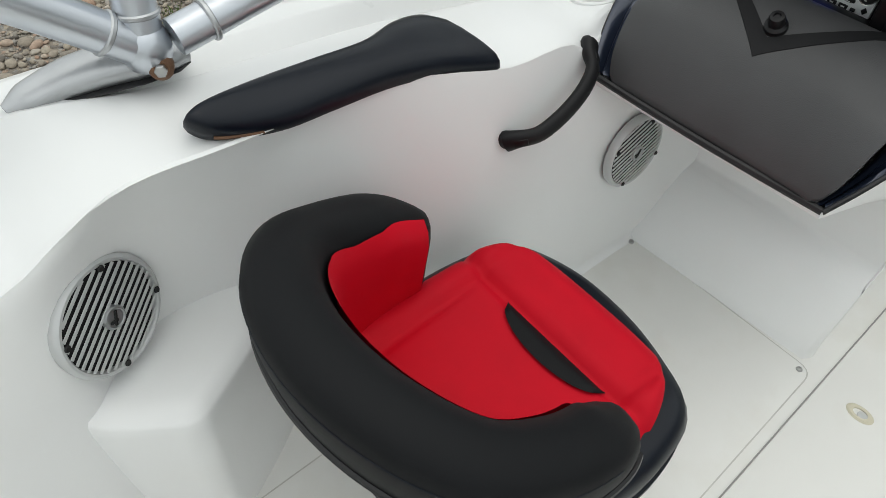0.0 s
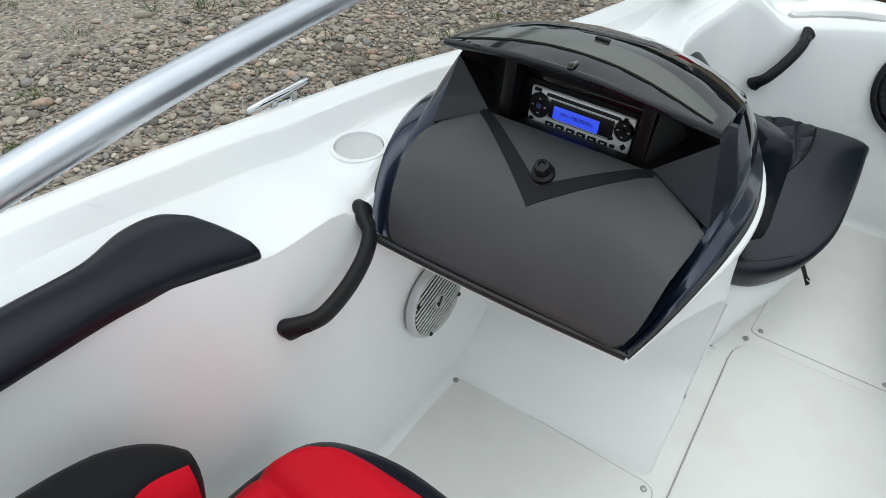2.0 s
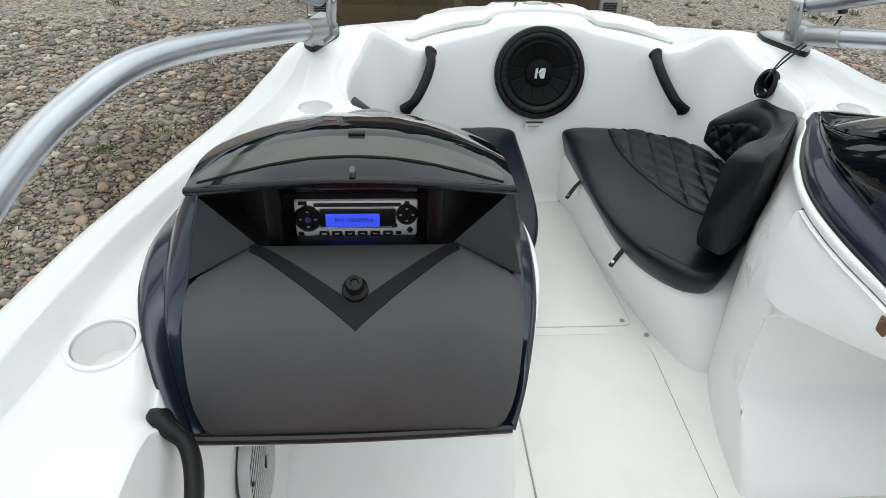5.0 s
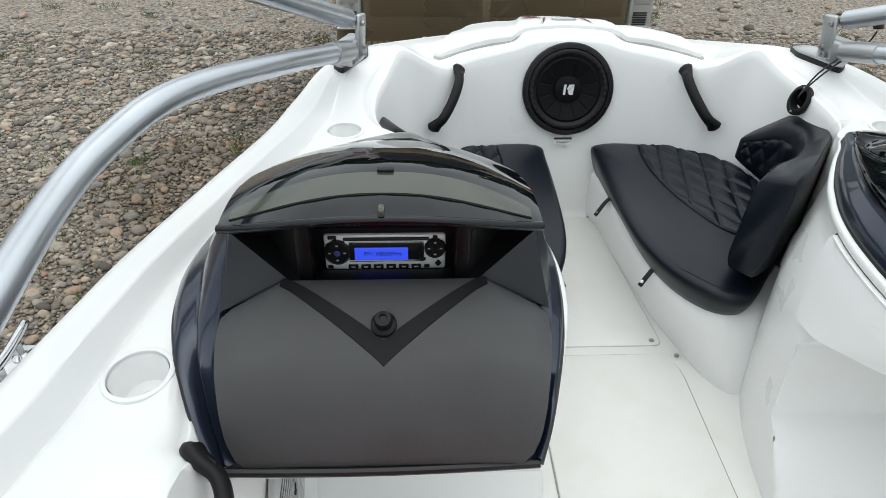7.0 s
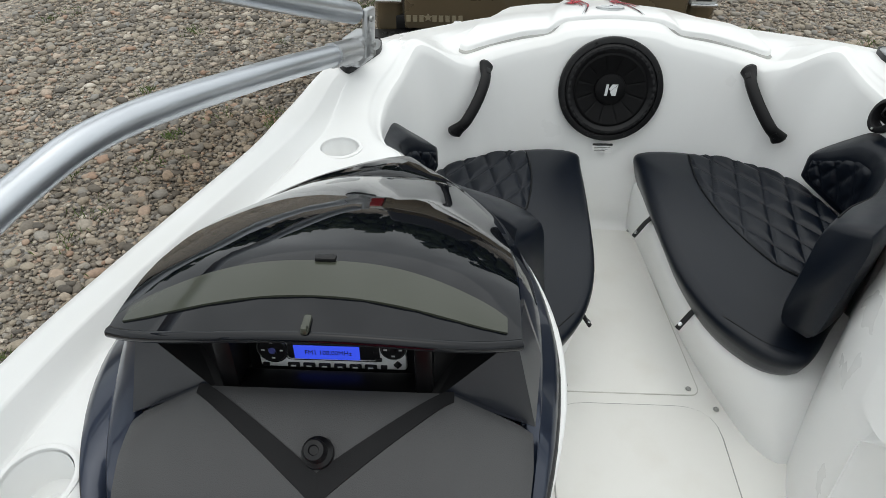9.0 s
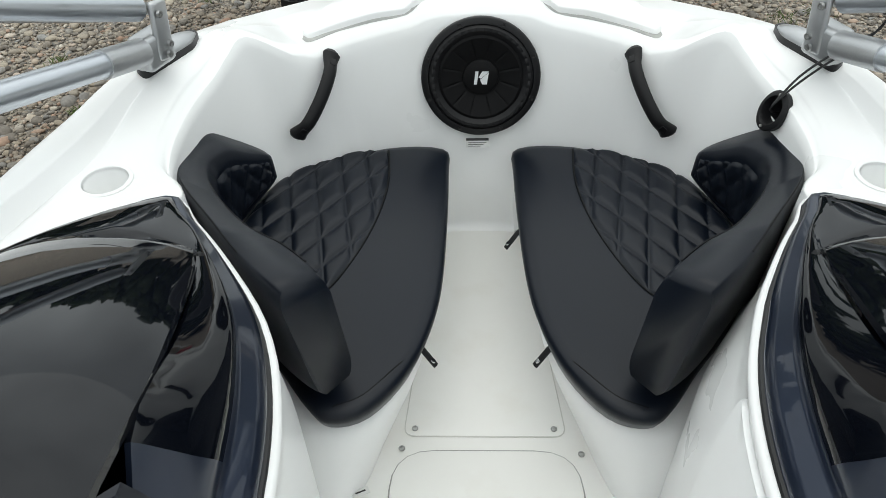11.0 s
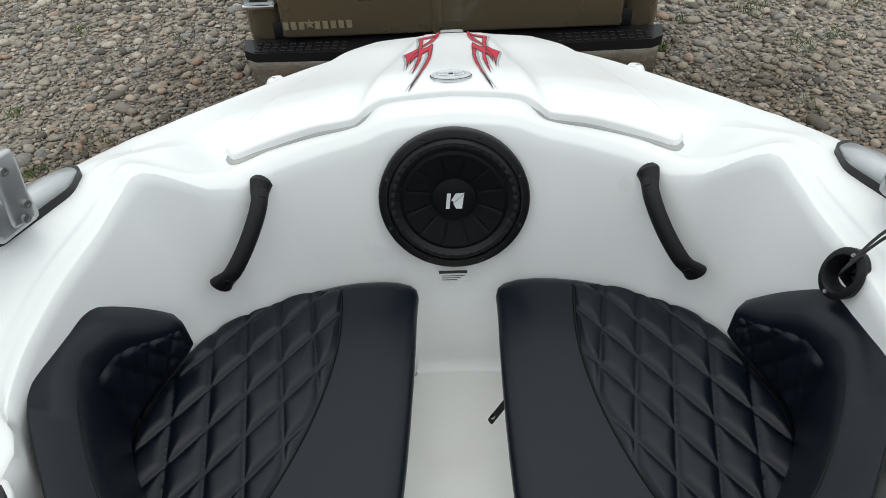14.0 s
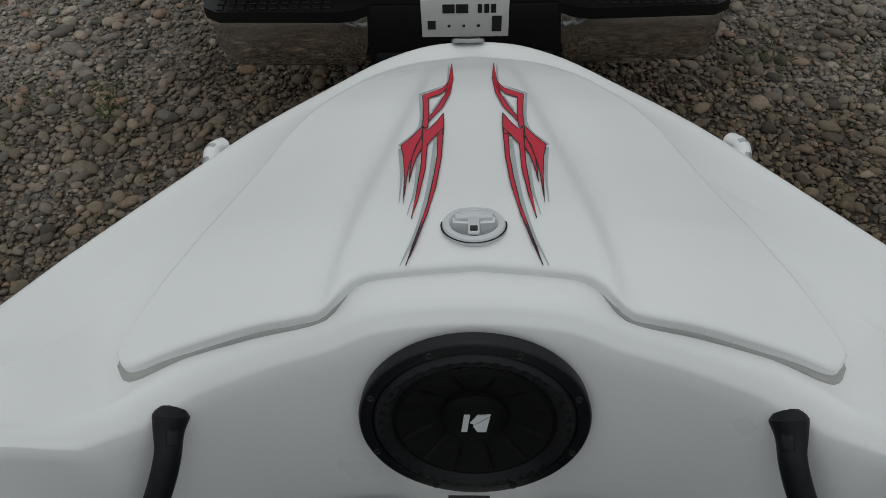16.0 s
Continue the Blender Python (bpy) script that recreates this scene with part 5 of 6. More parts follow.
# ---- subwoofer ----
def woofer():
    th = thing("subwoofer", "large black round subwoofer in the bow wall, ribbed cone", "speaker", at=(0, 0.771, 0.464))
    m = Vector((0, -math.cos(radians(14)), math.sin(radians(14)))).to_track_quat("Z", "Y").to_matrix().to_4x4()
    part("basket_ring", lathe([(0.156, -0.012), (0.157, 0.003), (0.1555, 0.007), (0.153, 0.0085), (0.139, 0.0085), (0.1375, 0.006), (0.137, 0.0)], 64, m), M["plastic"], th)
    # surround with a pattern of notches
    bm = bmesh.new()
    seg = 120
    rr = [(0.138, 0.004), (0.135, 0.009), (0.130, 0.0125), (0.123, 0.0125), (0.116, 0.009), (0.110, 0.004)]
    rings = []
    for r, z in rr:
        rings.append([bm.verts.new((r * math.cos(2 * math.pi * i / seg), r * math.sin(2 * math.pi * i / seg), z + (0.0022 if (i % 3 < 2 and 0.118 < r < 0.133) else 0))) for i in range(seg)])
    for a, b in zip(rings, rings[1:]):
        for i in range(seg):
            bm.faces.new((a[i], a[(i + 1) % seg], b[(i + 1) % seg], b[i]))
    bm.transform(m)
    part("surround", bm, M["handle"], th, "notched rubber surround", angle=30)
    # cone with radial ribs
    bm = bmesh.new()
    seg = 120
    rings = []
    for r, z in ((0.111, 0.006), (0.104, 0.009), (0.095, 0.006), (0.08, 0.001), (0.062, -0.006), (0.05, -0.010), (0.044, -0.011)):
        ring = []
        for i in range(seg):
            a = 2 * math.pi * i / seg
            d = abs((i % 10) - 5)
            g = -0.0026 if d < 1 and 0.055 < r < 0.099 else 0
            ring.append(bm.verts.new((r * math.cos(a), r * math.sin(a), z + g)))
        rings.append(ring)
    for a, b in zip(rings, rings[1:]):
        for i in range(seg):
            bm.faces.new((a[i], a[(i + 1) % seg], b[(i + 1) % seg], b[i]))
    bm.transform(m)
    part("cone", bm, M["cone"], th, "black ribbed cone", angle=25)
    cap = part("dust_cap", lathe([(0.048, -0.011), (0.046, -0.004), (0.040, -0.001), (0.022, 0.003), (0, 0.004)], 40, m), M["cone"], th)
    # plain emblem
    bm = bmesh.new()
    for quad in (((-0.018, -0.017), (-0.010, -0.017), (-0.006, 0.017), (-0.014, 0.017)), ((-0.006, 0.002), (0.004, 0.017), (0.022, 0.017), (0.0, -0.002)), ((-0.002, -0.005), (0.021, 0.014), (0.016, -0.017), (0.004, -0.017))):
        bm.faces.new([bm.verts.new((x, y, 0.0052)) for x, y in quad])
    ext = bmesh.ops.extrude_face_region(bm, geom=bm.faces[:])
    bmesh.ops.translate(bm, vec=(0, 0, -0.003), verts=[v for v in ext["geom"] if isinstance(v, bmesh.types.BMVert)])
    bm.transform(m)
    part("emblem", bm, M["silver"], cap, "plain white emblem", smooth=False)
    for i in range(8):
        a = 2 * math.pi * (i + 0.5) / 8
        part("screw", lathe([(0, 0.0095), (0.003, 0.0095), (0.0045, 0.011), (0.005, 0.008)], 10, m @ Matrix.Translation((0.1465 * math.cos(a), 0.1465 * math.sin(a), 0.0))), M["dark"], th)
    return th


woofer()

label = thing("warning_label", "small white warning label with black header on the bow wall", "label", at=(-0.008, 0.722, 0.292))
tl = Matrix.Rotation(radians(-14), 4, "X")
part("label_sheet", box(0, 0, 0, 0.062, 0.0012, 0.026, 0, 1, tl), M["sticker"], label)
part("label_header", box(0, -0.0012, 0.0105, 0.062, 0.001, 0.007, 0, 1, tl), M["ink"], label, "black header bar")
for i, z in enumerate((0.001, -0.004, -0.009)):
    part("label_line", box(-0.004 * i, -0.0012, z, 0.050 - 0.008 * i, 0.001, 0.0012, 0, 1, tl), M["ink"], label, "line of small print")


# ---- round silver speakers ----
def speaker(loc, nrm, up, label, size=1.0):
    th = thing("speaker", label, "speaker", "round speakers", at=loc)
    n = Vector(nrm).normalized()
    u = Vector(up)
    u = (u - n * u.dot(n)).normalized()
    r = u.cross(n)
    m = Matrix((r, u, n)).transposed().to_4x4() @ Matrix.Scale(size, 4)
    part("speaker_ring", lathe([(0.091, -0.010), (0.0925, 0.000), (0.091, 0.006), (0.087, 0.0095), (0.083, 0.0095), (0.081, 0.007), (0.080, 0.001)], 48, m), M["speaker_grey"], th)
    part("speaker_back", lathe([(0, 0.001), (0.082, 0.001)], 40, m), M["dark"], th)
    for i in range(14):
        x = (i - 6.5) * 0.0114
        h = math.sqrt(max(0.0815 ** 2 - x * x, 0.0001))
        part("slat", box(x, 0, 0.0072 + 0.003 * (1 - (x / 0.08) ** 2), 0.0056, 2 * h, 0.0018, 0.0006, 1, m), M["speaker_grey"], th)
    part("emblem_disc", lathe([(0, 0.0135), (0.0135, 0.0135), (0.0145, 0.0155), (0.017, 0.0150), (0.0185, 0.0120), (0.0185, 0.006)], 28, m), M["cast"], th, "plain round emblem disc")
    part("emblem_core", join(box(0, 0, 0.0142, 0.005, 0.024, 0.003, 0.001, 1, m @ Matrix.Rotation(radians(35), 4, "Z")), box(0.004, -0.004, 0.0142, 0.005, 0.014, 0.003, 0.001, 1, m @ Matrix.Rotation(radians(-40), 4, "Z"))), M["dark"], th, "dark emblem strokes")
    for a in (45, 135, 225, 315):
        part("screw", lathe([(0, 0.014), (0.004, 0.0145), (0.0055, 0.012)], 10, m @ Matrix.Translation((0.080 * math.cos(radians(a)), 0.080 * math.sin(radians(a)), 0))), M["dark"], th)
    return th


for s in (-1, 1):
    speaker((s * 0.925, -1.791, 0.479), (-s * 0.89, 0.41, 0.20), (0, 0.85, 0.52), "round silver speaker with a slatted grille in the cockpit side")
    speaker((s * 0.757, -0.748, 0.352), (-s * 1.0, -0.06, 0.09), (0, 0.93, 0.36), "round silver speaker with a slatted grille in the footwell side", 0.93)


# ---- cup holders ----
for x, y, r in CUPS:
    z = 0.6325 if y < 0 else 0.6220
    cup = thing("cup_holder", "white plastic cup holder sunk into the white deck", "cup holder", "cup holders", at=(x, y, z))
    lean = Matrix.Rotation(radians(3.5), 4, "X") @ Matrix.Rotation(radians(-3 if x < 0 else 3), 4, "Y") if y < 0 else Matrix.Identity(4)
    part("cup_rim", lathe([(r - 0.003, -0.012), (r - 0.002, 0.0005), (r, 0.0018), (r + 0.003, 0.0018), (r + 0.006, 0.0002), (r + 0.0065, -0.010)], 40, lean), M["gelcoat"], cup)
    part("cup_well", lathe([(r - 0.004, -0.004), (r - 0.010, -0.046), (r - 0.014, -0.054), (0.014, -0.055), (0.012, -0.057), (0, -0.057)], 40, lean), M["gelcoat"], cup, "white cup well")


# ---- tower rails ----
def rail(s):
    th = thing("tower_rail", "brushed aluminium tower rail bolted along the gunwale", "rail", "tower rails", at=(s * 0.95, -0.5, 0.7))

    def X(pts):
        return [(s * x, y, z) for x, y, z in pts]

    low = catmull(X([(1.008, -1.570, 0.800), (1.000, -1.32, 0.848), (1.014, -1.00, 0.873), (1.045, -0.66, 0.872), (1.020, -0.48, 0.888), (0.955, -0.31, 0.898), (0.842, 0.0, 0.834), (0.712, 0.43, 0.718)]), 8)
    world_part("lower_tube", tube(low, 0.0255, 20), M["alu"], th)
    up_t = X([(0.712, 0.470, 0.795), (0.83, 0.20, 0.92), (1.0, -0.14, 1.085), (1.20, -0.60, 1.30), (1.30, -0.85, 1.40)])
    world_part("upper_tube", tube(catmull(up_t, 6), 0.0265, 18), M["alu"], th)
    world_part("tube_ferrule", tube(X([(0.700, 0.497, 0.783), (0.712, 0.470, 0.795)]), [0.012, 0.018], 14), M["steel"], th)
    world_part("clamp_collar", tube([low[-3], low[-1]], 0.0295, 18), M["cast"], th)
    hub = Vector((s * 1.035, -1.600, 0.785))
    aft = catmull(X([(1.035, -1.605, 0.786), (1.050, -1.72, 0.877), (1.062, -1.95, 1.055), (1.075, -2.3, 1.32)]), 6)
    world_part("aft_tube", tube(aft, 0.0275, 20), M["alu"], th)
    upright = X([(1.035, -1.600, 0.785), (1.052, -1.593, 0.90), (1.10, -1.575, 1.20), (1.13, -1.56, 1.40)])
    world_part("upright_tube", tube(upright, 0.0275, 20), M["alu"], th)
    world_part("hub", lathe([(0, -0.036), (0.016, -0.034), (0.028, -0.024), (0.034, -0.008), (0.034, 0.008), (0.028, 0.024), (0.016, 0.034), (0, 0.036)], 24, Matrix.Translation(hub)), M["alu"], th, "welded aluminium hub")
    for line, t0 in ((aft, 0.050), (upright, 0.045), (low[:6], 0.050)):
        d = (Vector(line[1]) - Vector(line[0])).normalized()
        c = Vector(line[0]) + d * t0
        world_part("weld_bead", tube([c - d * 0.004, c - d * 0.002, c + d * 0.002, c + d * 0.004], [0.0278, 0.0298, 0.0298, 0.0278], 28), M["cast"], th, "weld bead round the tube")
    bm_at = Matrix.Translation((s * 1.010, -1.596, 0.765)) @ Vector((-s * 0.80, -0.35, 0.25)).to_track_quat("Z", "Y").to_matrix().to_4x4()
    bolt = world_part("joint_bolt", lathe([(0.0085, 0.0), (0.0085, 0.022), (0.007, 0.024), (0, 0.024)], 6, bm_at), M["steel"], th, "hexagonal steel bolt head", smooth=False)
    world_part("washer", lathe([(0.0, 0.012), (0.011, 0.012), (0.014, 0.009), (0.0165, 0.006), (0.017, -0.012)], 24, bm_at), M["rust"], bolt, "weathered brown washer")
    # aft foot: long tapered casting
    path = catmull(X([(1.079, -1.778, 0.737), (1.082, -1.735, 0.744), (1.080, -1.69, 0.750), (1.072, -1.64, 0.754), (1.062, -1.58, 0.750), (1.054, -1.540, 0.738)]), 6)
    rs = [lerp([0, 0.12, 0.4, 0.7, 0.9, 1], [0.010, 0.024, 0.033, 0.036, 0.028, 0.014], i / (len(path) - 1)) for i in range(len(path))]
    world_part("aft_foot", tube(path, rs, 24, 0.72), M["cast"], th, "tapered cast aluminium foot")
    base = [(p.x, p.y, lerp([-1.78, -1.54], [0.737, 0.736], p.y)) for p in path]
    world_part("aft_gasket", tube(base, [r * 1.10 for r in rs], 24, 0.13), M["trim"], th, "black rubber gasket")
    # forward foot: wedge with an upright ear
    out = [(0.765, 0.485), (0.735, 0.458), (0.668, 0.600), (0.672, 0.655), (0.700, 0.668), (0.735, 0.610)]
    fo = [(s * x, y) for x, y in out]
    ro = rounded(fo, 0.018, 4)

    def zslope(y, a, b):
        return a + (b - a) * (y - 0.458) / 0.21
    cen = Vector((s * 0.712, 0.57, 0))
    rings = []
    for k, dz0, dz1 in ((1.0, 0.652, 0.648), (1.0, 0.662, 0.652), (0.93, 0.676, 0.656), (0.6, 0.690, 0.664), (0.25, 0.694, 0.668)):
        rings.append([(cen.x + (x - cen.x) * k, cen.y + (y - cen.y) * k, zslope(cen.y + (y - cen.y) * k, dz0, dz1)) for x, y in ro])
    world_part("forward_foot", rings_bm(rings), M["cast"], th, "wedge-shaped cast aluminium foot")
    world_part("forward_gasket", rings_bm([[(cen.x + (x - cen.x) * 1.03, cen.y + (y - cen.y) * 1.03, z) for x, y in ro] for z in (0.640, 0.656)]), M["trim"], th, "black rubber gasket")
    world_part("foot_block", box(0, 0, 0, 0.052, 0.085, 0.075, 0.012, 3, Matrix.Translation((s * 0.708, 0.475, 0.705)) @ Matrix.Rotation(radians(s * 22), 4, "Z")), M["cast"], th)
    ear = box(0, 0, 0, 0.016, 0.046, 0.125, 0.0075, 3, Matrix.Translation((s * 0.680, 0.482, 0.742)) @ Matrix.Rotation(radians(s * 22), 4, "Z") @ Matrix.Rotation(radians(-8), 4, "X"))
    world_part("ear", ear, M["cast"], th, "upright bracket ear with bolts")
    for dz, yy in ((0.040, 0.476), (-0.030, 0.487), (-0.046, 0.470)):
        world_part("bolt", lathe([(0, 0.004), (0.004, 0.004), (0.0045, 0.006), (0.007, 0.006), (0.0075, 0.0)], 14, Matrix.Translation((s * 0.671, yy - 0.004, 0.742 + dz)) @ Matrix.Rotation(radians(-s * 90), 4, "Y") @ Matrix.Rotation(radians(22), 4, "X")), M["steel"], th)
    return th


rail(-1)
rail(1)


# ---- mooring cleats on the gunwale ----
for s in (-1, 1):
    cl = thing("mooring_cleat", "chrome horn cleat on the gunwale edge", "cleat", "cleats", at=(s * 1.124, -0.755, 0.652))
    part("cleat_bar", tube(catmull([(0.012 * s, -0.085, 0.022), (0.004 * s, -0.05, 0.029), (0, 0, 0.031), (0.004 * s, 0.05, 0.029), (0.012 * s, 0.085, 0.022)], 5), [0.003] + [0.0075] * 19 + [0.003], 12), M["chrome"], cl)
    for y in (-0.027, 0.027):
        part("cleat_leg", lathe([(0.014, -0.02), (0.013, 0.002), (0.007, 0.008), (0.007, 0.028)], 16, Matrix.Translation((0, y, 0))), M["chrome"], cl)
    part("cleat_plate", box(0, 0, -0.003, 0.05, 0.11, 0.006, 0.0025), M["chrome"], cl)

# small white guards low on the bow edge
for s in (-1, 1):
    g = thing("bow_guard", "small white plastic guard on the edge of the bow", "guard", "bow guards", at=(s * 0.466, 1.292, 0.450))
    part("guard_body", tube(catmull([(-0.01 * s, -0.05, 0), (s * 0.010, -0.02, 0.008), (s * 0.016, 0.02, 0.006), (0.0, 0.05, -0.006)], 5), [0.006] + [0.015] * 14 + [0.006], 12, 0.8), M["gelcoat"], g)
    part("guard_stripe", tube([(s * 0.012, -0.03, 0.010), (s * 0.017, 0.022, 0.008)], 0.0135, 12, 0.8), M["cast"], g, "grey stripe")

# ---- socket and cable on the starboard wall ----
sock = thing("cable_socket", "black rubber cable socket in the white bow wall", "socket", at=(0.617, 0.419, 0.573))
sm = Vector((-0.88, -0.30, 0.36)).to_track_quat("Z", "Y").to_matrix().to_4x4()
part("socket_flange", lathe([(0.040, -0.012), (0.041, 0.003), (0.037, 0.007), (0.030, 0.008), (0.0275, 0.005), (0.0245, -0.006), (0.017, -0.026), (0.012, -0.040)], 32, sm @ Matrix.Diagonal((0.88, 1.12, 1, 1))), M["handle"], sock)
part("socket_well", lathe([(0.0125, -0.039), (0, -0.040)], 24, sm @ Matrix.Diagonal((0.88, 1.12, 1, 1))), M["dark"], sock)
for sy in (-0.037, 0.037):
    part("screw", lathe([(0, 0.010), (0.003, 0.010), (0.004, 0.007)], 10, sm @ Matrix.Translation((0, sy, 0))), M["steel"], sock)
cable = thing("speaker_cable", "pair of thin black cables from the rail to the wall socket", "cable", at=(0.66, 0.42, 0.7))
for dz, dx in ((0, 0), (0.018, 0.016)):
    world_part("cable_strand", tube(catmull([(0.642, 0.428, 0.562), (0.612, 0.412, 0.576), (0.606, 0.404, 0.598), (0.648, 0.42, 0.635 + dz), (0.692 + dx * 0.5, 0.425, 0.675 + dz * 1.4), (0.742, 0.43, 0.712 + dz), (0.773, 0.43, 0.745), (0.780, 0.42, 0.778)], 6), 0.0025, 8), M["trim"], cable)
world_part("cable_grommet", lathe([(0.013, -0.004), (0.014, 0.004), (0.009, 0.010), (0, 0.010)], 16, Matrix.Translation((0.780, 0.42, 0.790)) @ Matrix.Rotation(radians(-25), 4, "X")), M["trim"], cable)


# ---- hatch latch and decals ----
def on_deck(x, y, up=0.003):
    return Vector((x, y, zf(x, y) + ridge_z(x, y) + 0.003 + up))


latch = thing("hatch_latch", "round chrome and white flush latch in the bow hatch", "latch", at=tuple(on_deck(0, 0.966, 0.0)))
lm = Matrix.Rotation(radians(-17), 4, "X")
part("latch_plate", lathe([(0.042, -0.006), (0.042, 0.002), (0.0405, 0.004), (0.033, 0.0045), (0.031, 0.001)], 40, lm), M["silver"], latch, "pale round plate")
part("latch_shadow", lathe([(0.0445, 0.0005), (0.041, 0.0008)], 40, lm), M["dark"], latch, "dark gap round the plate")
part("latch_bowl", lathe([(0.032, 0.002), (0.028, 0.0005), (0, 0.0003)], 32, lm), M["cast"], latch, "steel finger recess")
part("latch_handle", join(box(0, 0.015, 0.004, 0.052, 0.014, 0.006, 0.0028, 2, lm), box(0, 0.020, 0.0045, 0.026, 0.012, 0.007, 0.003, 2, lm), box(0, -0.008, 0.004, 0.016, 0.040, 0.006, 0.0028, 2, lm)), M["silver"], latch, "pale T-shaped lever")
part("latch_slot", box(0, -0.019, 0.0070, 0.010, 0.012, 0.003, 0.001, 1, lm), M["ink"], latch, "black key slot")


def ribbon(pts, widths, lift, mat, name, parent, s):
    """A tapering band that lies on the hatch."""
    path = catmull([(x, y, 0) for x, y in pts], 8)
    n = len(path)
    bm = bmesh.new()
    prev = None
    for i, p in enumerate(path):
        d = path[min(i + 1, n - 1)] - path[max(i - 1, 0)]
        nn = Vector((-d.y, d.x, 0)).normalized()
        wv = lerp(np.linspace(0, 1, len(widths)), widths, i / (n - 1)) / 2
        a, b = p + nn * wv, p - nn * wv
        q = [bm.verts.new(on_deck(s * a.x, a.y, lift)), bm.verts.new(on_deck(s * p.x, p.y, lift)), bm.verts.new(on_deck(s * b.x, b.y, lift))]
        if prev:
            bm.faces.new((prev[0], prev[1], q[1], q[0]))
            bm.faces.new((prev[1], prev[2], q[2], q[1]))
        prev = q
    return world_part(name, bm, mat, parent, smooth=False)


# flame strokes: red outlines, and grey bands beside them
TAIL = [(0.0424, 1.549), (0.0367, 1.435), (0.0401, 1.363), (0.0521, 1.309), (0.0673, 1.275), (0.0746, 1.256), (0.0749, 1.272), (0.0609, 1.312), (0.0482, 1.363), (0.0441, 1.435)]
HOOK = [(0.0452, 1.416), (0.0554, 1.384), (0.0897, 1.358), (0.0837, 1.281), (0.0837, 1.243), (0.0751, 1.235), (0.0738, 1.264), (0.0782, 1.346), (0.0573, 1.36), (0.0471, 1.383)]
CROSS = [(0.05, 1.286), (0.0482, 1.244), (0.05, 1.214), (0.0591, 1.215), (0.0723, 1.182), (0.0716, 1.104), (0.0765, 1.033), (0.0836, 0.978), (0.0801, 1.049), (0.0788, 1.122), (0.0805, 1.183), (0.0812, 1.216), (0.0837, 1.239), (0.075, 1.229), (0.0641, 1.249)]
WING = [(0.0837, 1.243), (0.0993, 1.209), (0.1147, 1.183), (0.1074, 1.145), (0.101, 1.082), (0.0971, 1.011), (0.0976, 1.081), (0.0967, 1.12), (0.0914, 1.164), (0.083, 1.213)]
BARB = [(0.0819, 1.209), (0.0903, 1.18), (0.0942, 1.144), (0.0944, 1.106), (0.093, 1.068), (0.0917, 1.1), (0.0872, 1.143), (0.0801, 1.172)]
LONG = [(0.0481, 1.237), (0.0489, 1.137), (0.0536, 1.055), (0.0631, 0.985), (0.0752, 0.93), (0.0863, 0.894), (0.074, 0.95), (0.0634, 1.008), (0.0579, 1.083), (0.0551, 1.152), (0.0573, 1.218)]
BANDS = [
    ([(0.0494, 1.55), (0.0463, 1.436), (0.0502, 1.38), (0.0624, 1.376)], [0.001, 0.004, 0.004, 0.002]),
    ([(0.0955, 1.369), (0.0886, 1.248), (0.1184, 1.185)], [0.004, 0.005, 0.005]),
    ([(0.1161, 1.176), (0.1065, 1.09), (0.1036, 1.017)], [0.005, 0.004, 0.001]),
    ([(0.085, 1.157), (0.0836, 1.057), (0.09, 0.987)], [0.005, 0.004, 0.001]),
    ([(0.0608, 1.202), (0.0623, 1.103), (0.0673, 1.011), (0.0791, 0.941), (0.0941, 0.895)], [0.005, 0.006, 0.006, 0.004, 0.001]),
    ([(0.0539, 1.276), (0.0705, 1.24)], [0.002, 0.003]),
    ([(0.0542, 1.353), (0.0695, 1.3)], [0.003, 0.004]),
    ([(0.0943, 1.367), (0.0554, 1.398)], [0.004, 0.002]),
]


def stroke(pts, lift, mat, parent, s):
    bm = bmesh.new()
    f = bm.faces.new([bm.verts.new((-x, y, 0)) for x, y in pts])
    f.normal_update()
    bmesh.ops.triangulate(bm, faces=[f], ngon_method="EAR_CLIP")
    for _ in range(2):
        bmesh.ops.subdivide_edges(bm, edges=[e for e in bm.edges if e.calc_length() > 0.025], cuts=1)
    for v in bm.verts:
        v.co = on_deck(-s * v.co.x, v.co.y, lift)
    return world_part("stroke", bm, mat, parent, smooth=False)


for s in (-1, 1):
    decal = thing("flame_decal", "red, grey and dark flame decal stuck on the bow hatch", "decal", "flame decals", at=(s * 0.07, 1.2, 0.56))
    for pts, wd in BANDS:
        ribbon(pts, wd, 0.0012, M["decal_grey"], "grey_stroke", decal, s)
    # thin dark keyline under the red
    for pts in (TAIL, HOOK, CROSS, WING, BARB, LONG):
        stroke(pts, 0.0030, M["decal_red"], decal, s)
        loop = [on_deck(s * x, y, 0.0034) for x, y in pts + pts[:1]]
        world_part("keyline", tube([q for a, b in zip(loop, loop[1:]) for q in (a, a.lerp(b, 0.5))] + [loop[-1]], 0.0007, 4, 0.4), M["ink"], decal, "thin dark keyline")
    stroke([p for p in LONG if p[1] < 1.0], 0.0038, M["decal_dark"], decal, s)

# small dark fitting at the tip of the bow
eye = thing("bow_fitting", "small flush oval steel fitting at the tip of the white bow", "fitting", at=(-0.010, 1.762, 0.368))
part("fitting_plate", lathe([(0, 0.002), (0.026, 0.002), (0.034, 0.0), (0.035, -0.006)], 28, Matrix.Rotation(radians(-24), 4, "X") @ Matrix.Diagonal((1.1, 0.45, 1, 1))), M["steel"], eye)
part("fitting_slot", lathe([(0, 0.0028), (0.022, 0.0028), (0.024, 0.001)], 24, Matrix.Rotation(radians(-24), 4, "X") @ Matrix.Diagonal((1.1, 0.35, 1, 1))), M["dark"], eye)

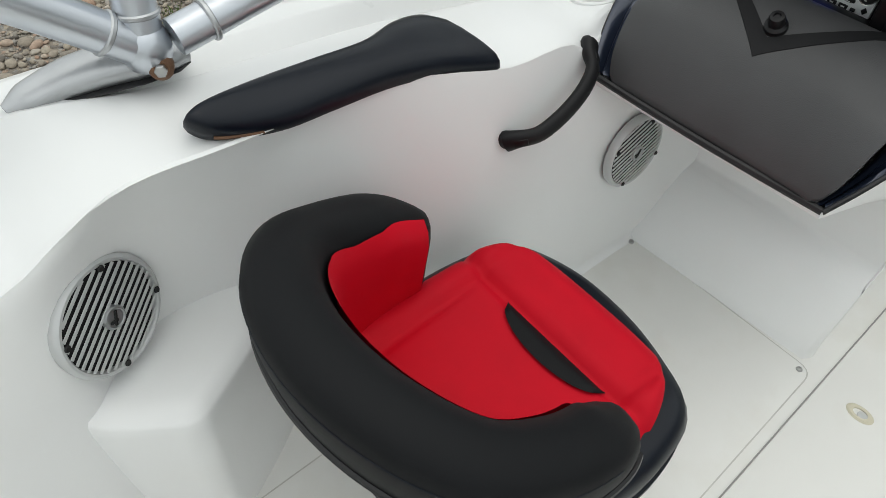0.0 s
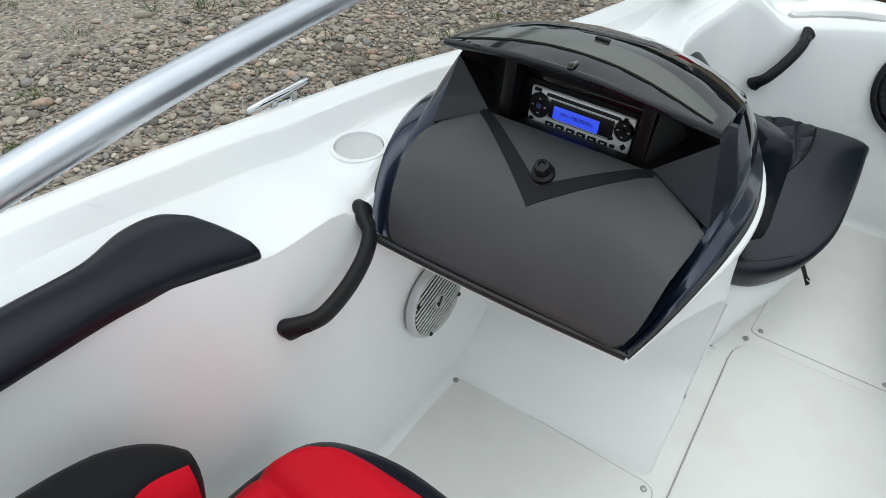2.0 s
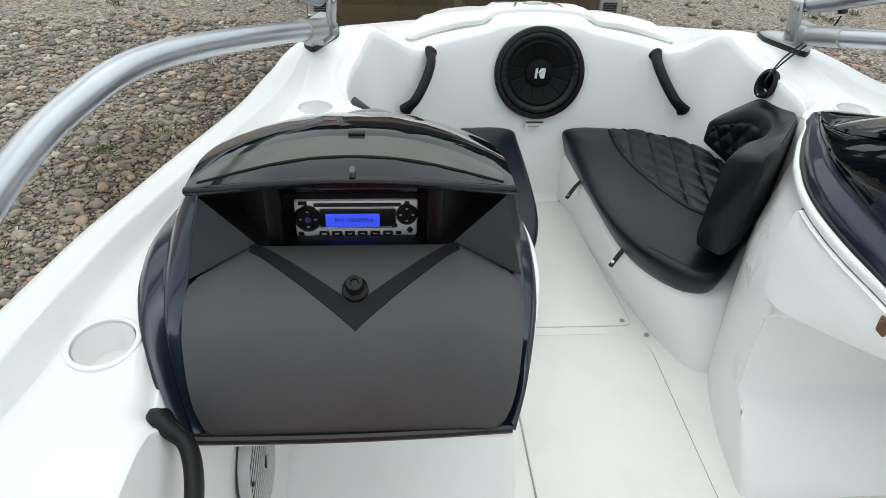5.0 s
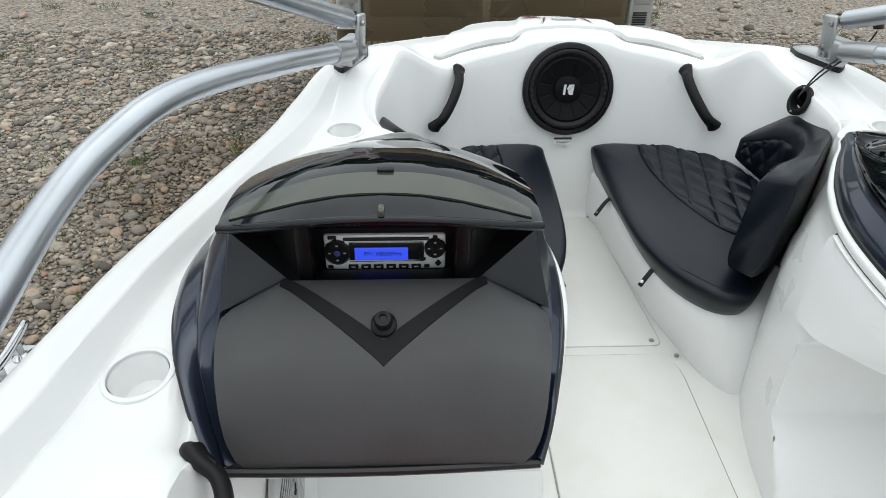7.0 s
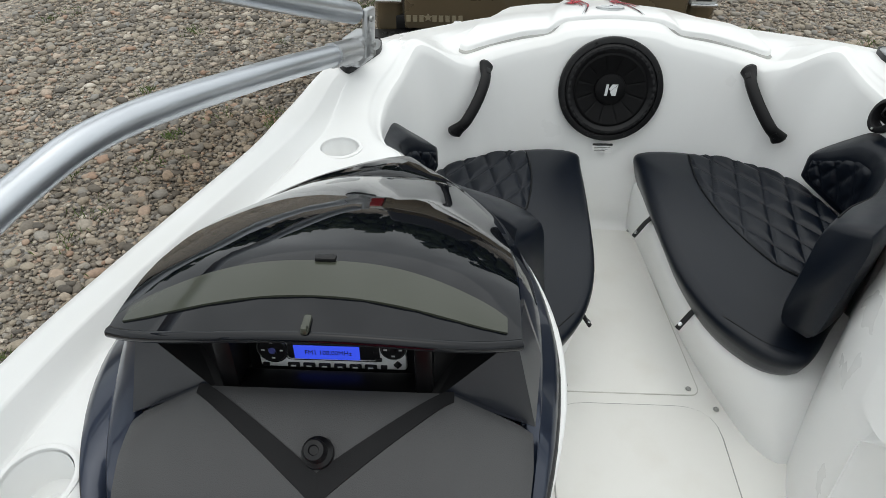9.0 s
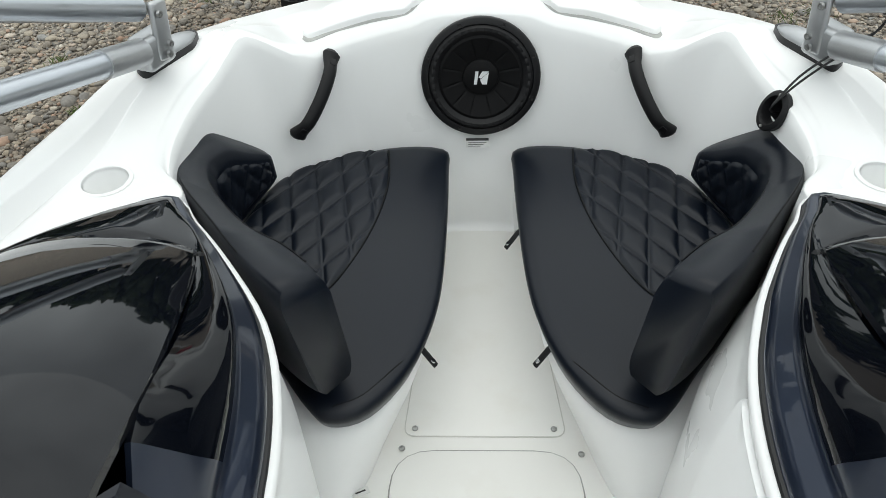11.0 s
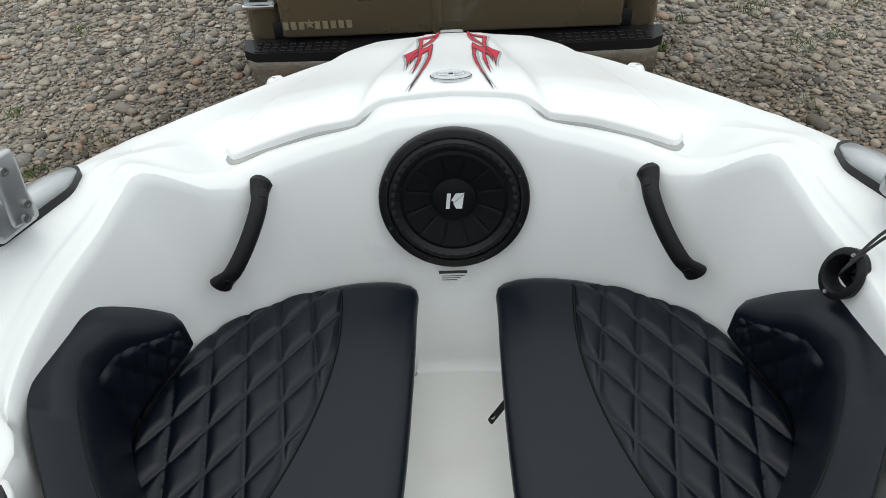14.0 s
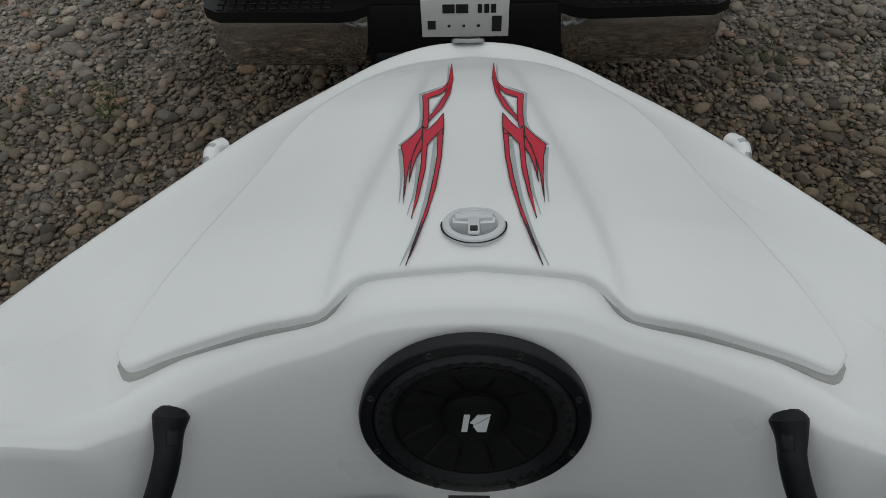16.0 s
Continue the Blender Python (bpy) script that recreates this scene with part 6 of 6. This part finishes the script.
# small sticker near the port seat
st = thing("small_label", "small white label with a black sketch on the seat base", "label", at=(-0.262, -0.172, 0.03))
part("label_sheet", box(0, 0, 0, 0.036, 0.022, 0.0015, 0, 1, Matrix.Rotation(radians(25), 4, "Z") @ Matrix.Rotation(radians(-20), 4, "X")), M["sticker"], st)
part("label_line", box(0, 0, 0.0012, 0.022, 0.004, 0.001, 0, 1, Matrix.Rotation(radians(25), 4, "Z") @ Matrix.Rotation(radians(-20), 4, "X")), M["ink"], st)


# ---- pickup truck in front of the bow ----
GZ = -0.875


def truck():
    cx = -0.03
    th = thing("pickup_truck", "champagne pickup truck seen from behind, chrome bumper with black step pad", "truck", at=(cx, 4.2, GZ))

    def B(x, y, z, sx, sy, sz, bev=0.02, seg=2):
        return box(cx + x, y, z, sx, sy, sz, bev, seg)

    gate = world_part("tailgate", B(0, 2.78, 0.215, 1.58, 0.06, 0.66, 0.018, 3), M["truck"], th, "champagne tailgate")
    world_part("tailgate_crease", B(0, 2.750, 0.30, 1.50, 0.012, 0.36, 0.005), M["truck"], gate)
    world_part("tailgate_handle", B(0, 2.744, 0.40, 0.24, 0.016, 0.07, 0.006), M["plastic"], gate, "black handle")
    world_part("tailgate_ridge", B(-0.06, 2.747, 0.12, 0.05, 0.008, 0.50, 0.004), M["truck"], gate)
    # maker's lettering as plain bars
    for i in range(9):
        if i == 3:
            continue
        world_part("name_bar", B(-0.765 + i * 0.037, 2.747, -0.050, 0.024, 0.004, 0.036, 0.0), M["letter"], gate, "plain pale bar", smooth=False)
    star = slab([((0.026 if i % 2 == 0 else 0.011) * math.sin(math.pi * i / 5), (0.026 if i % 2 == 0 else 0.011) * math.cos(math.pi * i / 5)) for i in range(10)], 0.0, 0.004, bevel=0)
    star.transform(Matrix.Translation((cx - 0.765 + 3 * 0.037, 2.749, -0.043)) @ Matrix.Rotation(radians(90), 4, "X"))
    world_part("name_emblem", star, M["letter"], gate, "plain pale emblem", smooth=False)
    for s in (-1, 1):
        world_part("bed_side", B(s * 0.88, 4.0, 0.18, 0.17, 2.4, 0.72, 0.05, 3), M["truck"], th, "champagne bed side")
        lamp = world_part("tail_lamp", B(s * 0.875, 2.785, 0.40, 0.15, 0.07, 0.22, 0.02, 3), M["lamp_red"], th, "red and clear tail lamp")
        world_part("lamp_body", B(s * 0.875, 2.790, 0.16, 0.15, 0.06, 0.26, 0.02, 3), M["lamp_clear"], lamp, "clear lamp body with chrome inside")
        for i in range(6):
            world_part("lens_rib", B(s * 0.870, 2.756, 0.072 + i * 0.014, 0.085, 0.012, 0.007, 0.002, 1), M["dark"], lamp, "dark ribbed reflector")
        world_part("reversing_lens", B(s * 0.875, 2.757, 0.235, 0.11, 0.03, 0.09, 0.012, 2), M["lamp_clear"], lamp, "clear lens with chrome")
        world_part("lamp_trim", B(s * 0.875, 2.757, 0.045, 0.15, 0.03, 0.02, 0.006, 2), M["chrome"], lamp, "chrome strip")
        for y in (3.75, 6.9):
            wheel = world_part("wheel", lathe([(0.20, -0.13), (0.33, -0.13), (0.375, -0.10), (0.385, 0), (0.375, 0.10), (0.33, 0.13), (0.20, 0.13)], 40, Matrix.Translation((cx + s * 0.82, y, GZ + 0.385)) @ Matrix.Rotation(radians(90), 4, "Y")), M["tyre"], th, "black tyre")
            world_part("rim", lathe([(0.0, 0.06), (0.05, 0.06), (0.08, 0.03), (0.19, 0.06), (0.21, 0.12), (0.21, -0.12), (0, -0.12)], 32, Matrix.Translation((cx + s * 0.82, y, GZ + 0.385)) @ Matrix.Rotation(radians(s * 90), 4, "Y")), M["alu"], wheel)
    world_part("bed_floor", B(0, 4.0, -0.10, 1.7, 2.4, 0.10, 0.01), M["plastic"], th, "black bed liner")
    world_part("under_frame", B(0, 5.0, -0.33, 1.2, 4.6, 0.16, 0.03), M["dark"], th, "dark chassis frame")
    cab = world_part("cab", rings_bm([[(cx + x * k, 5.25 + y, z) for x, y in rounded([(-0.95, 0), (0.95, 0), (0.95, 1.9), (-0.95, 1.9)], 0.12)] for z, k in ((-0.35, 1.0), (0.45, 1.0), (0.52, 0.97))]), M["truck"], th)
    world_part("roof", rings_bm([[(cx + x * k, 5.3 + d + y * (1 - d / 0.9), z) for x, y in rounded([(-0.92, 0), (0.92, 0), (0.92, 1.7), (-0.92, 1.7)], 0.12)] for z, k, d in ((0.50, 1.0, 0.0), (0.98, 0.84, 0.14), (1.04, 0.78, 0.2))]), M["lid"], cab, "dark glazed cabin")
    world_part("bonnet", B(0, 7.7, 0.15, 1.84, 1.3, 0.7, 0.12, 4), M["truck"], th)
    # bumper: chrome ends, black step pad, dark centre with the plate
    bump = world_part("bumper", rings_bm([[(cx + x, min(y + d, 2.80), z) for x, y in ((-0.98, 2.79), (-0.955, 2.685), (-0.90, 2.66), (-0.47, 2.645), (-0.44, 2.645), (-0.38, 2.66), (-0.34, 2.70), (0.34, 2.70), (0.38, 2.66), (0.44, 2.645), (0.47, 2.645), (0.90, 2.66), (0.955, 2.685), (0.98, 2.79))] for z, d in ((-0.45, 0.10), (-0.43, 0.07), (-0.36, 0.03), (-0.28, 0.008), (-0.185, 0.0), (-0.17, 0.006))]), M["chrome"], th, "chrome bumper")
    world_part("step_pad", rings_bm([[(cx + x, y, z) for x, y in ((-0.985, 2.79), (-0.965, 2.68), (-0.91, 2.645), (-0.46, 2.632), (-0.40, 2.645), (-0.34, 2.685), (0.34, 2.685), (0.40, 2.645), (0.46, 2.632), (0.91, 2.645), (0.965, 2.68), (0.985, 2.79))] for z in (-0.175, -0.150, -0.130)]), M["plastic"], bump, "black step pad")
    for s in (-1, 1):
        for r in range(3):
            for c in range(11):
                world_part("tread_block", B(s * (0.50 + c * 0.040), 2.668 + r * 0.034, -0.129, 0.028, 0.024, 0.008, 0.002, 1), M["plastic"], bump)
    world_part("centre_panel", join(B(0, 2.690, -0.27, 0.74, 0.02, 0.26, 0.004), B(0, 2.71, -0.40, 0.70, 0.08, 0.12, 0.02)), M["plastic"], bump, "black centre panel")
    plate = world_part("number_plate", B(0.005, 2.672, -0.190, 0.325, 0.006, 0.158, 0.002), M["sticker"], bump, "white plate, characters as plain bars")
    for x, z, w_, h_ in ((-0.06, -0.147, 0.045, 0.036), (-0.01, -0.147, 0.045, 0.036), (0.055, -0.147, 0.016, 0.036), (0.08, -0.147, 0.018, 0.036), (0.105, -0.147, 0.018, 0.036), (-0.125, -0.215, 0.030, 0.036), (-0.06, -0.22, 0.010, 0.010), (-0.005, -0.22, 0.010, 0.010), (0.05, -0.22, 0.010, 0.010), (0.118, -0.212, 0.036, 0.066)):
        world_part("plate_bar", B(0.005 + x, 2.668, z, w_, 0.003, h_, 0.0), M["ink"], plate, smooth=False)
    world_part("tow_hitch", join(B(0, 2.62, -0.50, 0.08, 0.30, 0.08, 0.01), lathe([(0.02, 0), (0.02, 0.05), (0.03, 0.07), (0.03, 0.09), (0, 0.11)], 16, Matrix.Translation((cx, 2.50, -0.47)))), M["steel"], th)
    return th


truck()

# trailer under the hull
def trailer():
    th = thing("boat_trailer", "galvanised steel boat trailer under the white hull", "trailer", at=(0, -0.3, GZ))
    for s in (-1, 1):
        world_part("frame_rail", tube(catmull([(s * 0.75, -2.6, GZ + 0.24), (s * 0.72, -0.5, GZ + 0.24), (s * 0.35, 1.2, GZ + 0.26), (s * 0.05, 2.0, GZ + 0.30)], 5), 0.035, 8), M["cast"], th)
        world_part("bunk", box(s * 0.45, -1.0, GZ + 0.395, 0.09, 2.6, 0.06, 0.01), M["tyre"], th, "carpeted bunk")
        for y in (-1.9, -0.3):
            world_part("bunk_post", box(s * 0.45, y, GZ + 0.31, 0.06, 0.06, 0.13, 0.005), M["cast"], th)
        w_ = world_part("trailer_wheel", lathe([(0.13, -0.08), (0.25, -0.08), (0.27, -0.04), (0.27, 0.04), (0.25, 0.08), (0.13, 0.08)], 32, Matrix.Translation((s * 1.0, -1.2, GZ + 0.27)) @ Matrix.Rotation(radians(90), 4, "Y")), M["tyre"], th, "black tyre")
        world_part("wheel_hub", lathe([(0, 0.05), (0.06, 0.05), (0.13, 0.02), (0.14, 0.08), (0.14, -0.08), (0, -0.08)], 24, Matrix.Translation((s * 1.0, -1.2, GZ + 0.27)) @ Matrix.Rotation(radians(s * 90), 4, "Y")), M["cast"], w_)
    world_part("axle", box(0, -1.2, GZ + 0.25, 1.9, 0.06, 0.06, 0.01), M["cast"], th)
    world_part("cross_beam", box(0, -1.9, GZ + 0.25, 1.5, 0.06, 0.06, 0.01), M["cast"], th)
    world_part("cross_beam", box(0, -0.3, GZ + 0.25, 1.4, 0.06, 0.06, 0.01), M["cast"], th)
    world_part("draw_bar", tube([(0, 1.6, GZ + 0.30), (0, 2.45, GZ + 0.40)], 0.04, 8), M["cast"], th)
    return th


trailer()


# ---- ground ----
def gravel_material(name, pebble):
    m = bpy.data.materials.new(name)
    m.use_nodes = True
    n, l = m.node_tree.nodes, m.node_tree.links
    b = n["Principled BSDF"]
    b.inputs["Roughness"].default_value = 0.85
    ramp = n.new("ShaderNodeValToRGB")
    cols = [(0.0, (0.10, 0.09, 0.078)), (0.22, (0.215, 0.19, 0.16)), (0.42, (0.29, 0.25, 0.20)), (0.6, (0.35, 0.305, 0.24)), (0.72, (0.23, 0.225, 0.215)), (0.84, (0.43, 0.38, 0.31)), (0.93, (0.35, 0.235, 0.17)), (1.0, (0.54, 0.50, 0.43))]
    while len(ramp.color_ramp.elements) < len(cols):
        ramp.color_ramp.elements.new(0.5)
    for e, (p, c) in zip(ramp.color_ramp.elements, cols):
        e.position, e.color = p, (*c, 1)
    co = n.new("ShaderNodeTexCoord")
    no = n.new("ShaderNodeTexNoise")
    no.inputs["Scale"].default_value, no.inputs["Detail"].default_value = (55, 6) if pebble else (30, 8)
    l.new(co.outputs["Object"], no.inputs["Vector"])
    mx = n.new("ShaderNodeMixRGB")
    mx.blend_type = "OVERLAY"
    mx.inputs[0].default_value = 0.45
    bp = n.new("ShaderNodeBump")
    bp.inputs["Strength"].default_value = 0.35
    if pebble:
        g = n.new("ShaderNodeNewGeometry")
        l.new(g.outputs["Random Per Island"], ramp.inputs[0])
        bp.inputs["Distance"].default_value = 0.003
        l.new(no.outputs["Fac"], bp.inputs["Height"])
    else:
        v = n.new("ShaderNodeTexVoronoi")
        v.inputs["Scale"].default_value = 40
        wn_ = n.new("ShaderNodeTexWhiteNoise")
        l.new(co.outputs["Object"], v.inputs["Vector"])
        l.new(v.outputs["Position"], wn_.inputs["Vector"])
        l.new(wn_.outputs["Value"], ramp.inputs[0])
        bp.inputs["Distance"].default_value = 0.03
        bp.inputs["Strength"].default_value = 0.9
        bp.invert = True
        l.new(v.outputs["Distance"], bp.inputs["Height"])
    l.new(ramp.outputs[0], mx.inputs[1])
    l.new(no.outputs["Fac"], mx.inputs[2])
    # browner gravel with shade of truck and bow painted in, a broad patch
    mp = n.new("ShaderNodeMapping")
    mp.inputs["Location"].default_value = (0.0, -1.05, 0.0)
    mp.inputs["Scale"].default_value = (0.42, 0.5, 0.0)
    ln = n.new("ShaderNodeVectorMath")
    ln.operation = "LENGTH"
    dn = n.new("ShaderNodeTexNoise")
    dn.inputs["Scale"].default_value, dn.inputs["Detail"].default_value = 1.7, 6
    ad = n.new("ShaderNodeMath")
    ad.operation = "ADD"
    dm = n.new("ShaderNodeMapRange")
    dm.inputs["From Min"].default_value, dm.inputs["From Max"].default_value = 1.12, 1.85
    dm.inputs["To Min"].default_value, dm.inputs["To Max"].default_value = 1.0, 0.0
    shade_tint = n.new("ShaderNodeMixRGB")
    shade_tint.blend_type = "MULTIPLY"
    # painted shade: bed darkened more than the pebbles so the gaps look deep
    shade_tint.inputs[2].default_value = (0.44, 0.37, 0.29, 1) if pebble else (0.17, 0.135, 0.10, 1)
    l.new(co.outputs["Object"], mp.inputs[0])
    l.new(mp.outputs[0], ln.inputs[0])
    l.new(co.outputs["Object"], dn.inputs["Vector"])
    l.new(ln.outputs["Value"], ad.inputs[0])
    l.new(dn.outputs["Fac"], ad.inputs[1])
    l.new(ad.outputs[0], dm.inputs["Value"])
    l.new(dm.outputs[0], shade_tint.inputs[0])
    l.new(mx.outputs[0], shade_tint.inputs[1])
    l.new(shade_tint.outputs[0], b.inputs["Base Color"])
    l.new(bp.outputs[0], b.inputs["Normal"])
    return m


ground_bm = bmesh.new()
bmesh.ops.create_grid(ground_bm, x_segments=80, y_segments=80, size=300)
for v in ground_bm.verts:
    v.co.z = GZ - 0.012 + (0.0 if v.co.length < 20 else 0.25 * noise.noise(v.co * 0.05))
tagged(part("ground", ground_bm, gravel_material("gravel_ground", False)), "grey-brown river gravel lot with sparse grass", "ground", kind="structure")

rng = np.random.default_rng(7)


def icosphere():
    t = (1 + 5 ** 0.5) / 2
    v = np.array([(-1, t, 0), (1, t, 0), (-1, -t, 0), (1, -t, 0), (0, -1, t), (0, 1, t), (0, -1, -t), (0, 1, -t), (t, 0, -1), (t, 0, 1), (-t, 0, -1), (-t, 0, 1)], float)
    v /= np.linalg.norm(v[0])
    f = np.array([(0, 11, 5), (0, 5, 1), (0, 1, 7), (0, 7, 10), (0, 10, 11), (1, 5, 9), (5, 11, 4), (11, 10, 2), (10, 7, 6), (7, 1, 8), (3, 9, 4), (3, 4, 2), (3, 2, 6), (3, 6, 8), (3, 8, 9), (4, 9, 5), (2, 4, 11), (6, 2, 10), (8, 6, 7), (9, 8, 1)])
    return v, f


def mesh_from(name, V, Fc, mat, smooth=True):
    me = bpy.data.meshes.new(name)
    k = Fc.shape[1]
    me.vertices.add(len(V))
    me.vertices.foreach_set("co", V.astype(np.float32).ravel())
    me.loops.add(Fc.size)
    me.loops.foreach_set("vertex_index", Fc.astype(np.int32).ravel())
    me.polygons.add(len(Fc))
    me.polygons.foreach_set("loop_start", np.arange(0, Fc.size, k, dtype=np.int32))
    me.polygons.foreach_set("loop_total", np.full(len(Fc), k, dtype=np.int32))
    me.update(calc_edges=True)
    if smooth:
        me.shade_smooth()
    me.materials.append(mat)
    return new(name, me)


def finer(v, f):
    """Each triangle split into four, on the unit sphere."""
    v = [tuple(p) for p in v]
    mid, out = {}, []

    def m(a, b):
        k = (min(a, b), max(a, b))
        if k not in mid:
            p = np.array(v[a]) + np.array(v[b])
            v.append(tuple(p / np.linalg.norm(p)))
            mid[k] = len(v) - 1
        return mid[k]
    for a, b, c in f:
        ab, bc, ca = m(a, b), m(b, c), m(c, a)
        out += [(a, ab, ca), (b, bc, ab), (c, ca, bc), (ab, bc, ca)]
    return np.array(v), np.array(out)


def gravel(count, area, size, name, label, keep=None, smooth=False):
    v0, f0 = icosphere()
    if smooth:
        v0, f0 = finer(v0, f0)
    nv = len(v0)
    x = rng.uniform(area[0], area[1], count)
    y = rng.uniform(area[2], area[3], count)
    r = size[0] + (size[1] - size[0]) * rng.random(count) ** 2.4
    if keep is not None:
        ok = keep(x, y)
        x, y, r = x[ok], y[ok], r[ok]
    n = len(x)
    sc = np.stack([r * rng.uniform(0.8, 1.4, n), r * rng.uniform(0.65, 1.0, n), r * rng.uniform(0.35, 0.65, n)], 1)
    if smooth:
        w = rng.normal(0, 1.0, (n, 3, 3))
        ph = rng.uniform(0, 6.28, (n, 3))
        lump = 1 + 0.10 * np.sin(np.einsum("vk,njk->nvj", v0 * 2.2, w) + ph[:, None, :]).sum(-1, keepdims=True) / 1.5
    else:
        lump = 1 + 0.12 * rng.standard_normal((n, nv, 1))
    V = v0[None] * lump * sc[:, None, :]
    a = rng.uniform(0, 2 * np.pi, n)
    tl_ = rng.normal(0, 0.22, n)
    V[..., 1], V[..., 2] = V[..., 1] * np.cos(tl_)[:, None] - V[..., 2] * np.sin(tl_)[:, None], V[..., 1] * np.sin(tl_)[:, None] + V[..., 2] * np.cos(tl_)[:, None]
    X = V[..., 0] * np.cos(a)[:, None] - V[..., 1] * np.sin(a)[:, None] + x[:, None]
    Y = V[..., 0] * np.sin(a)[:, None] + V[..., 1] * np.cos(a)[:, None] + y[:, None]
    Z = V[..., 2] + GZ - 0.008 + (sc[:, 2] * 0.35)[:, None]
    P = np.stack([X, Y, Z], -1).reshape(-1, 3)
    Fc = (f0[None] + nv * np.arange(n)[:, None, None]).reshape(-1, 3)
    return tagged(mesh_from(name, P, Fc, PEBBLE), label, "gravel", kind="stuff")


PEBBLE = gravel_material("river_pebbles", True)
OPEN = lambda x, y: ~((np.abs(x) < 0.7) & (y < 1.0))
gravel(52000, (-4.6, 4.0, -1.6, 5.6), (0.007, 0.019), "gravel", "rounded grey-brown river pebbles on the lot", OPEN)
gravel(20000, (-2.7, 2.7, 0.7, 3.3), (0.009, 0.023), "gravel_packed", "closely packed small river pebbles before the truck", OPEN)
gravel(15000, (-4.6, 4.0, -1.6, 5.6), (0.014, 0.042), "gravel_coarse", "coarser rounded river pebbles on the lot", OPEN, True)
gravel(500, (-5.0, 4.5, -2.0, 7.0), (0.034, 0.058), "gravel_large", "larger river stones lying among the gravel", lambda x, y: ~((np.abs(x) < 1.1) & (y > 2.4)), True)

# grass tufts
def grass(count, spread):
    m = material("grass_blades", (0.10, 0.150, 0.035), 0.7, var=0.3, scale=3)
    cx = rng.uniform(-6, 5, count)
    cy = rng.uniform(-2, 8, count)
    ok = np.abs(cx) > 1.3
    cx, cy = cx[ok], cy[ok]
    V, Fc = [], []
    for x, y in zip(cx, cy):
        k = rng.integers(18, 60)
        sp = rng.uniform(0.03, spread)
        for _ in range(k):
            px, py = x + rng.normal(0, sp), y + rng.normal(0, sp)
            h, a, ln = rng.uniform(0.02, 0.055), rng.uniform(0, 6.28), rng.uniform(0.01, 0.04)
            w = 0.002
            i = len(V)
            dx, dy = math.cos(a), math.sin(a)
            V += [(px - dy * w, py + dx * w, GZ), (px + dy * w, py - dx * w, GZ), (px + dx * ln * 0.5 + dy * w, py + dy * ln * 0.5 - dx * w, GZ + h * 0.75), (px + dx * ln, py + dy * ln, GZ + h)]
            Fc += [(i, i + 1, i + 2), (i, i + 2, i + 3)]
    return tagged(mesh_from("grass_tufts", np.array(V), np.array(Fc), m, False), "sparse small grass tufts growing between the pebbles", "grass", kind="stuff")


grass(230, 0.075)


# far trees, which the black lids mirror
def woods():
    m = material("far_foliage", (0.035, 0.055, 0.022), 0.8, var=0.35, scale=0.6, grain=4, bump=0.5, dist=0.2)
    v0, f0 = icosphere()
    V, Fc = [], []
    k = 0
    for ang in np.arange(-75, 76, 4.5):
        a = radians(90 + ang + rng.uniform(-1.5, 1.5))
        dist = rng.uniform(46, 58)
        hgt = rng.uniform(5.5, 9.5)
        tx, ty = dist * math.cos(a), dist * math.sin(a)
        for _ in range(70):
            t = rng.random()
            rad = (1.2 + 3.4 * math.sin(math.pi * min(1, t * 0.85 + 0.12))) * rng.random() ** 0.5
            b = rng.uniform(0, 6.28)
            c = np.array([tx + rad * math.cos(b), ty + rad * math.sin(b), GZ + 1.2 + t * hgt])
            s_ = rng.uniform(0.6, 1.4)
            V.append(v0 * (1 + 0.35 * rng.standard_normal((12, 1))) * s_ + c)
            Fc.append(f0 + 12 * k)
            k += 1
    tagged(mesh_from("far_woods", np.concatenate(V), np.concatenate(Fc), m, False), "dark green trees along the far edge of the lot", "trees", kind="stuff")


woods()
